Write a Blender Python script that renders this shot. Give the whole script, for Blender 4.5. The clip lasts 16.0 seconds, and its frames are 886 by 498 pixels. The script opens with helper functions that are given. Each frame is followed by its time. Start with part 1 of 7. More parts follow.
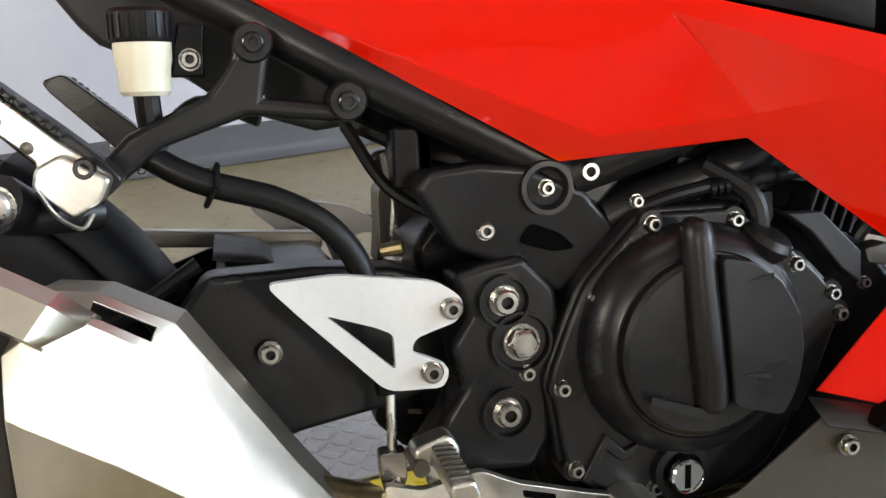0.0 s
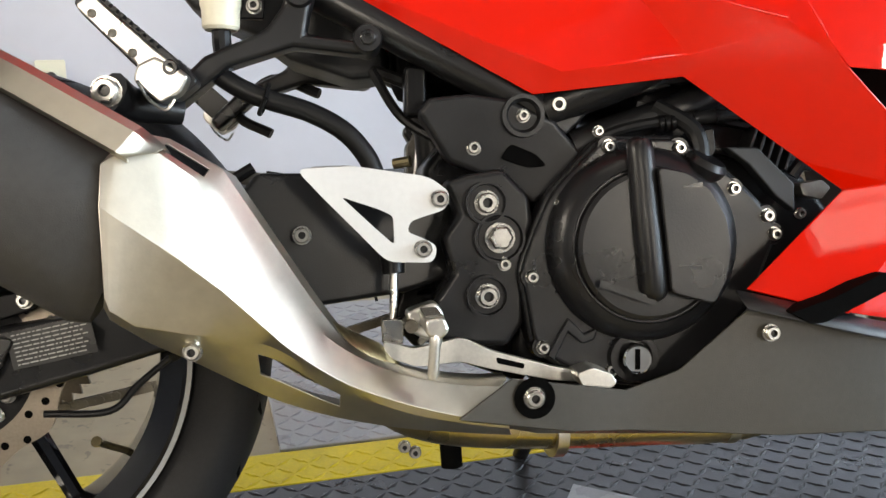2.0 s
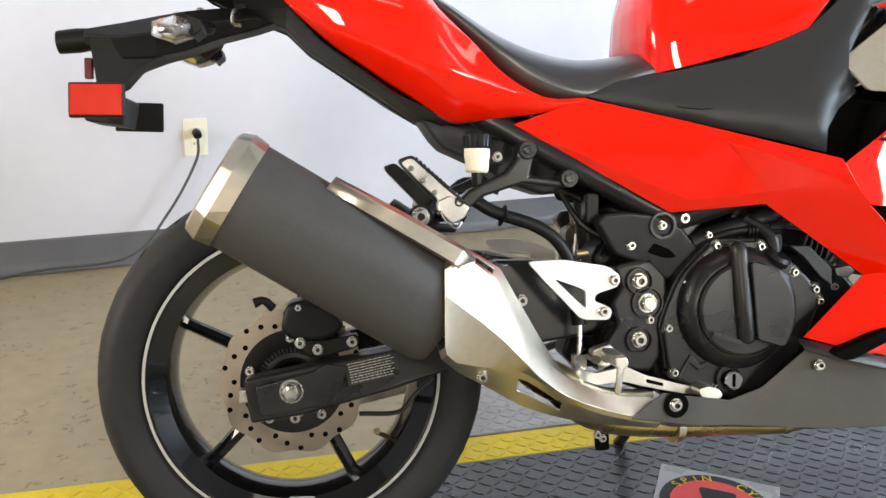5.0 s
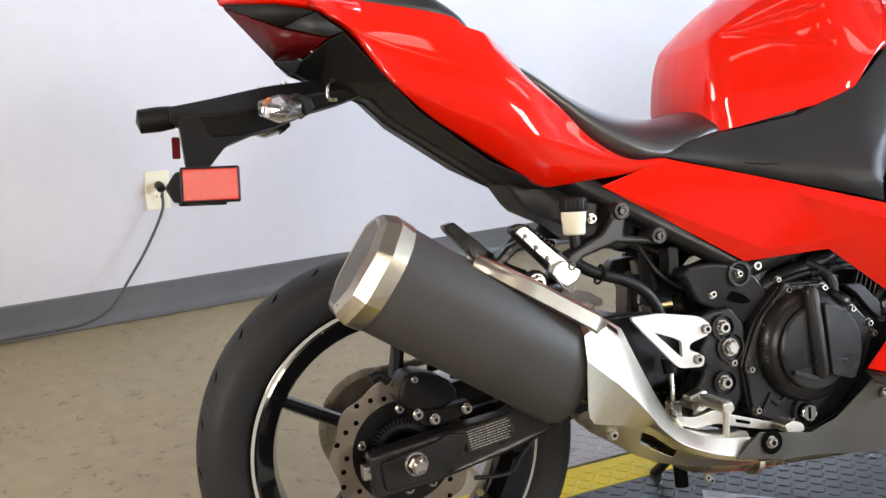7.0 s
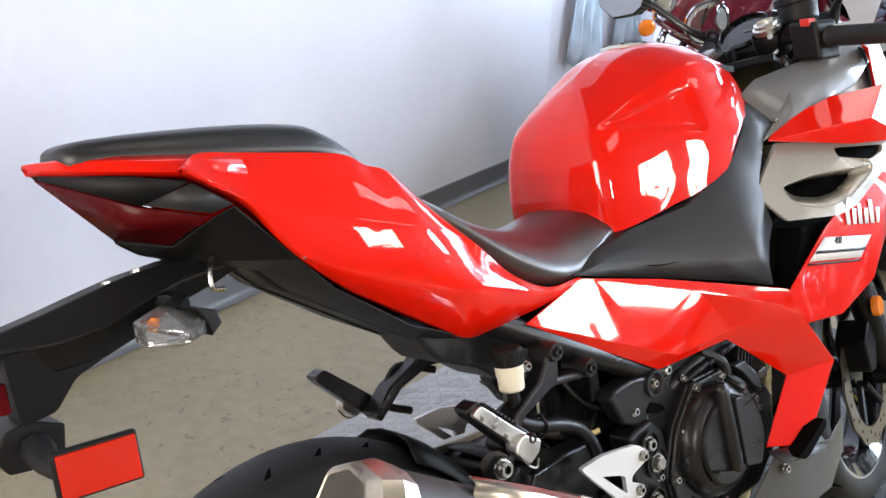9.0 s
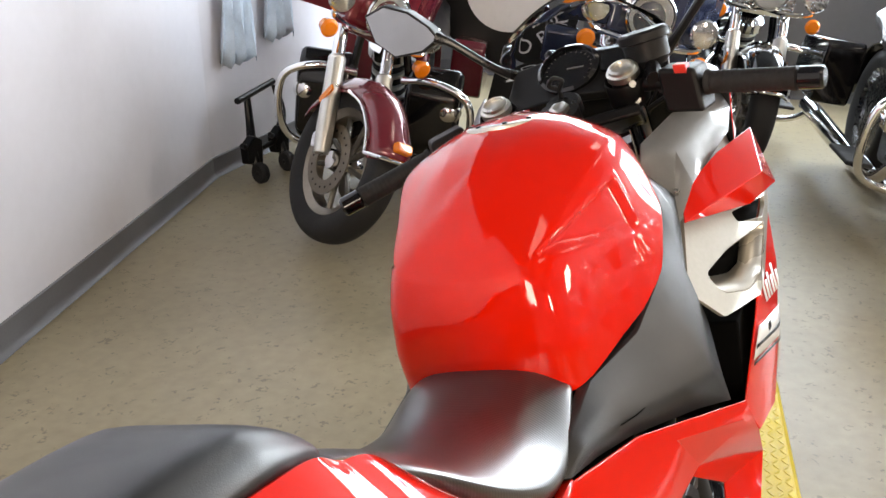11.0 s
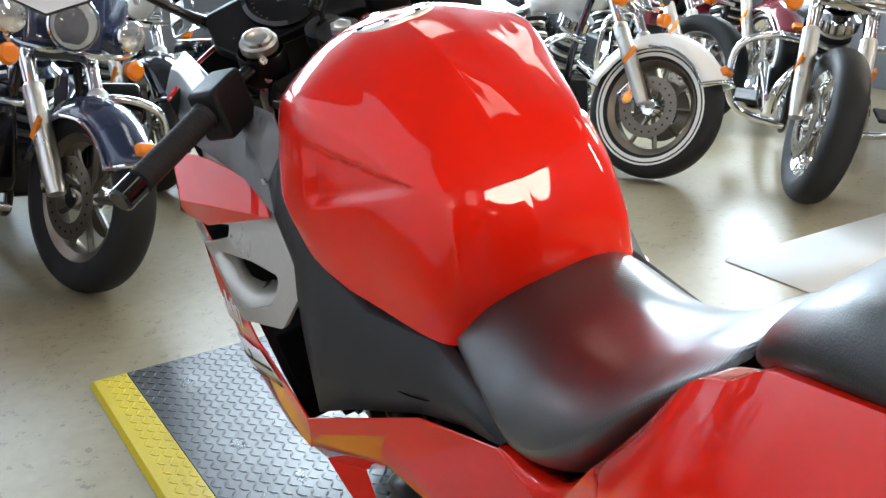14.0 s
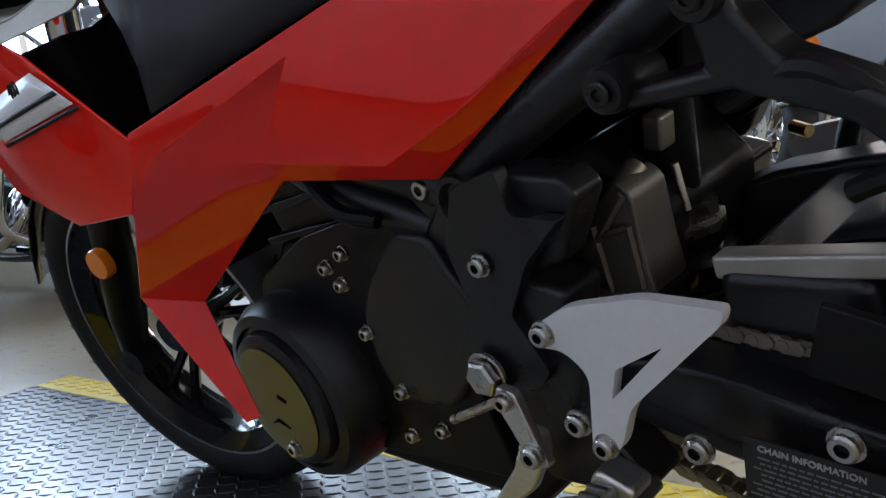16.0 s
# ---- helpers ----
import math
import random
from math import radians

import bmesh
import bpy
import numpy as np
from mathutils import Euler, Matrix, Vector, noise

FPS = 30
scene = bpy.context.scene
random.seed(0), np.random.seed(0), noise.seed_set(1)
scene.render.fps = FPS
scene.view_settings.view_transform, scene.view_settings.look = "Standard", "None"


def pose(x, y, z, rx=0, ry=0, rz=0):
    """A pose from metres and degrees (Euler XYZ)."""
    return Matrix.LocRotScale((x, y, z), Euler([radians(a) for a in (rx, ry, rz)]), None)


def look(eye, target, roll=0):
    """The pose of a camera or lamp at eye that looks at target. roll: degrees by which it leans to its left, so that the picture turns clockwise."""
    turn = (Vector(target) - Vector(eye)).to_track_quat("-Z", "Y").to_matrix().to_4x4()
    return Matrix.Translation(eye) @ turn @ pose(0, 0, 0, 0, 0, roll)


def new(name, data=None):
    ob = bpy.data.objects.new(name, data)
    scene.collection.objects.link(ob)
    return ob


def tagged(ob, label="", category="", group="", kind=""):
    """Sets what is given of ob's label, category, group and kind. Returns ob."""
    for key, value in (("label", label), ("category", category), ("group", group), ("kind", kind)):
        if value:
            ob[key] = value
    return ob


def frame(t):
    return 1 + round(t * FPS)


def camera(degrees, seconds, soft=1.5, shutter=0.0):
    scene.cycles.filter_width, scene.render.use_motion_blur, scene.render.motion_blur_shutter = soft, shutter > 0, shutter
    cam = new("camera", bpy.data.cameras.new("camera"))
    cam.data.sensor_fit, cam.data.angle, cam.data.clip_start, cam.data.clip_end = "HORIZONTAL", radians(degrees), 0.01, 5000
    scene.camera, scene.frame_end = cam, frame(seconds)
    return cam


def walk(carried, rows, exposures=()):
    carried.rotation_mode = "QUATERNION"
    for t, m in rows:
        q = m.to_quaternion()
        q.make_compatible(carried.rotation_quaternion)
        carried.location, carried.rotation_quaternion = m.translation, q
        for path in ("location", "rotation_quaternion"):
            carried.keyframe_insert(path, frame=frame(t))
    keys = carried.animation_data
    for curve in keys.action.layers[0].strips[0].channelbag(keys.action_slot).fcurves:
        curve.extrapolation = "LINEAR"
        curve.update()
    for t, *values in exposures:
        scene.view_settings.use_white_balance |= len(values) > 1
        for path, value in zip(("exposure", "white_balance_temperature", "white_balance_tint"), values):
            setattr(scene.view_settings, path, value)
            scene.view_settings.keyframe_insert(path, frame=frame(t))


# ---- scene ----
cam = camera(51.76, 16.0)
# seconds, place in metres, turn in degrees
PATH = [
    (0.0, 0.3315, -0.6259, 0.8184, 65.55, -1.61, -13.07),
    (0.5, 0.3707, -0.6841, 0.7431, 66.90, -1.15, -8.42),
    (1.0, 0.3779, -0.7485, 0.7152, 69.02, -1.23, -6.76),
    (1.5, 0.3916, -0.8045, 0.7085, 70.90, -1.34, -6.19),
    (2.0, 0.3931, -0.8794, 0.7197, 72.18, -1.29, -5.86),
    (2.5, 0.3691, -0.9312, 0.7651, 71.68, -1.47, -5.58),
    (3.0, 0.3175, -0.9879, 0.7939, 72.08, -1.71, -6.21),
    (3.5, 0.2507, -1.0581, 0.8162, 72.18, -1.87, -5.89),
    (4.0, 0.1941, -1.1554, 0.8622, 72.17, -1.89, -5.89),
    (4.5, 0.1389, -1.2582, 0.9182, 72.04, -1.96, -6.13),
    (4.7, 0.1081, -1.2994, 0.9398, 71.89, -1.98, -6.30),
    (6.8, -0.3026, -1.2534, 1.0130, 72.70, -2.13, -15.58),
    (7.0, -0.3302, -1.2223, 1.0319, 73.17, -1.72, -16.95),
    (7.5, -0.3714, -1.1340, 1.1014, 73.54, -1.50, -22.58),
    (8.0, -0.4047, -1.0045, 1.1538, 73.48, -1.31, -28.83),
    (8.5, -0.4627, -0.8589, 1.1712, 72.69, -1.25, -35.46),
    (9.0, -0.5246, -0.7291, 1.2276, 70.76, -1.12, -41.29),
    (9.5, -0.5546, -0.5735, 1.2535, 71.07, -0.72, -47.89),
    (9.7, -0.5534, -0.4882, 1.2680, 71.02, -0.75, -51.71),
    (11.8, -0.2480, 0.0414, 1.3797, 67.57, 0.84, -73.70),
    (12.0, -0.2583, 0.0930, 1.3946, 67.43, 1.08, -76.22),
    (12.5, -0.2818, 0.2078, 1.3741, 67.33, 1.32, -85.83),
    (13.0, -0.2566, 0.3434, 1.3583, 67.46, 1.79, -96.96),
    (13.5, -0.2569, 0.5117, 1.2816, 69.37, 2.07, -106.30),
    (14.0, -0.2013, 0.6224, 1.1254, 71.07, 2.24, -112.74),
    (14.5, -0.1125, 0.7038, 0.9710, 73.29, 3.34, -119.48),
    (15.0, -0.0122, 0.7466, 0.8104, 77.27, 3.04, -126.39),
    (15.5, 0.0431, 0.7142, 0.6835, 80.60, 3.75, -128.73),
    (16.0, 0.1051, 0.7178, 0.5595, 81.64, 5.46, -132.91),
]
# seconds, stops, kelvin, tint
LOOK = [(0.0, -0.12, 7050, 12), (1.0, -0.28, 7150, 12), (2.0, -0.04, 7200, 12), (4.7, 0.2, 7250, 12), (6.8, 0.06, 7200, 15), (9.7, 0.0, 6900, 16), (11.8, -0.10, 8700, 17), (13.5, 0.04, 8200, 15), (14.5, 0.0, 6200, 6), (15.4, -0.40, 6150, 6), (16.0, -0.68, 6500, 13)]
walk(cam, [(r[0], pose(*r[1:])) for r in PATH], LOOK)

# ---- world, sun and window light ----
world = bpy.data.worlds.new("sky")
scene.world = world
world.use_nodes = True
wn = world.node_tree.nodes
sky = wn.new("ShaderNodeTexSky")
sky.sky_type = "NISHITA"
sky.sun_disc = False
sky.sun_elevation = radians(48)
sky.sun_rotation = radians(200)
world.node_tree.links.new(sky.outputs[0], wn["Background"].inputs[0])
wn["Background"].inputs[1].default_value = 0.12

sun_data = bpy.data.lights.new("sun", "SUN")
sun_data.energy, sun_data.angle, sun_data.color = 2.5, radians(0.5), (1.0, 0.95, 0.88)
sun_lamp = new("sun", sun_data)
sun_lamp.matrix_world = look((0, -10, 11), (-2, 0, 0))


def window_light(name, eye, target, w, h, watts, color):
    data = bpy.data.lights.new(name, "AREA")
    data.shape, data.size, data.size_y, data.energy, data.color = "RECTANGLE", w, h, watts, color
    lamp = new(name, data)
    lamp.matrix_world = look(eye, target)
    return lamp


# ---- materials ----
def pbr(name, color, rough=0.5, metal=0.0, coat=0.0, vary=0.12, scale=9.0, bump=0.0, bscale=300.0, rvary=0.08, trans=0.0, ior=1.45, spec=0.5):
    m = bpy.data.materials.new(name)
    m.use_nodes = True
    nt = m.node_tree
    b = nt.nodes["Principled BSDF"]
    b.inputs["Roughness"].default_value = rough
    b.inputs["Metallic"].default_value = metal
    b.inputs["Coat Weight"].default_value = coat
    b.inputs["Coat Roughness"].default_value = 0.02
    b.inputs["Transmission Weight"].default_value = trans
    b.inputs["IOR"].default_value = ior
    b.inputs["Specular IOR Level"].default_value = spec
    tc = nt.nodes.new("ShaderNodeTexCoord")
    n1 = nt.nodes.new("ShaderNodeTexNoise")
    n1.inputs["Scale"].default_value, n1.inputs["Detail"].default_value = scale, 6
    n2 = nt.nodes.new("ShaderNodeTexNoise")
    n2.inputs["Scale"].default_value, n2.inputs["Detail"].default_value = scale * 14, 4
    nt.links.new(tc.outputs["Object"], n1.inputs["Vector"])
    nt.links.new(tc.outputs["Object"], n2.inputs["Vector"])
    add = nt.nodes.new("ShaderNodeMath")
    add.operation = "ADD"
    nt.links.new(n1.outputs["Fac"], add.inputs[0])
    nt.links.new(n2.outputs["Fac"], add.inputs[1])
    mr = nt.nodes.new("ShaderNodeMapRange")
    mr.inputs["From Min"].default_value, mr.inputs["From Max"].default_value = 0.6, 1.4
    mr.inputs["To Min"].default_value, mr.inputs["To Max"].default_value = 1 - vary, 1 + vary
    nt.links.new(add.outputs[0], mr.inputs["Value"])
    mul = nt.nodes.new("ShaderNodeVectorMath")
    mul.operation = "SCALE"
    mul.inputs[0].default_value = color
    nt.links.new(mr.outputs[0], mul.inputs["Scale"])
    nt.links.new(mul.outputs[0], b.inputs["Base Color"])
    rr = nt.nodes.new("ShaderNodeMapRange")
    rr.inputs["From Min"].default_value, rr.inputs["From Max"].default_value = 0.3, 0.7
    rr.inputs["To Min"].default_value, rr.inputs["To Max"].default_value = max(0.0, rough - rvary), rough + rvary
    nt.links.new(n1.outputs["Fac"], rr.inputs["Value"])
    nt.links.new(rr.outputs[0], b.inputs["Roughness"])
    if bump:
        n3 = nt.nodes.new("ShaderNodeTexNoise")
        n3.inputs["Scale"].default_value, n3.inputs["Detail"].default_value = bscale, 3
        nt.links.new(tc.outputs["Object"], n3.inputs["Vector"])
        bp = nt.nodes.new("ShaderNodeBump")
        bp.inputs["Strength"].default_value, bp.inputs["Distance"].default_value = bump, 0.001
        nt.links.new(n3.outputs["Fac"], bp.inputs["Height"])
        nt.links.new(bp.outputs[0], b.inputs["Normal"])
    return m


M = {}
M["red"] = pbr("red_paint", (0.74, 0.0100, 0.0020), 0.35, 0, 1.0, 0.04, 3, rvary=0.03, spec=0.04)
M["red_cruiser"] = pbr("maroon_paint", (0.16, 0.012, 0.022), 0.25, 0.2, 1.0, 0.08, 5, rvary=0.03)
M["blue_cruiser"] = pbr("dark_blue_paint", (0.02, 0.03, 0.07), 0.22, 0.2, 1.0, 0.08, 5, rvary=0.03)
M["black_gloss"] = pbr("gloss_black_paint", (0.004, 0.004, 0.005), 0.12, 0, 0.6, 0.1, 6, rvary=0.05, spec=0.3)
M["white_paint"] = pbr("white_paint", (0.80, 0.79, 0.76), 0.3, 0, 0.8, 0.04, 6, rvary=0.04)
M["plastic"] = pbr("black_textured_plastic", (0.008, 0.008, 0.0085), 0.44, 0, 0, 0.18, 12, 0.25, 900, spec=0.22)
M["panel"] = pbr("grey_black_panel_plastic", (0.019, 0.020, 0.022), 0.42, 0, 0, 0.12, 10, 0.25, 1100, spec=0.45)
M["dark"] = pbr("black_engine_paint", (0.0045, 0.0045, 0.005), 0.34, 0, 0, 0.25, 14, 0.2, 500, spec=0.2)
M["cover"] = pbr("satin_black_cover_paint", (0.0095, 0.0095, 0.0105), 0.32, 0, 0, 0.2, 14, 0.12, 600, spec=0.42)
M["matte"] = pbr("matte_black_muffler_paint", (0.050, 0.048, 0.046), 0.48, 0, 0, 0.12, 10, 0.3, 900, spec=0.3)
M["frame"] = pbr("satin_black_frame_paint", (0.009, 0.009, 0.0097), 0.32, 0, 0, 0.15, 12, 0.15, 700, spec=0.5)
# Near-black with the shade of holes and gaps put into the colour; also dark marks.
M["hole"] = pbr("near_black_shade_and_marks", (0.002, 0.002, 0.002), 0.9, 0, 0, 0.2, 10, spec=0.05)
M["vinyl"] = pbr("black_seat_vinyl", (0.010, 0.010, 0.011), 0.40, 0, 0, 0.1, 10, 0.2, 900, spec=0.8)
M["steel"] = pbr("brushed_stainless_steel", (0.54, 0.50, 0.42), 0.36, 1, 0, 0.10, 6, 0.08, 200, 0.07)
M["chrome"] = pbr("chrome", (0.85, 0.85, 0.86), 0.07, 1, 0, 0.03, 5, rvary=0.04)
M["zinc"] = pbr("zinc_plated_bolt", (0.47, 0.46, 0.43), 0.28, 1, 0, 0.2, 60)
M["alloy"] = pbr("bare_aluminium", (0.70, 0.685, 0.64), 0.34, 1, 0, 0.12, 20, 0.1, 300)
M["silver"] = pbr("silver_satin_paint", (0.72, 0.72, 0.71), 0.42, 0.25, 0.2, 0.05, 12, 0.1, 500)
M["titan"] = pbr("bronze_silver_paint", (0.41, 0.385, 0.33), 0.34, 0.5, 0.3, 0.06, 10, 0.05, 600)
M["pipe"] = pbr("heat_tinted_steel_pipe", (0.46, 0.37, 0.20), 0.3, 1, 0, 0.15, 12)
M["disc"] = pbr("brake_disc_steel", (0.25, 0.215, 0.175), 0.36, 1, 0, 0.14, 25, 0.1, 200)
M["rubber"] = pbr("tyre_rubber", (0.019, 0.019, 0.020), 0.6, 0, 0, 0.18, 14, 0.3, 500, spec=0.25)
M["hose"] = pbr("black_rubber_hose", (0.007, 0.007, 0.0075), 0.42, 0, 0, 0.15, 12, spec=0.3)
M["lens"] = pbr("clear_lens", (0.85, 0.86, 0.85), 0.05, 0, 0, 0.02, 20, 0.4, 160, 0.02, 0.92)
M["amber"] = pbr("amber_lens", (0.80, 0.20, 0.01), 0.15, 0, 0.5, 0.08, 30, 0.4, 300)
M["red_lens"] = pbr("red_reflector_lens", (0.50, 0.016, 0.004), 0.2, 0, 0.08, 0.08, 60, 0.6, 700, spec=0.2)
M["dark_lens"] = pbr("dark_red_tail_lens", (0.075, 0.003, 0.004), 0.25, 0, 0.0, 0.1, 20, spec=0.1)
M["pot"] = pbr("translucent_white_plastic", (0.74, 0.70, 0.55), 0.35, 0, 0, 0.05, 20)
M["label"] = pbr("black_label_film", (0.015, 0.015, 0.015), 0.3, 0, 0, 0.1, 20)
M["ink"] = pbr("pale_print", (0.40, 0.40, 0.38), 0.5, 0, 0, 0.05, 40)
M["white_sticker"] = pbr("white_sticker_film", (0.80, 0.80, 0.80), 0.35, 0, 0.3, 0.04, 30)
M["black_sticker"] = pbr("black_sticker_film", (0.008, 0.008, 0.009), 0.4, 0, 0.0, 0.05, 30, spec=0.2)
M["switch_red"] = pbr("red_switch_plastic", (0.62, 0.03, 0.02), 0.4, 0, 0, 0.05, 30)
M["chain"] = pbr("oiled_chain_steel", (0.30, 0.27, 0.22), 0.4, 0.9, 0, 0.25, 50)
M["gold_cover"] = pbr("olive_gold_cover_plate", (0.20, 0.17, 0.05), 0.4, 0.6, 0, 0.1, 30)
M["glass"] = pbr("mirror_glass", (0.40, 0.42, 0.45), 0.02, 1, 0, 0.01, 5, rvary=0.0)
M["shield"] = pbr("smoked_clear_screen", (0.80, 0.84, 0.86), 0.03, 0, 0, 0.01, 5, rvary=0.0, trans=1.0, ior=1.05)
M["yellow"] = pbr("yellow_mat_border", (0.62, 0.47, 0.010), 0.45, 0, 0, 0.14, 14, 0.3, 300)
M["mat"] = pbr("black_rubber_mat", (0.014, 0.015, 0.017), 0.34, 0, 0, 0.25, 10, 0.15, 250, spec=1.0)
M["belly"] = pbr("satin_grey_black_plastic", (0.048, 0.045, 0.038), 0.36, 0, 0, 0.12, 10, 0.2, 900, spec=0.5)
M["inner"] = pbr("mid_grey_inner_plastic", (0.17, 0.175, 0.18), 0.34, 0, 0.3, 0.06, 10, 0.1, 700)
M["cast"] = pbr("grey_cast_alloy", (0.16, 0.15, 0.13), 0.42, 0.8, 0, 0.2, 25, 0.2, 250)
M["stripe"] = pbr("grey_rim_stripe", (0.36, 0.36, 0.35), 0.4, 0, 0, 0.06, 30)
M["black_bolt"] = pbr("blackened_bolt_steel", (0.05, 0.05, 0.05), 0.28, 0.9, 0, 0.15, 60)
M["mat_grey"] = pbr("grey_vinyl_mat", (0.30, 0.30, 0.31), 0.3, 0, 0, 0.1, 10, 0.2, 250)
M["wall"] = pbr("white_wall_paint", (0.57, 0.565, 0.61), 0.6, 0, 0, 0.03, 1.5, 0.25, 240)
M["base"] = pbr("grey_vinyl_cove_base", (0.105, 0.105, 0.112), 0.45, 0, 0, 0.1, 8, 0.1, 200)
# On the unseen south and west walls this grey keeps the bike's reflections dark.
M["wall_grey"] = pbr("grey_wall_paint", (0.16, 0.16, 0.17), 0.6, 0, 0, 0.05, 1.5, 0.25, 240)
# The ceiling is unseen; its dark colour holds back bounce and reflections.
M["ceiling"] = pbr("dark_ceiling_for_reflections", (0.10, 0.10, 0.10), 0.8, 0, 0, 0.05, 6, 0.4, 120)
M["outlet"] = pbr("ivory_wall_plate", (0.78, 0.74, 0.58), 0.4, 0, 0, 0.04, 20)
M["cord"] = pbr("grey_cord_rubber", (0.05, 0.055, 0.055), 0.5, 0, 0, 0.1, 30)
M["patch_white"] = pbr("flat_white", (0.82, 0.82, 0.80), 0.6, 0, 0, 0.03, 10)
M["bag"] = pbr("pale_blue_film", (0.52, 0.62, 0.72), 0.25, 0, 0.3, 0.12, 10, 0.5, 30)
M["asphalt"] = pbr("asphalt", (0.055, 0.055, 0.055), 0.85, 0, 0, 0.25, 3, 0.6, 120)


def ribbed(m, period, strength):
    """Adds fine moulded ribs to a material's relief."""
    nt = m.node_tree
    tc = nt.nodes.new("ShaderNodeTexCoord")
    wave = nt.nodes.new("ShaderNodeTexWave")
    wave.inputs["Scale"].default_value = 2 * math.pi / (20 * period)
    wave.inputs["Distortion"].default_value = 0.0
    nt.links.new(tc.outputs["Object"], wave.inputs["Vector"])
    bp = nt.nodes.new("ShaderNodeBump")
    bp.inputs["Strength"].default_value, bp.inputs["Distance"].default_value = strength, 0.001
    nt.links.new(wave.outputs["Fac"], bp.inputs["Height"])
    nt.links.new(bp.outputs[0], nt.nodes["Principled BSDF"].inputs["Normal"])
    return m


M["seat_ribs"] = ribbed(pbr("ribbed_black_seat_vinyl", (0.012, 0.012, 0.013), 0.42, 0, 0.9, 0.1, 10, spec=1.0), 0.0034, 0.16)
M["seat_ribs"].node_tree.nodes["Principled BSDF"].inputs["Coat Roughness"].default_value = 0.3


# Glow of the unseen ceiling lights that are added for fill.
def diffuser_material():
    m = bpy.data.materials.new("ceiling_fill_glow")
    m.use_nodes = True
    b = m.node_tree.nodes["Principled BSDF"]
    b.inputs["Base Color"].default_value = (0.9, 0.9, 0.88, 1)
    b.inputs["Emission Color"].default_value = (1.0, 0.95, 0.86, 1)
    b.inputs["Emission Strength"].default_value = 1.2
    return m


M["diffuser"] = diffuser_material()


def floor_material():
    m = bpy.data.materials.new("speckled_vinyl_floor")
    m.use_nodes = True
    nt = m.node_tree
    b = nt.nodes["Principled BSDF"]
    tc = nt.nodes.new("ShaderNodeTexCoord")
    big = nt.nodes.new("ShaderNodeTexNoise")
    big.inputs["Scale"].default_value, big.inputs["Detail"].default_value = 1.3, 5
    mid = nt.nodes.new("ShaderNodeTexNoise")
    mid.inputs["Scale"].default_value, mid.inputs["Detail"].default_value = 22, 6
    fleck = nt.nodes.new("ShaderNodeTexVoronoi")
    fleck.inputs["Scale"].default_value = 21
    fleck.inputs["Randomness"].default_value = 1.0
    warp = nt.nodes.new("ShaderNodeVectorMath")
    warp.operation = "MULTIPLY_ADD"
    warp.inputs[1].default_value = (0.10, 0.10, 0.10)
    wob = nt.nodes.new("ShaderNodeTexNoise")
    wob.inputs["Scale"].default_value, wob.inputs["Detail"].default_value = 40, 3
    nt.links.new(tc.outputs["Object"], wob.inputs["Vector"])
    nt.links.new(wob.outputs["Color"], warp.inputs[0])
    nt.links.new(tc.outputs["Object"], warp.inputs[2])
    nt.links.new(warp.outputs[0], fleck.inputs["Vector"])
    for n in (big, mid):
        nt.links.new(tc.outputs["Object"], n.inputs["Vector"])
    r1 = nt.nodes.new("ShaderNodeValToRGB")
    r1.color_ramp.elements[0].position, r1.color_ramp.elements[0].color = 0.34, (0.235, 0.192, 0.118, 1)
    r1.color_ramp.elements[1].position, r1.color_ramp.elements[1].color = 0.66, (0.335, 0.28, 0.178, 1)
    mix0 = nt.nodes.new("ShaderNodeMath")
    mix0.operation = "MULTIPLY_ADD"
    mix0.inputs[1].default_value = 0.5
    nt.links.new(big.outputs["Fac"], mix0.inputs[0])
    half = nt.nodes.new("ShaderNodeMath")
    half.operation = "MULTIPLY"
    half.inputs[1].default_value = 0.5
    nt.links.new(mid.outputs["Fac"], half.inputs[0])
    nt.links.new(half.outputs[0], mix0.inputs[2])
    nt.links.new(mix0.outputs[0], r1.inputs["Fac"])
    r2 = nt.nodes.new("ShaderNodeValToRGB")
    r2.color_ramp.elements[0].position, r2.color_ramp.elements[0].color = 0.13, (1, 1, 1, 1)
    r2.color_ramp.elements[1].position, r2.color_ramp.elements[1].color = 0.25, (0, 0, 0, 1)
    nt.links.new(fleck.outputs["Distance"], r2.inputs["Fac"])
    mix = nt.nodes.new("ShaderNodeMix")
    mix.data_type = "RGBA"
    mix.inputs["B"].default_value = (0.10, 0.082, 0.055, 1)
    fm = nt.nodes.new("ShaderNodeMath")
    fm.operation = "MULTIPLY"
    fm.inputs[1].default_value = 0.6
    nt.links.new(r2.outputs["Color"], fm.inputs[0])
    nt.links.new(fm.outputs[0], mix.inputs["Factor"])
    nt.links.new(r1.outputs["Color"], mix.inputs["A"])
    nt.links.new(mix.outputs["Result"], b.inputs["Base Color"])
    rr = nt.nodes.new("ShaderNodeMapRange")
    rr.inputs["To Min"].default_value, rr.inputs["To Max"].default_value = 0.28, 0.5
    nt.links.new(mid.outputs["Fac"], rr.inputs["Value"])
    nt.links.new(rr.outputs[0], b.inputs["Roughness"])
    bp = nt.nodes.new("ShaderNodeBump")
    bp.inputs["Strength"].default_value, bp.inputs["Distance"].default_value = 0.15, 0.002
    nt.links.new(mid.outputs["Fac"], bp.inputs["Height"])
    nt.links.new(bp.outputs[0], b.inputs["Normal"])
    return m


M["floor"] = floor_material()


# ---- mesh helpers ----
def V(*a):
    return Vector(a)


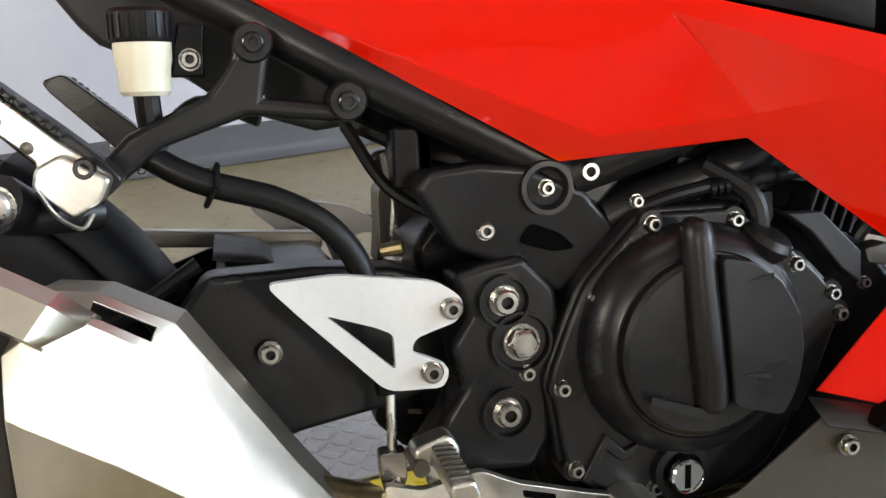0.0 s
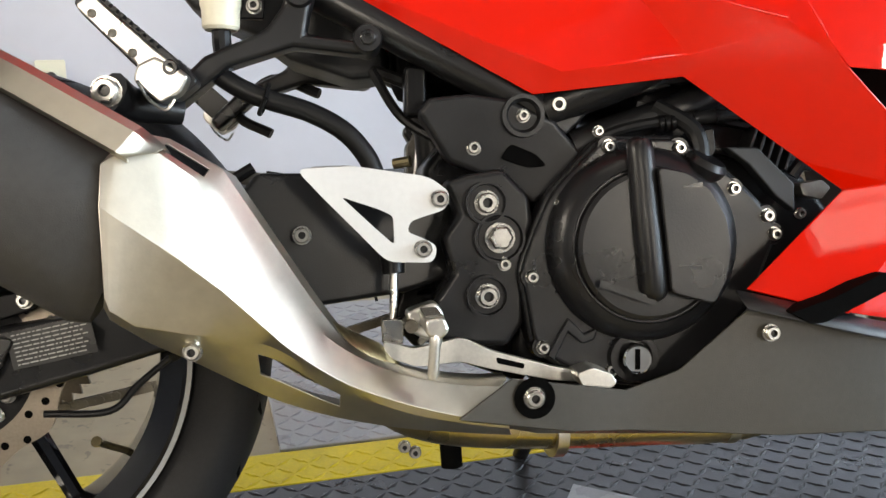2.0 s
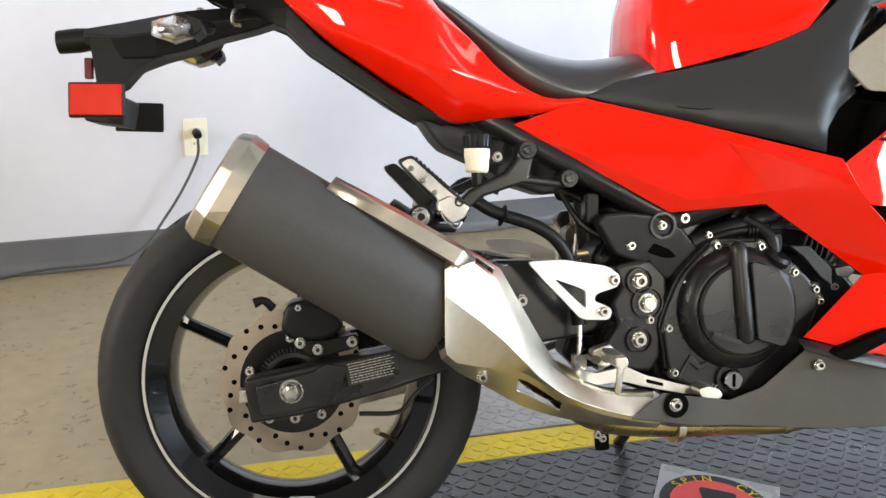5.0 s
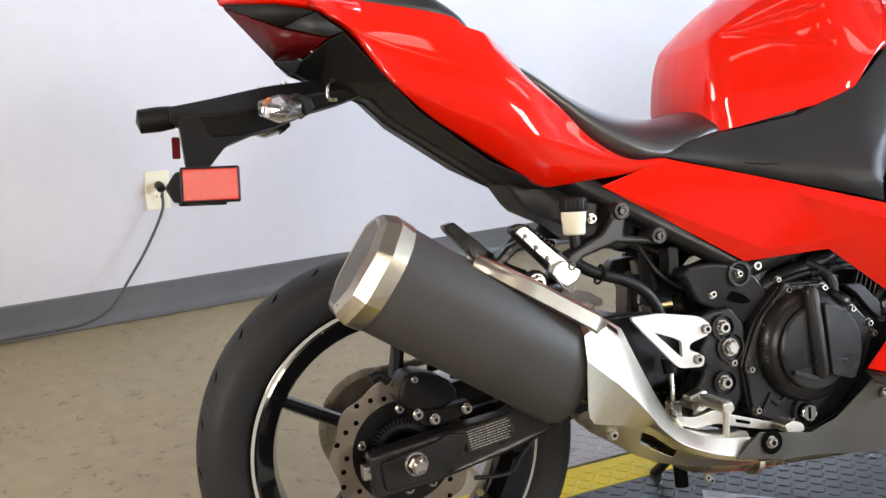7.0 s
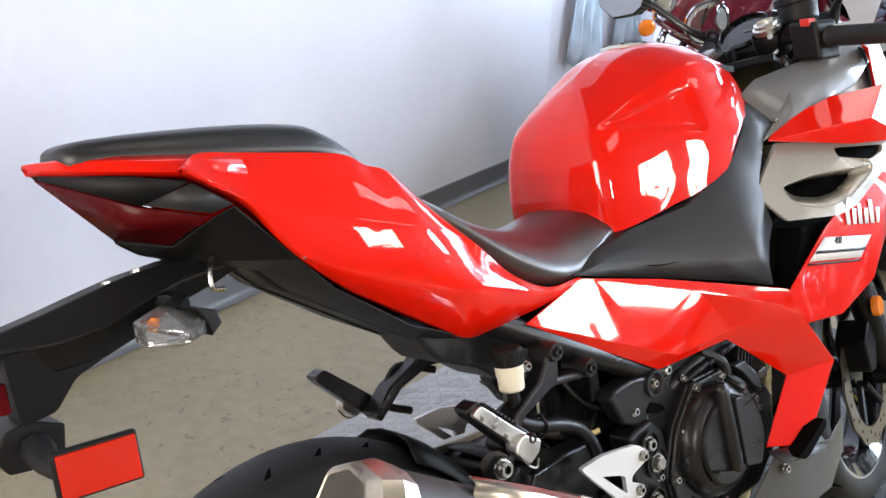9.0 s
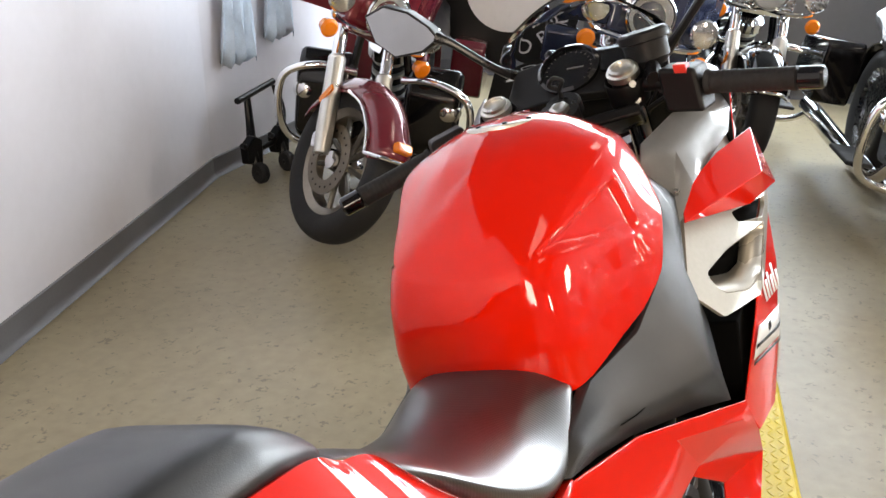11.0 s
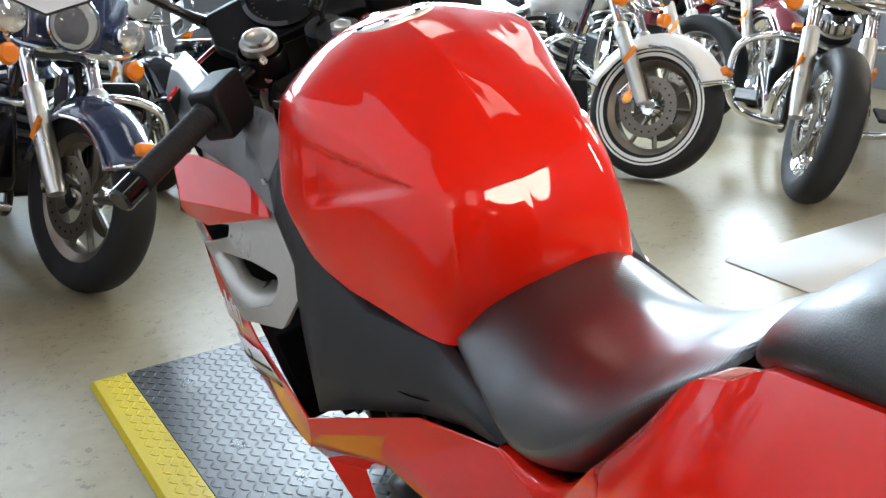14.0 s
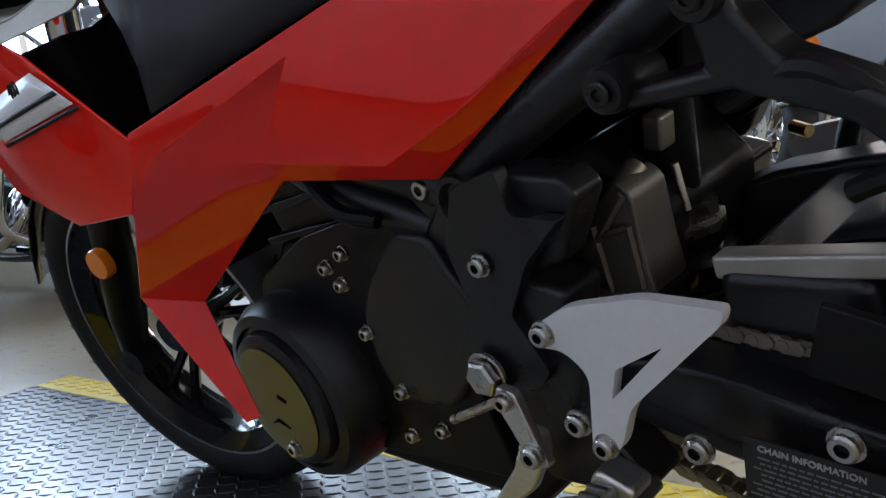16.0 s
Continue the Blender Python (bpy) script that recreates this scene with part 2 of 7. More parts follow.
def finish(name, bm, material, smooth=32, bevel=0.0, solid=0.0, subsurf=0, seg=2):
    """A mesh object from a bmesh, with rounded edges."""
    bmesh.ops.recalc_face_normals(bm, faces=bm.faces)
    me = bpy.data.meshes.new(name)
    bm.to_mesh(me)
    bm.free()
    me.materials.append(M[material])
    me.polygons.foreach_set("use_smooth", [True] * len(me.polygons))
    me.set_sharp_from_angle(angle=radians(smooth))
    ob = new(name, me)
    if solid:
        mod = ob.modifiers.new("thickness", "SOLIDIFY")
        mod.thickness, mod.offset = solid, -1
    if subsurf:
        mod = ob.modifiers.new("smooth", "SUBSURF")
        mod.levels = mod.render_levels = subsurf
    if bevel:
        mod = ob.modifiers.new("edge", "BEVEL")
        mod.width, mod.segments, mod.limit_method, mod.angle_limit = bevel, seg, "ANGLE", radians(28)
        mod.harden_normals = True
    return ob


def holder(parent):
    """The parent itself, or the part above it where a fourth level would begin."""
    while parent.parent and parent.parent.parent:
        parent = parent.parent
    return parent


def part(name, bm, material, parent, label="", **k):
    parent = holder(parent)
    ob = finish(name, bm, material, **k)
    ob.parent = parent
    if label:
        tagged(ob, label)
    return ob


def thing(name, label, category, group="", kind="", m=None):
    ob = tagged(new(name), label, category, group, kind)
    ob.empty_display_size = 0.1
    if m is not None:
        ob.matrix_world = m
    return ob


def basis(axis):
    z = Vector(axis).normalized()
    x = z.orthogonal().normalized()
    if abs(z.z) < 0.95:
        x = Vector((0, 0, 1)).cross(z).normalized()
    return x, z.cross(x), z


def lathe(prof, centre, axis, seg=32, bm=None):
    """A turned body: prof is (radius, height) along the axis."""
    bm = bm or bmesh.new()
    x, y, z = basis(axis)
    c = Vector(centre)
    rings = []
    for r, h in prof:
        if r < 1e-5:
            rings.append([bm.verts.new(c + z * h)])
        else:
            rings.append([bm.verts.new(c + z * h + (x * math.cos(a) + y * math.sin(a)) * r) for a in [2 * math.pi * i / seg for i in range(seg)]])
    for a, b in zip(rings, rings[1:]):
        for i in range(seg):
            j = (i + 1) % seg
            q = [a[i % len(a)], a[j % len(a)], b[j % len(b)], b[i % len(b)]]
            q = list(dict.fromkeys(q))
            if len(q) > 2:
                bm.faces.new(q)
    return bm


def cyl(p0, p1, r0, r1=None, seg=18, bm=None):
    p0, p1 = Vector(p0), Vector(p1)
    h = (p1 - p0).length
    r1 = r0 if r1 is None else r1
    return lathe([(0, 0), (r0, 0), (r1, h), (0, h)], p0, p1 - p0, seg, bm)


def spline(pts, n=6):
    pts = [Vector(p) for p in pts]
    if len(pts) < 3:
        return pts
    out = []
    ext = [pts[0] * 2 - pts[1]] + pts + [pts[-1] * 2 - pts[-2]]
    for a, b, c, d in zip(ext, ext[1:], ext[2:], ext[3:]):
        for i in range(n):
            t = i / n
            out.append(0.5 * ((2 * b) + (c - a) * t + (2 * a - 5 * b + 4 * c - d) * t * t + (3 * b - a - 3 * c + d) * t ** 3))
    return out + [pts[-1]]


def tube(pts, r, seg=10, n=6, bm=None, flat=1.0):
    """A round bar along a smooth line; r may be a list, one a point."""
    bm = bm or bmesh.new()
    k = len(pts)
    line = spline(pts, n)
    up = None
    rings = []
    for i, p in enumerate(line):
        d = (line[min(i + 1, len(line) - 1)] - line[max(i - 1, 0)]).normalized()
        if up is None:
            up = d.orthogonal().normalized()
        up = (up - d * up.dot(d)).normalized()
        side = d.cross(up)
        u = i / (len(line) - 1) * (k - 1)
        if isinstance(r, (list, tuple)):
            a = min(int(u), k - 2)
            rad = r[a] + (r[a + 1] - r[a]) * (u - a)
        else:
            rad = r
        rings.append([bm.verts.new(p + (up * math.cos(q) + side * math.sin(q) * flat) * rad) for q in [2 * math.pi * j / seg for j in range(seg)]])
    for a, b in zip(rings, rings[1:]):
        for i in range(seg):
            bm.faces.new((a[i], a[(i + 1) % seg], b[(i + 1) % seg], b[i]))
    bm.faces.new(rings[0][::-1])
    bm.faces.new(rings[-1])
    return bm


def prism(pts, y0, y1, bm=None, hole=None, holes=()):
    """An (x, z) outline with thickness along y; y0 and y1 are numbers or functions of (x, z)."""
    bm = bm or bmesh.new()
    f0 = y0 if callable(y0) else (lambda x, z: y0)
    f1 = y1 if callable(y1) else (lambda x, z: y1)
    a = [bm.verts.new((x, f0(x, z), z)) for x, z in pts]
    b = [bm.verts.new((x, f1(x, z), z)) for x, z in pts]
    n = len(pts)
    for i in range(n):
        bm.faces.new((a[i], a[(i + 1) % n], b[(i + 1) % n], b[i]))
    holes = list(holes) + ([hole] if hole else [])
    if holes:
        near, far = [a], [b]
        for h in holes:
            c = [bm.verts.new((x, f0(x, z), z)) for x, z in h]
            d = [bm.verts.new((x, f1(x, z), z)) for x, z in h]
            k = len(h)
            for i in range(k):
                bm.faces.new((c[i], d[i], d[(i + 1) % k], c[(i + 1) % k]))
            near.append(c)
            far.append(d)
        for loops in (near, far):
            edges = [bm.edges.get((lp[i], lp[(i + 1) % len(lp)])) for lp in loops for i in range(len(lp))]
            bmesh.ops.triangle_fill(bm, edges=edges, use_beauty=True)
    else:
        bm.faces.new(a[::-1])
        bm.faces.new(b)
    return bm


def round_poly(pts, r=0.01, n=4):
    """Round the corners of a flat outline."""
    out = []
    k = len(pts)
    for i in range(k):
        p, a, b = Vector(pts[i]), Vector(pts[i - 1]), Vector(pts[(i + 1) % k])
        da, db = (a - p), (b - p)
        t = min(r, da.length * 0.45, db.length * 0.45)
        s, e = p + da.normalized() * t, p + db.normalized() * t
        for j in range(n + 1):
            u = j / n
            out.append(tuple(s * (1 - u) ** 2 + p * 2 * u * (1 - u) + e * u * u))
    return out


def shell(verts, faces, bm=None):
    bm = bm or bmesh.new()
    vs = [bm.verts.new(v) for v in verts]
    for f in faces:
        bm.faces.new([vs[i] for i in f])
    return bm


def sheet(rows, bm=None, closed=False, caps=False):
    """A surface through rows of points."""
    bm = bm or bmesh.new()
    g = [[bm.verts.new(p) for p in r] for r in rows]
    for a, b in zip(g, g[1:]):
        n = len(a)
        for i in range(n if closed else n - 1):
            j = (i + 1) % n
            bm.faces.new((a[i], a[j], b[j], b[i]))
    if caps:
        bm.faces.new(g[0][::-1])
        bm.faces.new(g[-1])
    return bm


def box(c, s, rot=None, bm=None):
    bm = bm or bmesh.new()
    m = Matrix.Translation(c) @ (rot.to_4x4() if rot is not None else Matrix()) @ Matrix.Diagonal((*s, 1))
    bmesh.ops.create_cube(bm, size=1.0, matrix=m)
    return bm


def flip(bm):
    """The other side's copy, mirrored across the middle plane."""
    out = bm.copy()
    for v in out.verts:
        v.co.y = -v.co.y
    bmesh.ops.reverse_faces(out, faces=out.faces)
    return out


def bolt_mesh(r, h, collar, mat):
    """A socket-head bolt along -y with a thin washer, at the origin."""
    prof = [(0, -h * 0.30), (r * 0.46, -h * 0.30), (r * 0.50, -h), (r * 0.84, -h), (r, -h * 0.75), (r, 0)]
    if collar:
        prof += [(r * 1.22, 0), (r * 1.22, h * 0.3), (0, h * 0.3)]
    else:
        prof += [(0, 0)]
    bm = lathe(prof, (0, 0, 0), (0, 1, 0), 20)
    bmesh.ops.recalc_face_normals(bm, faces=bm.faces)
    for f in bm.faces:
        c = f.calc_center_median()
        if math.hypot(c.x, c.z) < r * 0.49 and c.y < -h * 0.2:
            f.material_index = 1
    me = bpy.data.meshes.new("bolt")
    bm.to_mesh(me)
    bm.free()
    me.materials.append(M[mat])
    me.materials.append(M["black_bolt"])
    me.polygons.foreach_set("use_smooth", [True] * len(me.polygons))
    me.set_sharp_from_angle(angle=radians(35))
    return me


BOLTS = {}


def bolt(parent, p, r=0.008, h=0.006, left=False, collar=True, mat="zinc"):
    r *= 0.80
    key = (r, h, collar, mat)
    if key not in BOLTS:
        BOLTS[key] = bolt_mesh(r, h, collar, mat)
    ob = new("bolt", BOLTS[key])
    ob.parent = holder(parent)
    ob.location = p
    if left:
        ob.rotation_euler = (0, 0, math.pi)
    return ob


def hexbolt(parent, p, r=0.014, h=0.009, left=False, name="hex_bolt"):
    s = 1 if left else -1
    r *= 0.88
    bm = lathe([(0, 0), (r * 1.25, 0), (r * 1.25, h * 0.25), (r * 1.05, h * 0.25)], p, (0, s, 0), 20)
    lathe([(r, h * 0.25), (r, h * 0.85), (r * 0.86, h), (0, h)], p, (0, s, 0), 6, bm)
    return part(name, bm, "zinc", parent)


def wheel_text(name, text, size, m, material, parent, label="", extrude=0.0006):
    cu = bpy.data.curves.new(name, "FONT")
    cu.body, cu.size, cu.extrude, cu.align_x, cu.align_y = text, size, extrude, "CENTER", "CENTER"
    tmp = bpy.data.objects.new(name, cu)
    scene.collection.objects.link(tmp)
    dg = bpy.context.evaluated_depsgraph_get()
    me = bpy.data.meshes.new_from_object(tmp.evaluated_get(dg))
    bpy.data.objects.remove(tmp)
    bpy.data.curves.remove(cu)
    me.materials.clear()
    me.materials.append(M[material])
    ob = new(name, me)
    ob.parent = holder(parent)
    ob.matrix_local = m
    if label:
        tagged(ob, label)
    return ob



# ---- the showroom ----
ROOM_H = 3.4


def wall_run(name, p, q, inward, openings=(), label="white painted showroom wall", paint="wall"):
    """A thick wall from p to q; openings are (start, end, sill, head) along it."""
    p, q = Vector((*p, 0)), Vector((*q, 0))
    d = (q - p)
    length = d.length
    d.normalize()
    n = Vector((-d.y, d.x, 0)) * (1 if inward > 0 else -1)
    bm = bmesh.new()

    def block(a, b, z0, z1):
        if b - a < 0.01 or z1 - z0 < 0.01:
            return
        c = p + d * (a + b) / 2 - n * 0.08
        rot = Matrix((d, Vector((-d.y, d.x, 0)), Vector((0, 0, 1)))).transposed()
        box((c.x, c.y, (z0 + z1) / 2), (b - a, 0.16, z1 - z0), rot, bm)
    at = 0.0
    for a, b, z0, z1 in openings:
        block(at, a, 0, ROOM_H)
        block(a, b, 0, z0)
        block(a, b, z1, ROOM_H)
        at = b
    block(at, length, 0, ROOM_H)
    wall = tagged(finish(name, bm, paint), label, "wall", kind="structure")
    return wall, p, d, n


def cove_base(p, d, n, length):
    bm = bmesh.new()
    prof = [(0.001, 0.004), (0.030, 0.004), (0.022, 0.010), (0.012, 0.020), (0.008, 0.034), (0.007, 0.098), (0.001, 0.102)]
    rows = [[p + d * s + n * o + Vector((0, 0, z)) for o, z in prof] for s in (0, length)]
    sheet(rows, bm, closed=True, caps=True)
    return tagged(finish("baseboard", bm, "base"), "dark grey vinyl cove base along the wall", "baseboard", kind="structure")


CORNER = (3.25, 2.672)
wn1, wp, wd, wnn = wall_run("wall_north", (-4.6, 0.239), CORNER, -1)
cove_base(wp, wd, wnn, 8.22)
wn2, wp2, wd2, wnn2 = wall_run("wall_northeast", CORNER, (6.45, 2.90), -1)
cove_base(wp2, wd2, wnn2, 3.2)
EAST = ((0.5, 3.2, 0.9, 3.2), (3.5, 6.2, 0.9, 3.2))
we, ep, ed, en = wall_run("wall_east", (6.45, 2.90), (6.45, -4.6), -1, EAST, "grey painted window wall", "wall_grey")
cove_base(ep, ed, en, 7.5)
SOUTH = ((0.9, 1.5, 1.5, 2.7), (4.8, 5.4, 1.4, 2.6), (7.7, 8.5, 1.5, 2.8))
ws, sp, sd, sn = wall_run("wall_south", (-2.6, -4.6), (6.45, -4.6), 1, SOUTH, "grey painted window wall", "wall_grey")
WEST = ((0.6, 2.2, 1.2, 2.6), )
ww, wwp, wwd, wwn = wall_run("wall_west", (-4.6, 0.239), (-2.6, -4.6), 1, WEST, "grey painted window wall", "wall_grey")


def window(name, p, d, n, a, b, z0, z1):
    """A fixed aluminium window: a frame, two mullions and glass panes."""
    c = p + d * (a + b) / 2 - n * 0.08
    rot = Matrix((d, Vector((-d.y, d.x, 0)), Vector((0, 0, 1)))).transposed()
    w, h = b - a, z1 - z0
    bm = bmesh.new()
    for zc in (z0 + 0.025, z1 - 0.025):
        box((c.x, c.y, zc), (w, 0.07, 0.05), rot, bm)
    for k in (0.025, w / 3, 2 * w / 3, w - 0.025):
        q = p + d * (a + k) - n * 0.08
        box((q.x, q.y, (z0 + z1) / 2), (0.05, 0.068, h - 0.1), rot, bm)
    win = tagged(finish(name, bm, "alloy", bevel=0.003), "wide aluminium shop window with clear panes", "window", kind="structure")
    for k in range(3):
        q = p + d * (a + w * (k + 0.5) / 3) - n * 0.08
        bm = box((q.x, q.y, (z0 + z1) / 2), (w / 3 - 0.05, 0.006, h - 0.1), rot)
        pane = part("pane", bm, "shield", win)
        pane.visible_shadow = False
    return win


SKY_TINT = (1.0, 0.95, 0.86)
EAST_TINT = (0.62, 0.80, 1.0)
BLUE_TINT = (0.66, 0.83, 1.0)
SIDES = ((SOUTH, sp, sd, sn, (120.0, 100.0, 170.0), SKY_TINT), (EAST, ep, ed, en, (44.0, 102.0), EAST_TINT), (WEST, wwp, wwd, wwn, (60.0, ), SKY_TINT))
count = 0
for openings, p_, d_, n_, levels, tint in SIDES:
    for (a_, b_, z0_, z1_), level in zip(openings, levels):
        count += 1
        window("window_%d" % count, p_, d_, n_, a_, b_, z0_, z1_)
        mid = p_ + d_ * (a_ + b_) / 2 - n_ * 0.02
        zc = (z0_ + z1_) / 2
        window_light("window_daylight", (mid.x, mid.y, zc), (mid.x + n_.x, mid.y + n_.y, zc - 0.12), b_ - a_ - 0.1, z1_ - z0_ - 0.1, level * (b_ - a_) * (z1_ - z0_), BLUE_TINT if count == 3 else tint)


# An unseen fixture, added so that the room gets some light from above.
def added_ceiling_light(x, y):
    t = thing("added_ceiling_light", "unseen ceiling light added for fill", "light", "ceiling lights", m=Matrix.Translation((x, y, ROOM_H)))
    bm = box((0, 0, -0.012), (1.24, 0.05, 0.024))
    for yy in (-0.30, 0.30):
        box((0, yy, -0.011), (1.24, 0.03, 0.022), None, bm)
    for xx in (-0.61, 0.61):
        box((xx, 0, -0.010), (0.03, 0.60, 0.020), None, bm)
    part("frame", bm, "white_paint", t, bevel=0.002)
    for yy in (-0.155, 0.155):
        part("diffuser", box((0, yy, -0.004), (1.18, 0.27, 0.006)), "diffuser", t)
    return t


# Four added fixtures, each with a weak fill lamp below it.
for x_, y_ in ((3.0, -0.4), (0.3, -0.4), (3.0, -2.6), (0.3, -2.6)):
    added_ceiling_light(x_, y_)
    window_light("ceiling_fill_lamp", (x_, y_, ROOM_H - 0.035), (x_, y_, 0), 1.15, 0.55, 3, (1.0, 0.94, 0.84))

bm = shell([(-4.7, 0.3, 0), (-2.65, -4.7, 0), (6.55, -4.7, 0), (6.55, 3.0, 0), (3.25, 2.74, 0)], [(0, 1, 2, 3, 4)])
floor = tagged(finish("floor", bm, "floor"), "beige speckled vinyl showroom floor", "floor", kind="structure")
# Unseen ceiling, dark so that the glossy paint reflects little from above.
bm = box((1.3, -0.8, ROOM_H + 0.06), (12.6, 8.4, 0.12))
tagged(finish("ceiling", bm, "ceiling"), "unseen showroom ceiling kept dark to dim reflections", "ceiling", kind="structure")
bm = shell([(-400, -400, -0.06), (400, -400, -0.06), (400, 400, -0.06), (-400, 400, -0.06)], [(0, 1, 2, 3)])
tagged(finish("ground", bm, "asphalt"), "grey asphalt parking lot outside the windows", "ground", kind="structure")

# ---- diamond-tread mats ----
MAT_TURN = math.atan(0.174)
MX, MY = Vector((math.cos(MAT_TURN), math.sin(MAT_TURN), 0)), Vector((-math.sin(MAT_TURN), math.cos(MAT_TURN), 0))
MAT0 = Vector((0, 0.265, 0))


def mat_point(u, v, z):
    return MAT0 + MX * u + MY * v + Vector((0, 0, z))


def lozenge(bm, c, ang, a=0.0145, w=0.0042, h=0.0016):
    dx, dy = MX * math.cos(ang) + MY * math.sin(ang), MY * math.cos(ang) - MX * math.sin(ang)
    z = Vector((0, 0, 1))
    e = [bm.verts.new(c + dx * a), bm.verts.new(c + dy * w), bm.verts.new(c - dx * a), bm.verts.new(c - dy * w)]
    t = [bm.verts.new(c + dx * a * 0.55 + z * h), bm.verts.new(c + dy * w * 0.35 + z * h), bm.verts.new(c - dx * a * 0.55 + z * h), bm.verts.new(c - dy * w * 0.35 + z * h)]
    for i in range(4):
        bm.faces.new((e[i], e[(i + 1) % 4], t[(i + 1) % 4], t[i]))
    bm.faces.new(t)


def tread(u0, u1, v0, v1, z):
    bm = bmesh.new()
    r, u = 0, u0 + 0.014
    while u < u1 - 0.012:
        k, v = 0, v0 + 0.012
        while v < v1 - 0.008:
            lozenge(bm, mat_point(u, v, z), radians(38 if (r + k) % 2 else -38))
            v += 0.0235
            k += 1
        u += 0.0235
        r += 1
    return bm


def slab(u0, u1, v0, v1, z0, z1, tilt0=0.0, tilt1=0.0):
    pts = [(u0, v0 - tilt0, z0), (u1, v0 - tilt0, z0), (u1, v1 + tilt1, z0), (u0, v1 + tilt1, z0), (u0, v0, z1), (u1, v0, z1), (u1, v1, z1), (u0, v1, z1)]
    return shell([mat_point(*q) for q in pts], [(0, 1, 2, 3), (4, 5, 6, 7), (0, 1, 5, 4), (1, 2, 6, 5), (2, 3, 7, 6), (3, 0, 4, 7)])


mat_thing = thing("floor_mat", "black diamond-tread rubber mat with yellow borders on the floor", "mat")
part("base", slab(-1.1, 2.29, -0.635, -0.07, 0.0, 0.012), "mat", mat_thing, "black rubber sheet", bevel=0.002)
part("border", slab(-1.1, 2.29, -0.069, 0.02, 0.0, 0.012, 0, 0.012), "yellow", mat_thing, "yellow bevelled border", bevel=0.002)
part("border", slab(-1.1, 2.29, -0.725, -0.636, 0.0, 0.012, 0.012, 0), "yellow", mat_thing, "yellow bevelled border", bevel=0.002)
tagged(part("tread", tread(-1.1, 2.29, -0.635, -0.07, 0.012), "mat", mat_thing, "raised diamond tread"), kind="stuff")
tagged(part("border_tread", tread(-1.1, 2.29, -0.069, 0.018, 0.012), "yellow", mat_thing), kind="stuff")
tagged(part("border_tread", tread(-1.1, 2.29, -0.723, -0.636, 0.012), "yellow", mat_thing), kind="stuff")
mat2 = thing("floor_mat", "pale grey diamond-tread vinyl mat beside the motorcycle", "mat")
part("base", slab(0.30, 1.25, 0.036, 0.62, 0.0, 0.008), "mat_grey", mat2, bevel=0.002)
tagged(part("tread", tread(0.30, 1.25, 0.036, 0.62, 0.008), "mat_grey", mat2, "raised diamond tread"), kind="stuff")

# a round printed sign lying on the mat
sign = thing("floor_sign", "grey metal plate with a round red and black printed badge", "sign", m=Matrix.Translation((0.757, 0.069, 0.0142)) @ pose(0, 0, 0, 0, 0, -26) @ Matrix.Scale(0.74, 4))
part("plate", box((0, 0, 0.001), (0.30, 0.30, 0.002)), "mat_grey", sign, bevel=0.0006)
part("black_ring", lathe([(0, 0.0022), (0.138, 0.0022), (0.138, 0.003), (0, 0.003)], (0, 0, 0), (0, 0, 1), 48), "black_sticker", sign)
part("red_disc", lathe([(0, 0.003), (0.112, 0.003), (0.112, 0.0036), (0, 0.0036)], (0, 0, 0), (0, 0, 1), 48), "switch_red", sign)
part("black_emblem", prism(round_poly([(-0.05, -0.07), (0.05, -0.07), (0.03, 0.0), (0.045, 0.06), (-0.045, 0.06), (-0.03, 0.0)], 0.02), 0, 0.001), "black_sticker", sign).matrix_local = pose(0, 0, 0.0036, 90, 0, 0)
for word, start in (("SPIN", 150), ("CYCLE", 62)):
    for i, ch in enumerate(word):
        a = radians(start - i * 15)
        wheel_text("letter", ch, 0.036, pose(math.cos(a) * 0.118, math.sin(a) * 0.118, 0.0042, 0, 0, math.degrees(a) - 90), "yellow", sign)

# ---- small things by the wall ----
out = thing("wall_outlet", "ivory duplex wall outlet with a black plug in it", "outlet", m=Matrix.Translation(Vector((-0.352, 1.665 - 0.31 * 0.352, 0.388))) @ Matrix((wd, -wnn, Vector((0, 0, 1)))).transposed().to_4x4())
part("cover_plate", prism(round_poly([(-0.036, -0.058), (0.036, -0.058), (0.036, 0.058), (-0.036, 0.058)], 0.006), -0.006, -0.0005), "outlet", out, bevel=0.0015)
for s in (0.02, -0.02):
    part("socket", prism(round_poly([(-0.016, s - 0.013), (0.016, s - 0.013), (0.016, s + 0.013), (-0.016, s + 0.013)], 0.008), -0.0085, -0.0055), "outlet", out, bevel=0.001)
    for sx in (-0.006, 0.006):
        part("slot", box((sx, -0.0088, s + 0.002), (0.002, 0.001, 0.008)), "hole", out)
cord = thing("power_cord", "dark grey power cord plugged in and trailing to the floor", "cord")
q0 = Vector((-0.352, 1.556, 0.405)) + wnn * 0.012
part("plug", tube([q0, q0 + wnn * 0.018, q0 + wnn * 0.03 + V(0, 0, -0.006)], 0.013, 12, 3), "hose", cord, bevel=0.001)
q1 = q0 + wnn * 0.034 + V(0, 0, -0.012)
line = [q1, q1 + wnn * 0.012 + V(-0.012, 0, -0.07), q1 + V(-0.10, -0.03, -0.22) + wnn * 0.03, q1 + V(-0.22, -0.07, -0.34) + wnn * 0.05, V(-0.80, 1.36, 0.022), V(-1.0, 1.27, 0.006), V(-1.3, 1.20, 0.005), V(-1.7, 1.10, 0.005), V(-2.2, 0.9, 0.005)]
part("cable", tube(line, 0.0042, 8, 8), "cord", cord)
# A thin white quadrilateral just above the floor.
white_patch = thing("floor_patch", "flat white four-sided patch on the showroom floor", "sheet")
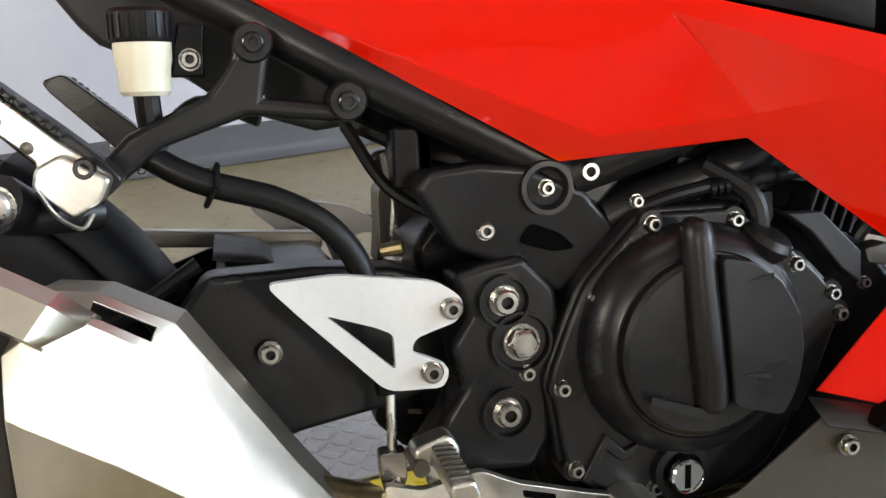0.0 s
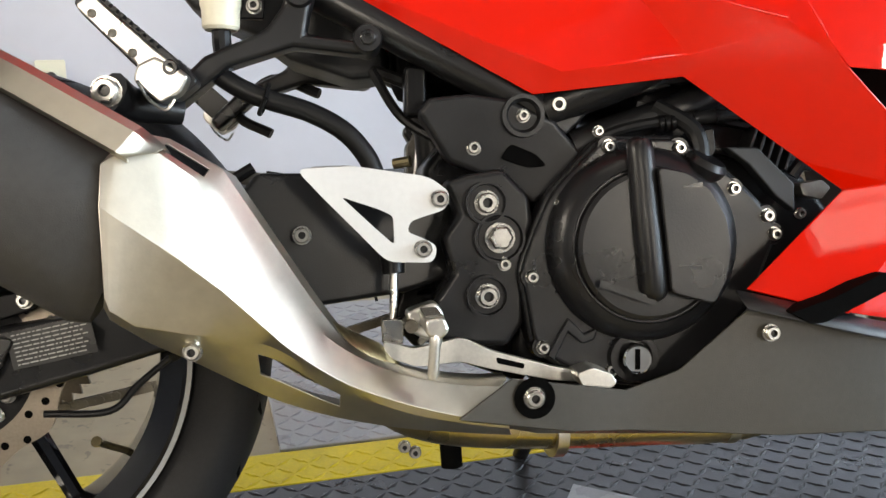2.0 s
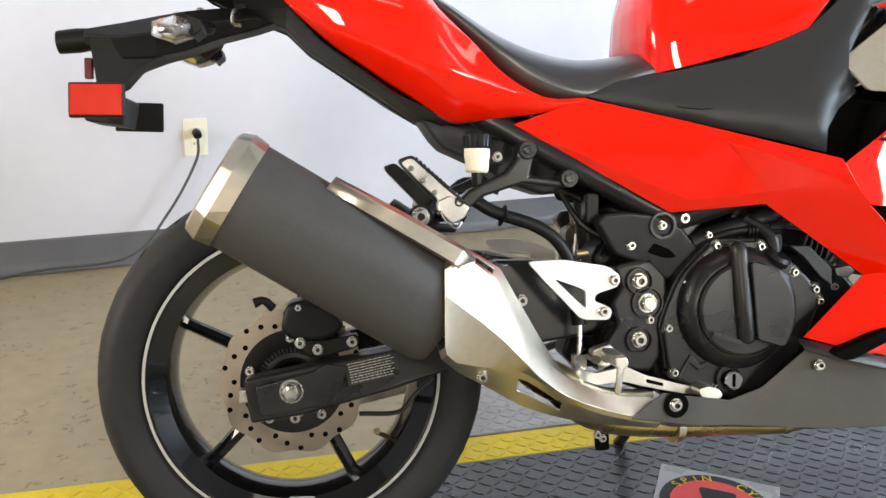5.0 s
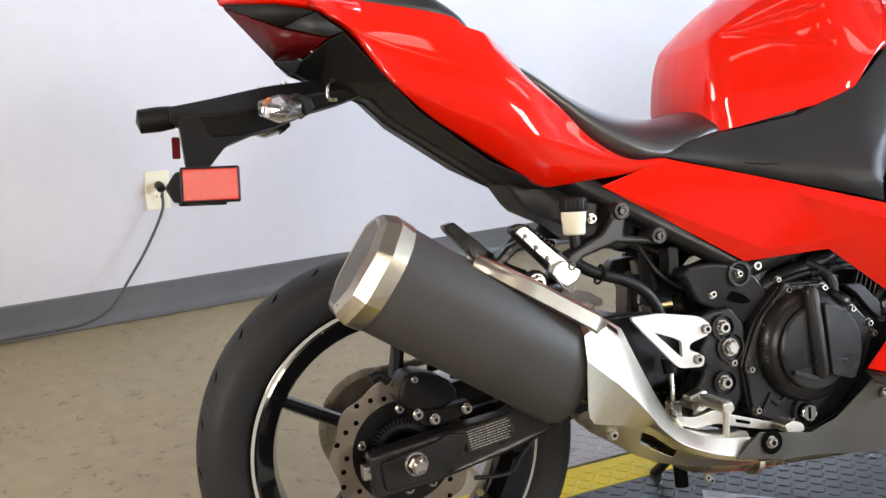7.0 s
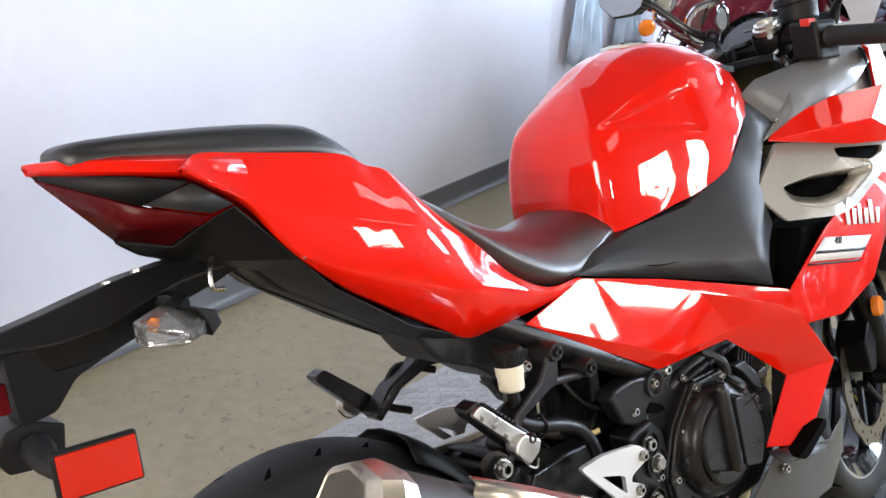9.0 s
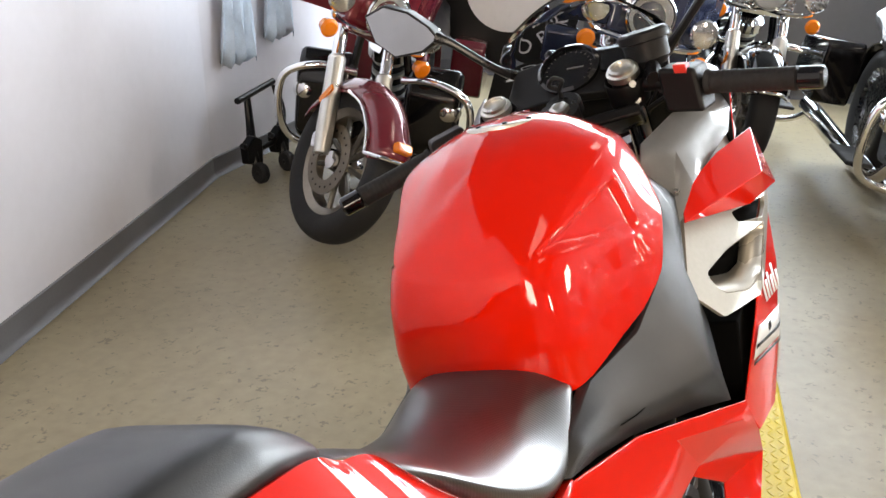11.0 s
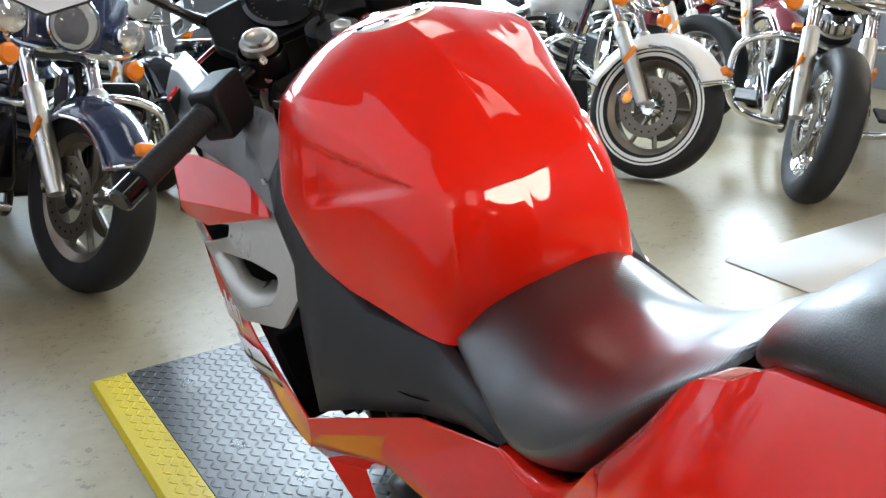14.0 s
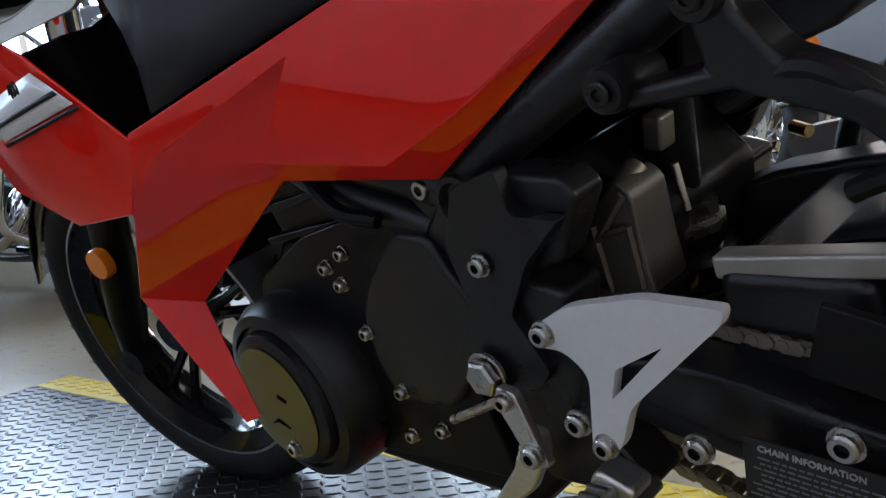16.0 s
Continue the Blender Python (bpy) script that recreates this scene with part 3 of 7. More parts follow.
part("sheet", shell([(2.235, -1.43, 0.003), (1.80, -1.47, 0.003), (1.86, -2.36, 0.003), (2.37, -2.33, 0.003)], [(0, 1, 2, 3)]), "patch_white", white_patch, solid=0.002)

# ---- the sport motorcycle, leaning on its side stand ----
LEAN = -14.742
bike = thing("motorcycle", "red and black sport motorcycle leaning on its side stand", "motorcycle", m=pose(0, 0, 0.0041, LEAN, 0, 0))


def both(name, make, material, label="", parent=bike, **k):
    a = make()
    b = flip(a)
    return part(name, a, material, parent, label, **k), part(name, b, material, parent, label, **k)


def tyre(name, c, r, w, parent, rim_r, m=Matrix()):
    prof = []
    half = w / 2
    side = r - rim_r
    for i in range(17):
        a = -math.pi / 2 + math.pi * i / 16
        x = half * math.sin(a)
        y = rim_r + side * (0.28 + 0.72 * max(0.0, math.cos(a)) ** 0.62)
        prof.append((y, x))
    prof = [(rim_r - 0.002, -half * 0.62), (rim_r + 0.012, -half * 0.80)] + prof[1:-1] + [(rim_r + 0.012, half * 0.80), (rim_r - 0.002, half * 0.62)]
    return part(name, lathe(prof + [prof[0]], c, (0, 1, 0), 96), "rubber", parent, "black treaded tyre", smooth=50)


def tread_cuts(parent, c, r, w, n, m="hole"):
    """Slanted grooves on a tyre's shoulder, as thin dark slivers set in the surface."""
    bm = bmesh.new()
    half = w / 2
    for i in range(n):
        for s in (-1, 1):
            base = 2 * math.pi * (i + (0.5 if s > 0 else 0)) / n
            pts = []
            for k in range(6):
                u = k / 5
                ang = base + 0.16 * u
                t = 0.22 + 0.52 * u
                y = s * half * math.sin(t * math.pi / 2)
                rr = r - (r - (r - half * 0.62)) * (1 - math.cos(t * math.pi / 2)) * 0.98 + 0.0012
                wdt = 0.0065 * math.sin(math.pi * (0.1 + 0.8 * u)) / r
                pts.append([(Vector(c) + Vector((math.cos(ang + e) * rr, y, math.sin(ang + e) * rr))) for e in (-wdt, wdt)])
            sheet(pts, bm)
    return tagged(part("tread_grooves", bm, m, parent), kind="stuff")


RA = V(0, 0, 0.306)
# rear wheel
rw = part("rear_wheel", lathe([(0.222, -0.066), (0.232, -0.064), (0.233, -0.058), (0.222, -0.052), (0.209, -0.046), (0.203, -0.020), (0.198, 0), (0.203, 0.020), (0.209, 0.046), (0.222, 0.052), (0.233, 0.058), (0.232, 0.064), (0.222, 0.066), (0.196, 0.052), (0.188, 0.02), (0.186, 0), (0.188, -0.02), (0.196, -0.052), (0.222, -0.066)], RA, (0, 1, 0), 96), "black_gloss", bike, "gloss black cast rim with a silver pinstripe", smooth=40)
rt = tyre("rear_tyre", RA, 0.308, 0.150, bike, 0.226)
tread_cuts(rt, RA, 0.308, 0.150, 26)
for s in (-1, 1):
    part("pinstripe", lathe([(0.2262, s * 0.0665), (0.2312, s * 0.0652), (0.2310, s * 0.0645), (0.2262, s * 0.0658)], RA, (0, 1, 0), 96), "stripe", rw, "thin pale rim stripe")
part("hub", lathe([(0, -0.058), (0.030, -0.058), (0.034, -0.05), (0.036, -0.02), (0.05, 0.0), (0.055, 0.04), (0.03, 0.06), (0, 0.06)], RA, (0, 1, 0), 32), "black_gloss", rw)


def spokes(parent, c, n, r_in, r_out, phase, w0, w1, y=0.0):
    for i in range(n):
        a = 2 * math.pi * i / n + phase
        p = [V(c[0] + math.cos(a) * r, c[1] + y, c[2] + math.sin(a) * r) for r in (r_in, (r_in + r_out) / 2, r_out)]
        part("spoke", tube(p, [w0, w0 * 0.85, w1], 8, 4, flat=1.25), "black_gloss", parent)


spokes(rw, RA, 5, 0.035, 0.198, radians(227), 0.0125, 0.0095)
part("valve", tube([RA + V(math.cos(-0.62) * 0.192, -0.02, math.sin(-0.62) * 0.192), RA + V(math.cos(-0.62) * 0.165, -0.045, math.sin(-0.62) * 0.165), RA + V(math.cos(-0.60) * 0.158, -0.06, math.sin(-0.60) * 0.158)], [0.004, 0.004, 0.006], 8), "pipe", rw, "brass tyre valve")
part("balance_weight", box(RA + V(0.012, -0.055, -0.197), (0.04, 0.012, 0.006)), "alloy", rw, "clip-on silver wheel weight", bevel=0.001)


def disc_rotor(parent, c, y, r_out, r_in, n=10):
    bm = bmesh.new()
    seg = 120
    lip = [[], [], [], []]
    for i in range(seg):
        a = 2 * math.pi * i / seg
        ro = r_out + 0.0035 * math.cos(n * a)
        for k, (r, yy) in enumerate(((ro, y - 0.0025), (ro, y + 0.0025), (r_in, y + 0.0025), (r_in, y - 0.0025))):
            lip[k].append(bm.verts.new((c[0] + math.cos(a) * r, yy, c[2] + math.sin(a) * r)))
    for k in range(4):
        for i in range(seg):
            bm.faces.new((lip[k][i], lip[k][(i + 1) % seg], lip[(k + 1) % 4][(i + 1) % seg], lip[(k + 1) % 4][i]))
    d = part("brake_disc", bm, "disc", parent, "petal-edged drilled steel disc", smooth=30)
    for i in range(30):
        a = 2 * math.pi * i / 30
        r = r_in + (r_out - r_in) * (0.3, 0.55, 0.8)[i % 3]
        # Flat near-black discs carry the shade of each drilled hole.
        hole = bmesh.new()
        for s in (-1, 1):
            lathe([(0, 0), (0.0042, 0)], (c[0] + math.cos(a) * r, y + s * 0.0029, c[2] + math.sin(a) * r), (0, s, 0), 10, hole)
        part("disc_hole", hole, "hole", d)
    for i in range(5):
        a = 2 * math.pi * (i + 0.3) / 5
        bolt(d, (c[0] + math.cos(a) * (r_in - 0.012), y - 0.006, c[2] + math.sin(a) * (r_in - 0.012)), 0.0075, 0.005)
    return d


disc_rotor(rw, RA, -0.083, 0.112, 0.080)
part("disc_carrier", lathe([(0.030, -0.07), (0.078, -0.080), (0.081, -0.086), (0.070, -0.086), (0.045, -0.083), (0.03, -0.08)], RA, (0, 1, 0), 40), "dark", rw)
ring = bmesh.new()
for i in range(50):
    a = 2 * math.pi * i / 50
    box(RA + V(math.cos(a) * 0.049, -0.091, math.sin(a) * 0.049), (0.008, 0.003, 0.0028), Euler((0, -a, 0)).to_matrix(), ring)
lathe([(0.038, -0.092), (0.045, -0.092), (0.045, -0.088), (0.038, -0.088), (0.038, -0.092)], RA, (0, 1, 0), 50, ring)
part("speed_ring", ring, "cover", rw, "slotted black wheel-speed ring")

# swingarm, right and left legs
sw_r = [(-0.070, 0.322), (-0.060, 0.256), (0.02, 0.268), (0.153, 0.304), (0.26, 0.335), (0.37, 0.362), (0.45, 0.372), (0.54, 0.40), (0.56, 0.43), (0.53, 0.46), (0.45, 0.487), (0.385, 0.494), (0.305, 0.494), (0.24, 0.412), (0.145, 0.362), (0.03, 0.342)]
part("swingarm", prism(sw_r, lambda x, z: -0.152 + max(0, x - 0.16) * 0.16, lambda x, z: -0.112 + max(0, x - 0.16) * 0.16), "frame", bike, "satin black steel swingarm leg", bevel=0.006)
sw_l = [(-0.070, 0.322), (-0.060, 0.256), (0.02, 0.268), (0.153, 0.304), (0.26, 0.335), (0.37, 0.362), (0.45, 0.372), (0.52, 0.385), (0.52, 0.415), (0.45, 0.430), (0.40, 0.427), (0.30, 0.410), (0.145, 0.365), (0.03, 0.342)]
part("swingarm", prism(sw_l, lambda x, z: 0.112 - max(0, x - 0.16) * 0.10, lambda x, z: 0.145 - max(0, x - 0.16) * 0.06), "frame", bike, "satin black steel swingarm leg", bevel=0.006)
part("swingarm_bridge", box((0.36, 0, 0.44), (0.10, 0.2, 0.09)), "frame", bike, bevel=0.012)
part("axle_plate", prism(round_poly([(-0.052, 0.312), (-0.045, 0.268), (0.06, 0.285), (0.085, 0.34), (0.05, 0.345), (0.035, 0.335)], 0.006), -0.158, -0.150), "frame", bike, bevel=0.002)
axn = hexbolt(bike, RA + V(0, -0.158, 0), 0.016, 0.016, name="axle_nut")
part("axle_end", cyl(RA + V(0, -0.17, 0), RA + V(0, -0.188, 0), 0.0085), "zinc", bike)
part("chain_adjuster", box((-0.070, -0.135, 0.296), (0.014, 0.022, 0.02)), "zinc", bike, "bright chain adjuster plate", bevel=0.002)
lab = part("warning_label", box((0.118, -0.1535, 0.336), (0.078, 0.0012, 0.036), Euler((0, radians(-12), 0)).to_matrix()), "label", bike, "black swingarm label with pale print")
prt = bmesh.new()
rng = random.Random(4)
for i in range(8):
    x = -0.034
    while x < 0.03:
        w = rng.uniform(0.002, 0.008)
        q = Euler((0, radians(-12), 0)).to_matrix() @ V(x + w / 2, 0, 0.014 - i * 0.004)
        box(V(0.118, -0.1543, 0.336) + q, (w, 0.0004, 0.0011), Euler((0, radians(-12), 0)).to_matrix(), prt)
        x += w + 0.0015
part("label_print", prt, "ink", lab)
bolt(bike, (0.349, -0.131, 0.433), 0.0095, 0.006)

# rear caliper
cal = part("rear_caliper", prism(round_poly([(-0.018, 0.392), (-0.008, 0.432), (0.02, 0.438), (0.064, 0.420), (0.080, 0.398), (0.060, 0.380), (0.04, 0.374), (0.0, 0.376)], 0.014), -0.135, -0.068), "dark", bike, "black single-piston rear caliper", bevel=0.008, seg=3)
part("caliper_bracket", prism(round_poly([(0.0, 0.380), (0.018, 0.388), (0.045, 0.375), (0.10, 0.385), (0.10, 0.365), (0.05, 0.350), (0.02, 0.352)], 0.008), -0.128, -0.105), "dark", cal, bevel=0.003)
for p, r in (((0.009, 0.426), 0.0052), ((0.012, 0.373), 0.0085), ((0.038, 0.363), 0.0085), ((0.089, 0.374), 0.0085)):
    bolt(cal, (p[0], -0.1365, p[1]), r, 0.006)
for p in ((0.003, 0.251), (0.010, 0.261), (0.057, 0.276)):
    bolt(cal, (p[0], -0.098, p[1]), 0.0085, 0.006)
part("bleed_nipple", tube([(-0.028, -0.12, 0.424), (-0.042, -0.125, 0.436), (-0.056, -0.128, 0.432)], [0.007, 0.006, 0.008], 8), "hose", cal)
part("brake_hose", tube([(0.07, -0.12, 0.425), (0.12, -0.125, 0.42), (0.2, -0.115, 0.44), (0.3, -0.1, 0.50)], 0.006), "hose", bike)
part("brake_line", tube([(0.10, -0.125, 0.262), (0.16, -0.12, 0.262), (0.185, -0.11, 0.285), (0.215, -0.10, 0.31)], 0.0035), "hose", bike)

# chain and sprocket on the left
path = []
for i in range(60):
    path.append(V(0.0 + 0.57 * i / 59, 0, 0.402 + 0.060 * i / 59))
for i in range(60):
    path.append(V(0.57 - 0.57 * i / 59, 0, 0.360 - 0.152 * i / 59 - 0.010 * math.sin(math.pi * i / 59)))
for k in range(24):
    a = math.pi * (1.5 - k / 23)
    path.append(RA + V(math.cos(a) * 0.097, 0, math.sin(a) * 0.097))
links = bmesh.new()
for i, p in enumerate(path):
    q = path[(i + 1) % len(path)]
    d = (q - p)
    if d.length > 0.04 or d.length < 1e-4:
        continue
    for s in (-1, 1):
        yy = 0.098 + s * (0.0075 if i % 2 else 0.0055)
        ang = math.atan2(d.z, d.x)
        box(V(p.x + d.x / 2, yy, p.z + d.z / 2), (d.length * 1.25, 0.0016, 0.0105), Euler((0, -ang, 0)).to_matrix(), links)
    cyl(V(p.x, 0.098 - 0.009, p.z), V(p.x, 0.098 + 0.009, p.z), 0.0042, None, 8, links)
tagged(part("drive_chain", links, "chain", bike, "oiled roller chain on the left side"), kind="stuff")
spr = bmesh.new()
rows = [[], []]
for i in range(164):
    a = 2 * math.pi * i / 164
    r = 0.097 + 0.005 * math.cos(41 * a)
    for k, y in ((0, 0.095), (1, 0.101)):
        rows[k].append(V(math.cos(a) * r, y, 0.306 + math.sin(a) * r))
sheet(rows, spr, closed=True, caps=True)
part("sprocket", spr, "disc", rw, "toothed steel rear sprocket")

# hugger and chain guard
def hugger():
    rows = []
    for i in range(12):
        a = radians(20 + 40 * i / 11)
        w = 0.078
        rows.append([RA + V(math.cos(a) * (0.325 - abs(k) ** 3 * 0.03), k * w, math.sin(a) * (0.325 - abs(k) ** 3 * 0.03)) for k in (-1, -0.6, -0.2, 0.2, 0.6, 1)])
    return sheet(rows)


part("rear_hugger", hugger(), "plastic", bike, "black plastic rear hugger", solid=0.003)
part("chain_guard", prism([(0.10, 0.40), (0.30, 0.475), (0.33, 0.482), (0.345, 0.435), (0.30, 0.425), (0.10, 0.385)], 0.118, 0.126), "plastic", bike, bevel=0.002)

# ---- exhaust ----
AX0, AX1 = V(-0.083, -0.275, 0.606), V(0.235, -0.254, 0.416)
ax = (AX1 - AX0).normalized()
side = V(0, 1, 0) - ax * ax.y
side.normalize()
upv = side.cross(ax) * -1
if upv.z < 0:
    upv = -upv
MUF = [(-1.0, 0.30), (-0.62, 0.86), (0.10, 1.0), (0.80, 0.80), (1.0, 0.15), (0.95, -0.45), (0.50, -0.95), (-0.25, -1.0), (-0.85, -0.55)]


def muffler_ring(s, k=1.0, hw=0.066, hh=0.078):
    pts = round_poly([(a * hw * k, b * hh * k) for a, b in MUF], 0.03 * k, 3)
    return [AX0 + ax * s + side * a + upv * b for a, b in pts]


muf = part("muffler", sheet([muffler_ring(0.018, 0.93), muffler_ring(0.020, 0.985), muffler_ring(0.03), muffler_ring(0.2), muffler_ring(0.29, 1.0, 0.062), muffler_ring(0.335, 1.0, 0.054), muffler_ring(0.35, 0.9, 0.05)], closed=True, caps=True), "matte", bike, "matte black muffler with bright end cap", smooth=40)


def cap_ring(s, ka, kb, off=0.0, rnd=0.010):
    pts = round_poly([(a * 0.066 * ka + off, b * 0.078 * kb) for a, b in MUF], rnd, 2)
    return [AX0 + ax * s + side * a + upv * b for a, b in pts]


part("end_cap", sheet([cap_ring(0.026, 1.03, 1.03, 0.0, 0.024), cap_ring(0.004, 1.02, 1.03, 0.0, 0.008), cap_ring(-0.012, 0.86, 0.94, 0.006, 0.004), cap_ring(-0.016, 0.66, 0.86, 0.016, 0.004), cap_ring(-0.015, 0.62, 0.80, 0.017, 0.004)], closed=True), "steel", muf, "faceted stainless end cap", smooth=12)
part("outlet_bowl", sheet([cap_ring(-0.015, 0.62, 0.80, 0.017, 0.004), cap_ring(0.010, 0.54, 0.70, 0.014), cap_ring(0.026, 0.34, 0.50, 0.010)], closed=True, caps=True), "cast", muf, "dark grey hollow outlet", smooth=50)
part("outlet_bore", lathe([(0.018, 0.022), (0.021, -0.010), (0.017, -0.010), (0.016, 0.012), (0, 0.012)], AX0 + upv * 0.034 + side * 0.022, ax, 24), "hole", muf, "dark exhaust outlet")
for e, t_ in ((-0.060, -0.004), (0.064, 0.002)):
    part("rivet", lathe([(0.0055, 0.004), (0.0055, -0.002), (0.003, -0.004), (0, -0.004)], AX0 + ax * -0.012 + upv * e * 0.96 + side * t_, ax, 12), "zinc", muf)


def shield_mesh():
    """The folded stainless heat shield: top bevel, wide upper face, lower facet and turned-in bottom, with two slots."""
    edge = [(0.211, -0.285, 0.509), (0.220, -0.280, 0.524), (0.250, -0.268, 0.518), (0.291, -0.255, 0.493), (0.329, -0.238, 0.432), (0.371, -0.222, 0.367), (0.402, -0.212, 0.331), (0.452, -0.203, 0.309), (0.505, -0.196, 0.300), (0.541, -0.192, 0.299)]
    crease = [(0.206, -0.310, 0.496), (0.217, -0.306, 0.503), (0.246, -0.290, 0.505), (0.283, -0.272, 0.477), (0.317, -0.258, 0.425), (0.352, -0.243, 0.373), (0.382, -0.232, 0.342), (0.425, -0.223, 0.317), (0.480, -0.216, 0.301), (0.532, -0.212, 0.296)]
    ridge = [(0.206, -0.318, 0.464), (0.213, -0.316, 0.458), (0.260, -0.302, 0.423), (0.293, -0.290, 0.395), (0.324, -0.278, 0.364), (0.348, -0.266, 0.340), (0.392, -0.250, 0.309), (0.447, -0.240, 0.287), (0.497, -0.232, 0.273), (0.537, -0.226, 0.266)]
    low = [(0.207, -0.312, 0.394), (0.210, -0.310, 0.383), (0.225, -0.292, 0.368), (0.265, -0.280, 0.359), (0.305, -0.270, 0.352), (0.336, -0.260, 0.341), (0.386, -0.246, 0.305), (0.443, -0.237, 0.280), (0.494, -0.229, 0.267), (0.538, -0.223, 0.259)]
    under = [(0.201, -0.292, 0.384), (0.205, -0.288, 0.373), (0.231, -0.265, 0.350), (0.269, -0.248, 0.328), (0.307, -0.236, 0.305), (0.337, -0.227, 0.289), (0.384, -0.217, 0.272), (0.442, -0.210, 0.259), (0.498, -0.205, 0.252), (0.544, -0.200, 0.247)]

    def fine(r):
        r = [V(*p) for p in r]
        out = []
        for p, q in zip(r[:3], r[1:4]):
            out += [p.lerp(q, i / 5) for i in range(5)]
        return out + spline(r[3:], 5)
    e, c, rd, lo, un = (fine(r) for r in (edge, crease, ridge, low, under))
    mid = lambda p, q, k: [u.lerp(v, k) for u, v in zip(p, q)]
    rows = [[p + V(0.004, 0.05, -0.004) for p in e], e, mid(e, c, 0.30), mid(e, c, 0.72), c, mid(c, rd, 0.5), rd, lo, mid(lo, un, 0.22), mid(lo, un, 0.60), un, [p + V(0.002, 0.05, 0.004) for p in un]]
    gap = {(2, i) for i in range(10, 14)} | {(8, i) for i in range(22, 30)}
    bm = bmesh.new()
    g = [[bm.verts.new(p) for p in r] for r in rows]
    for j, (p, q) in enumerate(zip(g, g[1:])):
        for i in range(len(p) - 1):
            if (j, i) not in gap:
                bm.faces.new((p[i], p[i + 1], q[i + 1], q[i]))
    return bm


cov = part("exhaust_shield", shield_mesh(), "steel", bike, "folded brushed stainless exhaust heat shield", solid=0.002, smooth=16, bevel=0.0012)
part("upper_strap", sheet([[p + V(0, 0.006, -0.004), p, q, q + V(0.004, 0.013, 0.004), q + V(0.006, 0.022, -0.001)] for p, q in (
    (V(0.051, -0.303, 0.602), V(0.061, -0.299, 0.614)), (V(0.136, -0.311, 0.553), V(0.147, -0.306, 0.569)),
    (V(0.219, -0.316, 0.505), V(0.231, -0.309, 0.521)), (V(0.226, -0.315, 0.500), V(0.247, -0.300, 0.506)))]), "steel", cov, "flat stainless strap over the muffler", solid=0.0025, smooth=15)
bolt(cov, (0.265, -0.267, 0.343), 0.0085, 0.007)
for p in ((0.442, -0.228, 0.247), (0.452, -0.222, 0.240)):
    bolt(cov, p, 0.006, 0.005)
part("link_pipe", tube([(0.20, -0.262, 0.440), (0.29, -0.232, 0.395), (0.36, -0.195, 0.335), (0.41, -0.168, 0.305)], [0.034, 0.031, 0.029, 0.029], 18), "pipe", bike, "dull steel pipe inside the heat shield", smooth=50)
part("header_pipe", tube([(0.40, -0.17, 0.31), (0.46, -0.15, 0.262), (0.56, -0.115, 0.238), (0.70, -0.09, 0.230), (0.85, -0.07, 0.232), (1.0, -0.04, 0.30), (1.04, -0.04, 0.45)], [0.03, 0.028, 0.027, 0.027, 0.026, 0.022, 0.021], 18), "pipe", bike, "gold-tinted steel header pipe", smooth=50)
for x in (0.60, 0.80):
    part("pipe_clamp", tube([(x, -0.108 if x < 0.7 else -0.077, 0.227), (x + 0.012, -0.106 if x < 0.7 else -0.076, 0.227)], 0.0285, 16, 2), "steel", bike)

# ---- tank, seats and bodywork ----
# half of the tank as rings from the crown down; each runs from the nose past the shoulder and round the rear corner
TANK_RINGS = (
    ((0.900, 0, 1.068), (0.880, 0, 1.071), (0.840, 0, 1.076), (0.770, 0, 1.078), (0.700, 0, 1.061), (0.660, 0, 1.043), (0.648, 0, 1.036), (0.643, 0, 1.033)),
    ((0.930, 0, 1.046), (0.905, 0.030, 1.052), (0.845, 0.045, 1.069), (0.770, 0.048, 1.072), (0.690, 0.046, 1.050), (0.628, 0.038, 1.014), (0.612, 0.020, 1.009), (0.608, 0, 1.007)),
    ((0.945, 0, 1.028), (0.925, 0.055, 1.028), (0.850, 0.084, 1.054), (0.767, 0.087, 1.058), (0.680, 0.081, 1.028), (0.598, 0.067, 0.983), (0.582, 0.035, 0.978), (0.578, 0, 0.976)),
    ((0.955, 0, 1.000), (0.940, 0.085, 1.000), (0.860, 0.134, 1.020), (0.758, 0.141, 1.028), (0.660, 0.117, 0.992), (0.574, 0.091, 0.950), (0.556, 0.050, 0.938), (0.552, 0, 0.934)),
    ((0.958, 0, 0.970), (0.950, 0.100, 0.968), (0.868, 0.152, 0.978), (0.765, 0.163, 0.965), (0.662, 0.137, 0.932), (0.568, 0.106, 0.905), (0.546, 0.058, 0.895), (0.541, 0, 0.890)),
    ((0.958, 0, 0.945), (0.955, 0.110, 0.942), (0.852, 0.172, 0.928), (0.780, 0.178, 0.890), (0.670, 0.147, 0.860), (0.566, 0.113, 0.842), (0.545, 0.062, 0.840), (0.540, 0, 0.840)),
    ((0.950, 0, 0.925), (0.948, 0.110, 0.930), (0.829, 0.174, 0.908), (0.765, 0.176, 0.841), (0.665, 0.147, 0.811), (0.572, 0.112, 0.788), (0.555, 0.064, 0.790), (0.552, 0, 0.800)),
)


def tank_mesh():
    """The tank: firm shoulders, a pressed triangle on each flank and a narrow rear face."""
    tri = [V(0.567, 0.952, 0), V(0.737, 0.992, 0), V(0.748, 0.918, 0)]

    def inside(x, z):
        p = V(x, z, 0)
        d = 1e9
        for i in range(3):
            a, b = tri[i], tri[(i + 1) % 3]
            e = b - a
            d = min(d, (p - a).dot(V(e.y, -e.x, 0).normalized()))
        return d
    fine = [spline([V(*p) for p in r], 14) for r in TANK_RINGS]
    cols = []
    for c in zip(*fine):
        soft, hard = spline(c, 14), []
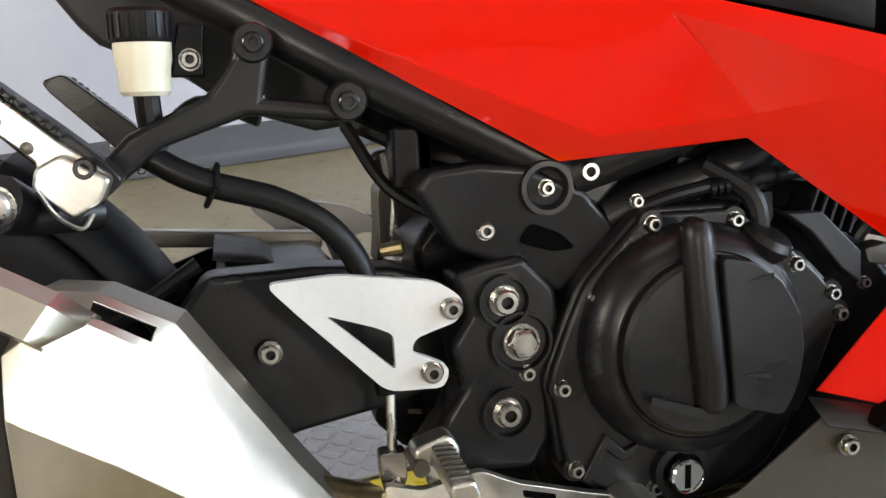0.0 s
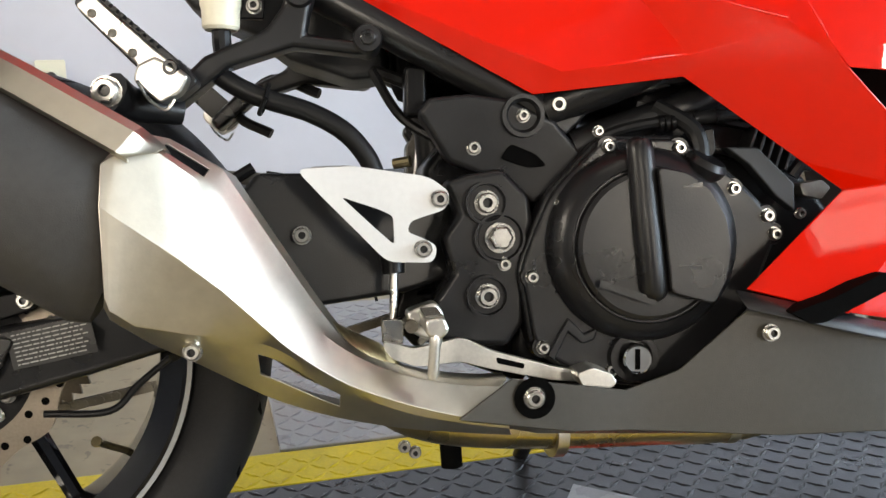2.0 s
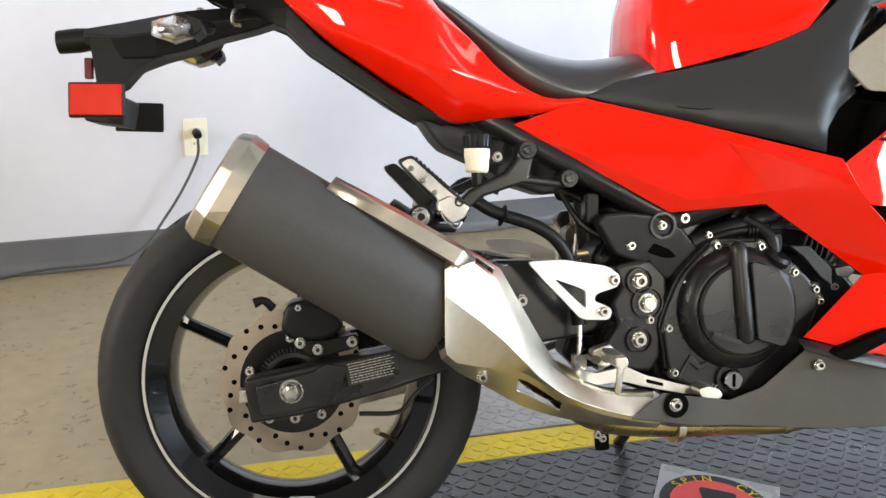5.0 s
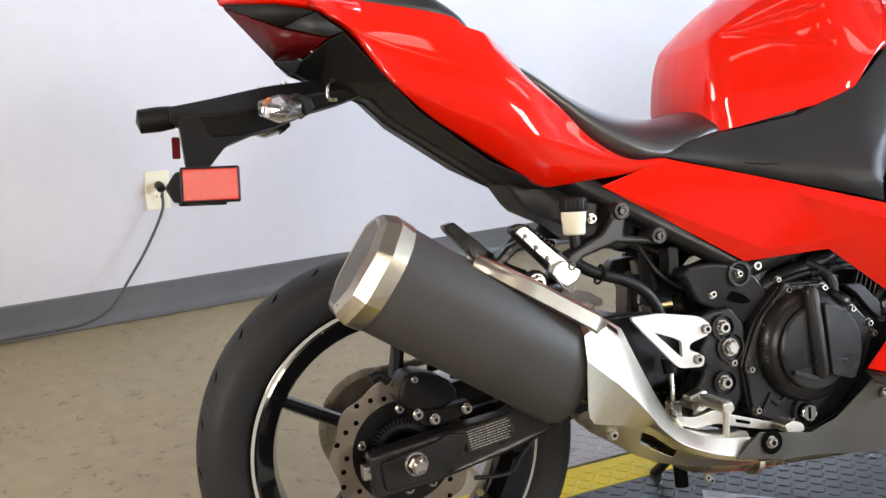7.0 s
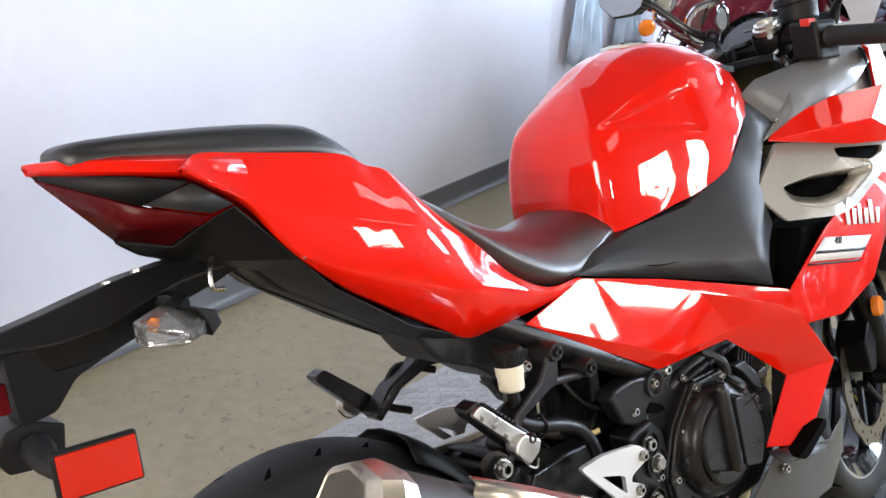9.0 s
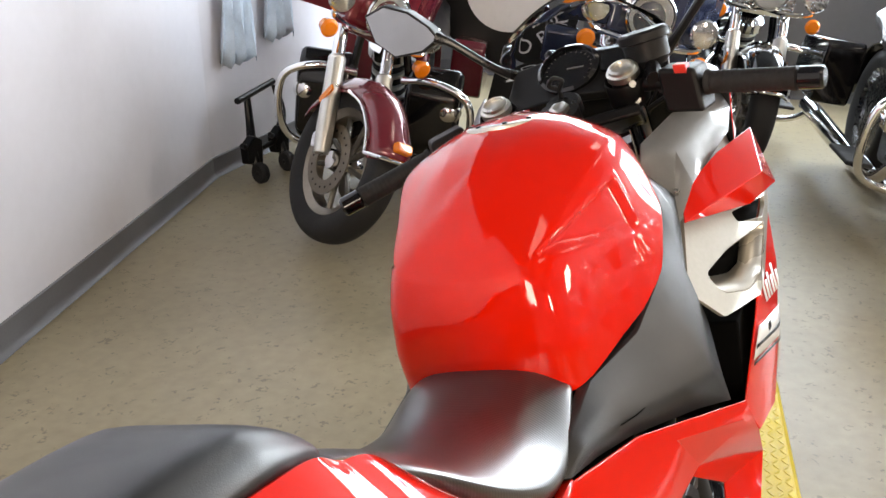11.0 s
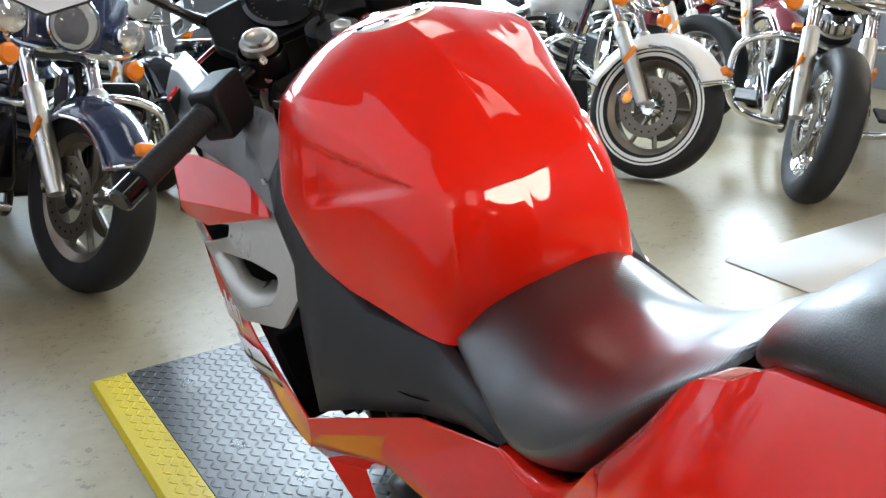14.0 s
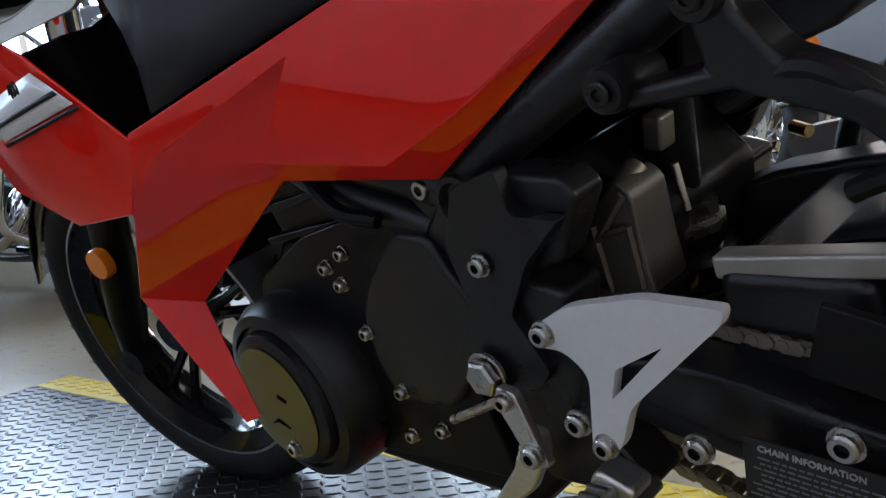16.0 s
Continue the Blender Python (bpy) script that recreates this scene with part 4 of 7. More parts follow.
        for p, q in zip(c, c[1:]):
            hard += [p.lerp(q, i / 14) for i in range(14)]
        hard.append(c[-1])
        cols.append([p.lerp(q, 0.62) for p, q in zip(hard, soft)])
    rows = []
    for ring in zip(*cols):
        out = []
        for p in ring:
            y = p.y
            ins = inside(p.x, p.z)
            if ins > 0 and y > 0.05:
                u = min(1.0, ins / 0.006)
                y -= 0.0070 * u * u * (3 - 2 * u)
            out.append(V(p.x, -max(y, 0.0), p.z))
        rows.append(out + [V(p.x, -p.y, p.z) for p in out[-2:0:-1]])
    bm = sheet(rows, closed=True)
    bmesh.ops.remove_doubles(bm, verts=bm.verts, dist=0.0002)
    return bm


tank = part("fuel_tank", tank_mesh(), "red", bike, "glossy red fuel tank with knee recesses", smooth=50)
cap = part("filler_cap", lathe([(0.049, -0.020), (0.051, 0.0), (0.050, 0.003), (0.046, 0.004), (0.034, 0.0045), (0.032, 0.002), (0, 0.002)], (0.792, 0.0, 1.0685), (0.12, 0, 1), 48), "alloy", tank, "brushed round filler cap")
part("key_cover", box((0.790, 0.0, 1.0735), (0.044, 0.018, 0.008)), "dark", cap, bevel=0.003)
for i in range(7):
    a = 2 * math.pi * i / 7
    o = part("cap_screw", lathe([(0, 0), (0.0035, 0), (0.0035, 0.0025), (0, 0.0025)], (0.790 + math.cos(a) * 0.043, math.sin(a) * 0.043, 1.0725 - math.cos(a) * 0.005), (0, 0, 1), 10), "dark", cap)
for s in (-1, 1):
    part("maker_mark", prism([(0.80, 1.012), (0.882, 1.003), (0.882, 1.013), (0.80, 1.022)], s * 0.1405, s * 0.1435), "black_sticker", tank, "dark maker's badge bar")


def seat_loft(st, n=10, p=2.6):
    rows = []
    for x, hw, ze, zt, zb in st:
        row = []
        for i in range(n + 1):
            u = -1 + 2 * i / n
            z = ze + (zt - ze) * (1 - abs(u) ** p)
            row.append(V(x, u * hw, z))
        row += [V(x, hw * 0.97, ze - 0.012), V(x, hw * 0.8, zb), V(x, -hw * 0.8, zb), V(x, -hw * 0.97, ze - 0.012)]
        rows.append(row)
    return sheet(rows, closed=True, caps=True)


seat = part("rider_seat", seat_loft([(0.175, 0.050, 0.925, 0.935, 0.90), (0.205, 0.066, 0.906, 0.920, 0.88), (0.235, 0.082, 0.886, 0.906, 0.85), (0.27, 0.094, 0.858, 0.882, 0.81), (0.31, 0.108, 0.822, 0.857, 0.76), (0.36, 0.122, 0.784, 0.834, 0.73), (0.41, 0.128, 0.760, 0.820, 0.72), (0.455, 0.126, 0.753, 0.814, 0.72), (0.50, 0.120, 0.768, 0.818, 0.73), (0.54, 0.112, 0.788, 0.828, 0.74), (0.575, 0.106, 0.796, 0.832, 0.75), (0.60, 0.09, 0.798, 0.832, 0.75)], 18, 3.2), "seat_ribs", bike, "black grained vinyl rider seat", subsurf=2, smooth=60)
pil = part("pillion_seat", seat_loft([(-0.213, 0.028, 1.017, 1.023, 1.0), (-0.206, 0.044, 1.016, 1.030, 0.998), (-0.185, 0.056, 1.015, 1.034, 0.995), (-0.10, 0.079, 1.008, 1.033, 0.99), (0.0, 0.088, 0.998, 1.028, 0.98), (0.066, 0.088, 0.990, 1.020, 0.97), (0.082, 0.087, 0.986, 1.014, 0.965), (0.118, 0.082, 0.974, 0.992, 0.95), (0.138, 0.074, 0.962, 0.974, 0.94), (0.148, 0.064, 0.952, 0.958, 0.93)], 14, 7.0), "vinyl", bike, "black vinyl pillion pad", subsurf=1, smooth=60)


def tail_side():
    """The side panel: top edge, main crease, lower crease and bottom edge, from the wing tip to the seat's nose."""
    top = [(-0.117, 0.119, 0.990), (-0.085, 0.090, 1.001), (-0.040, 0.087, 0.996), (0.010, 0.088, 0.989), (0.060, 0.089, 0.982), (0.106, 0.090, 0.973), (0.130, 0.093, 0.957), (0.163, 0.098, 0.942), (0.213, 0.104, 0.888), (0.266, 0.113, 0.833), (0.325, 0.120, 0.776), (0.385, 0.126, 0.744), (0.448, 0.129, 0.744)]
    crease = [(-0.118, 0.122, 0.988), (-0.061, 0.129, 0.947), (-0.020, 0.133, 0.930), (0.020, 0.138, 0.915), (0.070, 0.144, 0.900), (0.102, 0.147, 0.890), (0.132, 0.150, 0.881), (0.168, 0.151, 0.871), (0.215, 0.144, 0.856), (0.268, 0.121, 0.829), (0.326, 0.126, 0.770), (0.386, 0.130, 0.740), (0.449, 0.131, 0.741)]
    lower = [(-0.117, 0.123, 0.986), (-0.059, 0.128, 0.944), (-0.030, 0.130, 0.907), (0.003, 0.134, 0.868), (0.060, 0.142, 0.836), (0.095, 0.145, 0.822), (0.125, 0.147, 0.810), (0.165, 0.149, 0.795), (0.222, 0.150, 0.778), (0.277, 0.146, 0.768), (0.330, 0.140, 0.752), (0.390, 0.134, 0.736), (0.449, 0.131, 0.739)]
    bottom = [(-0.116, 0.120, 0.985), (-0.058, 0.125, 0.943), (-0.030, 0.126, 0.904), (0.000, 0.127, 0.868), (0.061, 0.120, 0.818), (0.105, 0.117, 0.790), (0.135, 0.114, 0.771), (0.180, 0.111, 0.744), (0.238, 0.108, 0.709), (0.272, 0.112, 0.708), (0.330, 0.120, 0.715), (0.390, 0.126, 0.723), (0.449, 0.130, 0.737)]
    lines = [spline([V(x, -y, z) for x, y, z in r], 5) for r in (top, crease, lower, bottom)]
    rows = []
    n = len(lines[0])
    for i, (a, b, c, d) in enumerate(zip(*lines)):
        u = i / (n - 1)
        dent = 0.010 * max(0.0, 1 - abs(u - 0.76) / 0.07)
        ab, bc, cd = (b - a).length, (c - b).length, (d - c).length
        e1, e2 = min(0.05, 0.003 / max(ab, 1e-4)), min(0.05, 0.003 / max(bc, 1e-4))
        e3, e4 = min(0.12, 0.006 / max(bc, 1e-4)), min(0.12, 0.006 / max(cd, 1e-4))
        rows.append([a + V(0, 0.022, -0.004), a, a.lerp(b, 0.5) + V(0, -0.05 * ab, 0.02 * ab), b.lerp(a, e1), b.lerp(c, e2), b.lerp(c, 0.5) + V(0, dent, 0), c.lerp(b, e3), c.lerp(d, e4), c.lerp(d, 0.5) + V(0, -0.02 * cd, 0), d, d + V(0, 0.012, -0.003)])
    return sheet(rows)


both("tail_fairing", tail_side, "red", "glossy red tail fairing panel", solid=0.0025, smooth=50)


def tail_band():
    return sheet([[V(x, -a, z0), V(x, -(a * 0.4 + b * 0.6), z0 * 0.5 + z1 * 0.5 + 0.003), V(x, -b, z1), V(x, -b + 0.008, z1 - 0.006)] for x, a, b, z0, z1 in ((-0.236, 0.004, 0.010, 1.016, 1.010), (-0.20, 0.036, 0.048, 1.016, 1.001), (-0.16, 0.060, 0.082, 1.011, 0.993), (-0.10, 0.076, 0.107, 1.003, 0.982), (-0.04, 0.084, 0.114, 0.996, 0.974))])


both("tail_band", tail_band, "red", "red band beside the pillion pad", solid=0.003, smooth=28)
part("tail_bridge", sheet([[V(x, u * w, z + 0.003 - abs(u) ** 3 * 0.004) for u in (-1, -0.5, 0, 0.5, 1)] for x, w, z in ((-0.238, 0.006, 1.013), (-0.20, 0.038, 1.013), (-0.16, 0.062, 1.008))]), "red", bike, "red bridge behind the pillion pad", solid=0.003)
# tail lamp and its black surround


def lamp_side():
    return shell([(-0.226, 0.0, 1.000), (-0.156, 0.0, 0.922), (-0.125, -0.075, 0.911), (-0.091, -0.110, 0.934), (-0.150, -0.072, 0.955)], [(0, 1, 4), (1, 2, 3, 4)])


both("tail_lamp", lamp_side, "dark_lens", "dark red wrap-round tail lamp lens", solid=0.004)


def lamp_bezel():
    return shell([(-0.226, -0.008, 1.004), (-0.160, -0.080, 0.989), (-0.108, -0.110, 0.974), (-0.150, -0.075, 0.957), (-0.224, -0.002, 0.999)], [(0, 1, 3, 4), (1, 2, 3)])


both("lamp_bezel", lamp_bezel, "plastic", "black lamp surround", solid=0.004)


def lamp_wedge():
    return shell([(-0.150, -0.077, 0.956), (-0.108, -0.113, 0.971), (-0.069, -0.121, 0.942), (-0.091, -0.112, 0.936)], [(0, 1, 2, 3)])


both("lamp_wedge", lamp_wedge, "panel", "grey plastic wedge over the lamp", solid=0.004)


def under_tail():
    return shell([(-0.156, -0.004, 0.919), (-0.125, -0.076, 0.908), (-0.090, -0.111, 0.932), (-0.068, -0.122, 0.941), (-0.002, -0.124, 0.869), (0.042, -0.118, 0.824), (0.152, -0.108, 0.749), (0.250, -0.104, 0.708), (0.232, -0.040, 0.705), (0.200, -0.036, 0.713), (0.026, -0.036, 0.822), (-0.010, -0.038, 0.856), (-0.090, -0.024, 0.884), (-0.128, -0.014, 0.899)], [(0, 1, 13), (1, 2, 12, 13), (2, 3, 4, 12), (4, 11, 12), (4, 5, 10, 11), (5, 6, 9, 10), (6, 7, 8, 9)])


both("undertail_panel", under_tail, "plastic", "black textured undertail panel", solid=0.003, smooth=20, bevel=0.001)
part("undertail", sheet([[V(x, u * w, z) for u in (-1, 0, 1)] for x, w, z in ((-0.150, 0.008, 0.918), (-0.10, 0.024, 0.889), (-0.01, 0.038, 0.860), (0.026, 0.036, 0.826), (0.20, 0.036, 0.717), (0.26, 0.06, 0.706))]), "plastic", bike, "black undertail tray", solid=0.004)
for s in (-1, 1):
    bolt(bike, (0.004, s * 0.129, 0.872), 0.006, 0.004, s > 0)
part("inner_fender", prism([(0.190, 0.722), (0.202, 0.710), (0.222, 0.682), (0.236, 0.668), (0.30, 0.640), (0.335, 0.615), (0.40, 0.595), (0.44, 0.60), (0.43, 0.66), (0.33, 0.735)], -0.05, 0.05), "panel", bike, "black inner fender and tool box", bevel=0.01)

# plate holder
HOLDER = ((-0.318, 0.848, 0.016, 0.836, 0.028, 0.824, 0.022), (-0.255, 0.860, 0.018, 0.832, 0.048, 0.800, 0.036), (-0.205, 0.871, 0.018, 0.838, 0.060, 0.803, 0.042), (-0.165, 0.879, 0.018, 0.850, 0.050, 0.814, 0.036), (-0.110, 0.885, 0.020, 0.862, 0.036, 0.836, 0.028), (-0.060, 0.886, 0.024, 0.868, 0.036, 0.850, 0.028), (-0.020, 0.880, 0.024, 0.872, 0.034, 0.864, 0.028))


def holder_mesh():
    """A faceted boom with a ridge along each side."""
    rows = []
    for x, zt, wt, zm, wm, zb, wb in HOLDER:
        rows.append([V(x, -wb, zb), V(x, -wm, zm), V(x, -wt, zt), V(x, wt, zt), V(x, wm, zm), V(x, wb, zb)])
    return sheet(rows, closed=True, caps=True)


hold = part("plate_holder", holder_mesh(), "plastic", bike, "long black rear fender and plate holder", smooth=12, bevel=0.003, seg=2)
part("skirt", prism(round_poly([(-0.306, 0.830), (-0.298, 0.752), (-0.262, 0.758), (-0.238, 0.788), (-0.190, 0.808), (-0.150, 0.822), (-0.20, 0.836)], 0.006), lambda x, z: -0.026 - max(0, (z - 0.76) * 0.20), lambda x, z: 0.026 + max(0, (z - 0.76) * 0.20)), "plastic", hold, "hanging plate skirt", bevel=0.005, seg=2)
part("plate_lamp", lathe([(0, 0), (0.017, 0.0), (0.019, 0.02), (0.018, 0.05), (0, 0.055)], (-0.312, 0.0, 0.834), (-1, 0, -0.12), 18), "plastic", hold, bevel=0.001)
part("side_reflector", box((-0.311, -0.022, 0.786), (0.012, 0.012, 0.032)), "dark_lens", hold, "small red side reflector", bevel=0.002)
for sd_ in (-1, 1):
    turn = Euler((0, 0, radians(8 * sd_))).to_matrix()
    refl = part("side_reflector_housing", box((-0.270, sd_ * 0.148, 0.726), (0.080, 0.010, 0.050), turn), "plastic", hold, "red reflector in a black housing", bevel=0.003)
    part("reflector_lens", box((-0.270, sd_ * 0.1545, 0.726), (0.073, 0.005, 0.043), turn), "red_lens", refl, "orange-red reflector lens", bevel=0.001)
    part("reflector_arm", tube([(-0.29, sd_ * 0.03, 0.728), (-0.295, sd_ * 0.09, 0.724), (-0.285, sd_ * 0.143, 0.726)], [0.018, 0.012, 0.014], 8), "plastic", refl)
part("plate_bracket", prism([(-0.315, 0.750), (-0.29, 0.756), (-0.255, 0.742), (-0.262, 0.700), (-0.318, 0.706), (-0.33, 0.728)], -0.02, 0.075), "plastic", hold, bevel=0.003)


def indicator(grow=1.0, reach=1.0):
    """A faceted turn-signal pod that points outwards."""
    st = [(0.0, 0.016, 0.012), (0.012, 0.024, 0.021), (0.036, 0.026, 0.020), (0.060, 0.016, 0.012), (0.076, 0.004, 0.004)]
    rows = []
    for d, a, b in st:
        rows.append([V(-0.168 + 0.10 * d + math.cos(t) * a * 1.45 * grow, -0.098 - d * reach, 0.834 - 0.1 * d + math.sin(t) * b * grow) for t in [2 * math.pi * (i + 0.5) / 6 for i in range(6)]])
    return sheet(rows, closed=True, caps=True)


for s in (-1, 1):
    b = indicator() if s < 0 else flip(indicator())
    ind = part("indicator", b, "lens", hold, "clear rear turn signal", smooth=15, bevel=0.0015)
    part("stalk", tube([(-0.135, s * 0.035, 0.846), (-0.125, s * 0.065, 0.845), (-0.152, s * 0.103, 0.838)], [0.011, 0.010, 0.016], 8), "plastic", ind)
    inner = indicator(0.74, 0.70) if s < 0 else flip(indicator(0.74, 0.70))
    for v in inner.verts:
        v.co.y += s * 0.004
        v.co.z -= 0.003
    part("reflector", inner, "chrome", ind, "bright faceted reflector", smooth=10)
    part("bulb", lathe([(0, 0), (0.006, 0.002), (0.006, 0.007), (0, 0.010)], (-0.180, s * 0.130, 0.838), (-0.7, s * 0.3, 0.4), 12), "amber", ind)
    part("housing", prism([(-0.150, 0.850), (-0.126, 0.842), (-0.122, 0.828), (-0.136, 0.816), (-0.140, 0.834)], s * 0.10, s * 0.158) if s > 0 else prism([(-0.150, 0.850), (-0.126, 0.842), (-0.122, 0.828), (-0.136, 0.816), (-0.140, 0.834)], -0.158, -0.10), "plastic", ind, bevel=0.003)
part("helmet_hook", tube([(-0.07, -0.05, 0.884), (-0.085, -0.07, 0.874), (-0.088, -0.075, 0.852), (-0.075, -0.078, 0.848)], 0.003, 8), "zinc", hold)
for x in (-0.20, -0.165):
    part("nut", lathe([(0, 0), (0.006, 0), (0.006, 0.006), (0, 0.006)], (x + 0.02, -0.01, 0.872 + (x + 0.2) * 0.2), (0, 0, 1), 6), "zinc", hold)


# ---- knee panels, intake trims and side fairings ----
def knee_panel():
    up = [(0.444, -0.122, 0.747), (0.500, -0.121, 0.770), (0.588, -0.121, 0.788), (0.680, -0.160, 0.806), (0.735, -0.171, 0.831), (0.752, -0.174, 0.838), (0.778, -0.178, 0.851), (0.812, -0.177, 0.880), (0.845, -0.172, 0.912), (0.872, -0.150, 0.958), (0.89, -0.11, 0.992)]
    low = [(0.448, -0.127, 0.746), (0.52, -0.136, 0.728), (0.60, -0.154, 0.709), (0.72, -0.206, 0.678), (0.778, -0.238, 0.660), (0.782, -0.232, 0.695), (0.803, -0.224, 0.725), (0.835, -0.214, 0.750), (0.830, -0.196, 0.802), (0.868, -0.192, 0.880), (0.930, -0.178, 0.905)]
    rows = []
    for a, b in zip(up, low):
        a, b = V(*a), V(*b)
        rows.append([a + V(0, 0.012, 0.004), a, a * 0.66 + b * 0.34 + V(0, -0.006, 0), a * 0.33 + b * 0.67 + V(0, -0.005, 0), b])
    return sheet(rows)


both("knee_panel", knee_panel, "panel", "grey-black textured knee panel", solid=0.004, smooth=34)


def knee_groove():
    pts = [(0.560, 0.752), (0.556, 0.738), (0.640, 0.727), (0.735, 0.760), (0.790, 0.790)]
    ys = (-0.131, -0.136, -0.166, -0.191, -0.1925)
    return tube([(x, y, z) for (x, z), y in zip(pts, ys)], 0.0009, 6, 4)


both("knee_panel_groove", knee_groove, "hole", "fine moulded line")
def neck_panel():
    return sheet([[V(*p) for p in r] for r in (((0.88, -0.150, 0.962), (0.935, -0.176, 0.908), (0.868, -0.192, 0.884)), ((0.95, -0.14, 0.985), (1.00, -0.175, 0.955), (0.96, -0.20, 0.915)), ((1.06, -0.17, 1.005), (1.10, -0.20, 0.985), (1.12, -0.235, 0.95)), ((1.20, -0.19, 1.06), (1.22, -0.215, 1.04), (1.22, -0.235, 1.01)))])


both("inner_fairing", neck_panel, "inner", "dark grey inner fairing panel", solid=0.004)


def upper_flap():
    return shell([(0.936, -0.186, 0.907), (1.04, -0.225, 0.936), (1.165, -0.262, 0.942), (1.20, -0.284, 0.838), (1.04, -0.262, 0.850), (0.872, -0.198, 0.882), (1.07, -0.282, 0.890)], [(0, 1, 6, 5), (1, 2, 6), (2, 3, 6), (3, 4, 6), (4, 5, 6)])


both("upper_fairing", upper_flap, "red", "glossy red upper fairing wing", solid=0.003, smooth=30, bevel=0.003, seg=3)


def trim_face(x, z):
    """The intake trim's outer face."""
    return max(-0.272, -0.199 - 0.346 * (x - 0.824) + 0.611 * (z - 0.801))


TRIM_MOUTH = round_poly([(0.872, 0.805), (0.952, 0.814), (1.080, 0.810), (1.075, 0.796), (0.992, 0.765), (0.925, 0.757), (0.874, 0.772)], 0.014, 4)
TRIM_SLOT = round_poly([(1.015, 0.848), (1.125, 0.838), (1.12, 0.826), (1.075, 0.818), (1.012, 0.832)], 0.006, 3)


def intake_trim():
    out = round_poly([(0.917, 0.873), (0.820, 0.800), (0.843, 0.751), (0.945, 0.742), (1.02, 0.748), (1.17, 0.812), (1.18, 0.842), (1.06, 0.858)], 0.006, 3)
    return prism(out, lambda x, z: trim_face(x, z) + 0.006, trim_face, holes=(TRIM_MOUTH, TRIM_SLOT))


def mouth_cup():
    """The scooped bowl that leads into the intake."""
    rim = [V(x, trim_face(x, z) + 0.002, z) for x, z in TRIM_MOUTH]
    inner = [V(0.945 + (p.x - 0.945) * 0.62 + 0.032, p.y + 0.034, 0.786 + (p.z - 0.786) * 0.55 - 0.002) for p in rim]
    mid = [a.lerp(b, 0.5) + V(0, 0.008, 0) for a, b in zip(rim, inner)]
    return sheet([rim, mid, inner], closed=True)


# Near-black sheets put the shade inside the mouth and slot into colour.
def intake_mouth():
    pts = [V(0.945 + (x - 0.945) * 0.66 + 0.032, trim_face(x, z) + 0.036, 0.786 + (z - 0.786) * 0.6 - 0.002) for x, z in TRIM_MOUTH]
    bm = shell(pts, [tuple(range(len(pts)))])
    slot = [(x, trim_face(x, z) + 0.009, z) for x, z in TRIM_SLOT]
    return shell(slot, [tuple(range(len(slot)))], bm)


both("intake_mouth", intake_mouth, "hole", "near-black sheet painted as the shade in the intake", solid=0.003)
both("intake_trim", intake_trim, "titan", "bronze-silver intake trim with a dark opening", smooth=30, bevel=0.0012)
both("intake_bowl", mouth_cup, "titan", "scooped bronze-silver intake bowl", solid=0.002, smooth=60)
# Solid near-black blocks stand in for the shade in the fairing cavity.
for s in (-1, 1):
    part("fairing_shade_block", prism([(0.765, 0.735), (0.765, 0.672), (0.84, 0.60), (0.95, 0.62), (1.08, 0.70), (1.05, 0.730), (0.90, 0.736), (0.855, 0.742)], s * 0.10, s * 0.205), "hole", bike, "black block painted as the shade behind the fairing", bevel=0.004)
    part("fairing_shade_block", prism([(0.865, 0.735), (0.835, 0.655), (0.86, 0.605), (1.0, 0.61), (1.09, 0.69), (1.04, 0.728)], s * 0.19, s * 0.248), "hole", bike, "black block painted as the shade behind the fairing", bevel=0.004)


def front_panel():
    a = [(0.795, -0.252, 0.640), (0.835, -0.260, 0.583), (0.93, -0.270, 0.575), (1.05, -0.272, 0.610), (1.17, -0.255, 0.70), (1.215, -0.245, 0.80), (1.19, -0.266, 0.835), (1.14, -0.268, 0.825), (0.90, -0.268, 0.727), (0.97, -0.282, 0.665), (1.10, -0.280, 0.735)]
    return shell(a, [(0, 1, 9, 8), (1, 2, 9), (2, 3, 9), (3, 10, 9), (3, 4, 10), (4, 5, 10), (5, 6, 10), (6, 7, 10), (7, 8, 9, 10)])


both("side_fairing_front", front_panel, "red", "glossy red front side fairing", solid=0.003, smooth=32, bevel=0.003, seg=3)


def leg_panel():
    v = [(0.335, -0.120, 0.702), (0.448, -0.129, 0.742), (0.600, -0.157, 0.707), (0.795, -0.252, 0.650), (0.645, -0.191, 0.676), (0.785, -0.246, 0.627),
         (0.651, -0.1875, 0.669), (0.782, -0.2425, 0.618), (0.676, -0.191, 0.646), (0.575, -0.150, 0.570), (0.713, -0.184, 0.584), (0.598, -0.172, 0.590), (0.712, -0.195, 0.603), (0.530, -0.157, 0.618),
         (0.872, -0.188, 0.475), (0.772, -0.197, 0.380), (0.862, -0.222, 0.358), (0.945, -0.238, 0.488), (0.836, -0.256, 0.586)]
    return shell(v, [(0, 1, 2, 4, 13), (13, 4, 8, 12, 11), (2, 3, 5, 4), (4, 5, 7, 6), (4, 6, 8), (8, 6, 7, 12), (12, 7, 18, 10), (5, 3, 18, 7), (0, 13, 9), (13, 11, 12, 10, 9), (10, 18, 17, 14), (14, 17, 16, 15)])


part("side_fairing_rear", leg_panel(), "red", bike, "glossy red side fairing behind the engine opening", solid=0.003, smooth=38, bevel=0.003, seg=3)
left_leg = flip(leg_panel())
left_leg.verts.ensure_lookup_table()
for i, p in ((0, (0.368, 0.124, 0.703)), (14, (0.905, 0.196, 0.466)), (15, (0.858, 0.208, 0.352)), (16, (0.876, 0.216, 0.346))):
    left_leg.verts[i].co = p
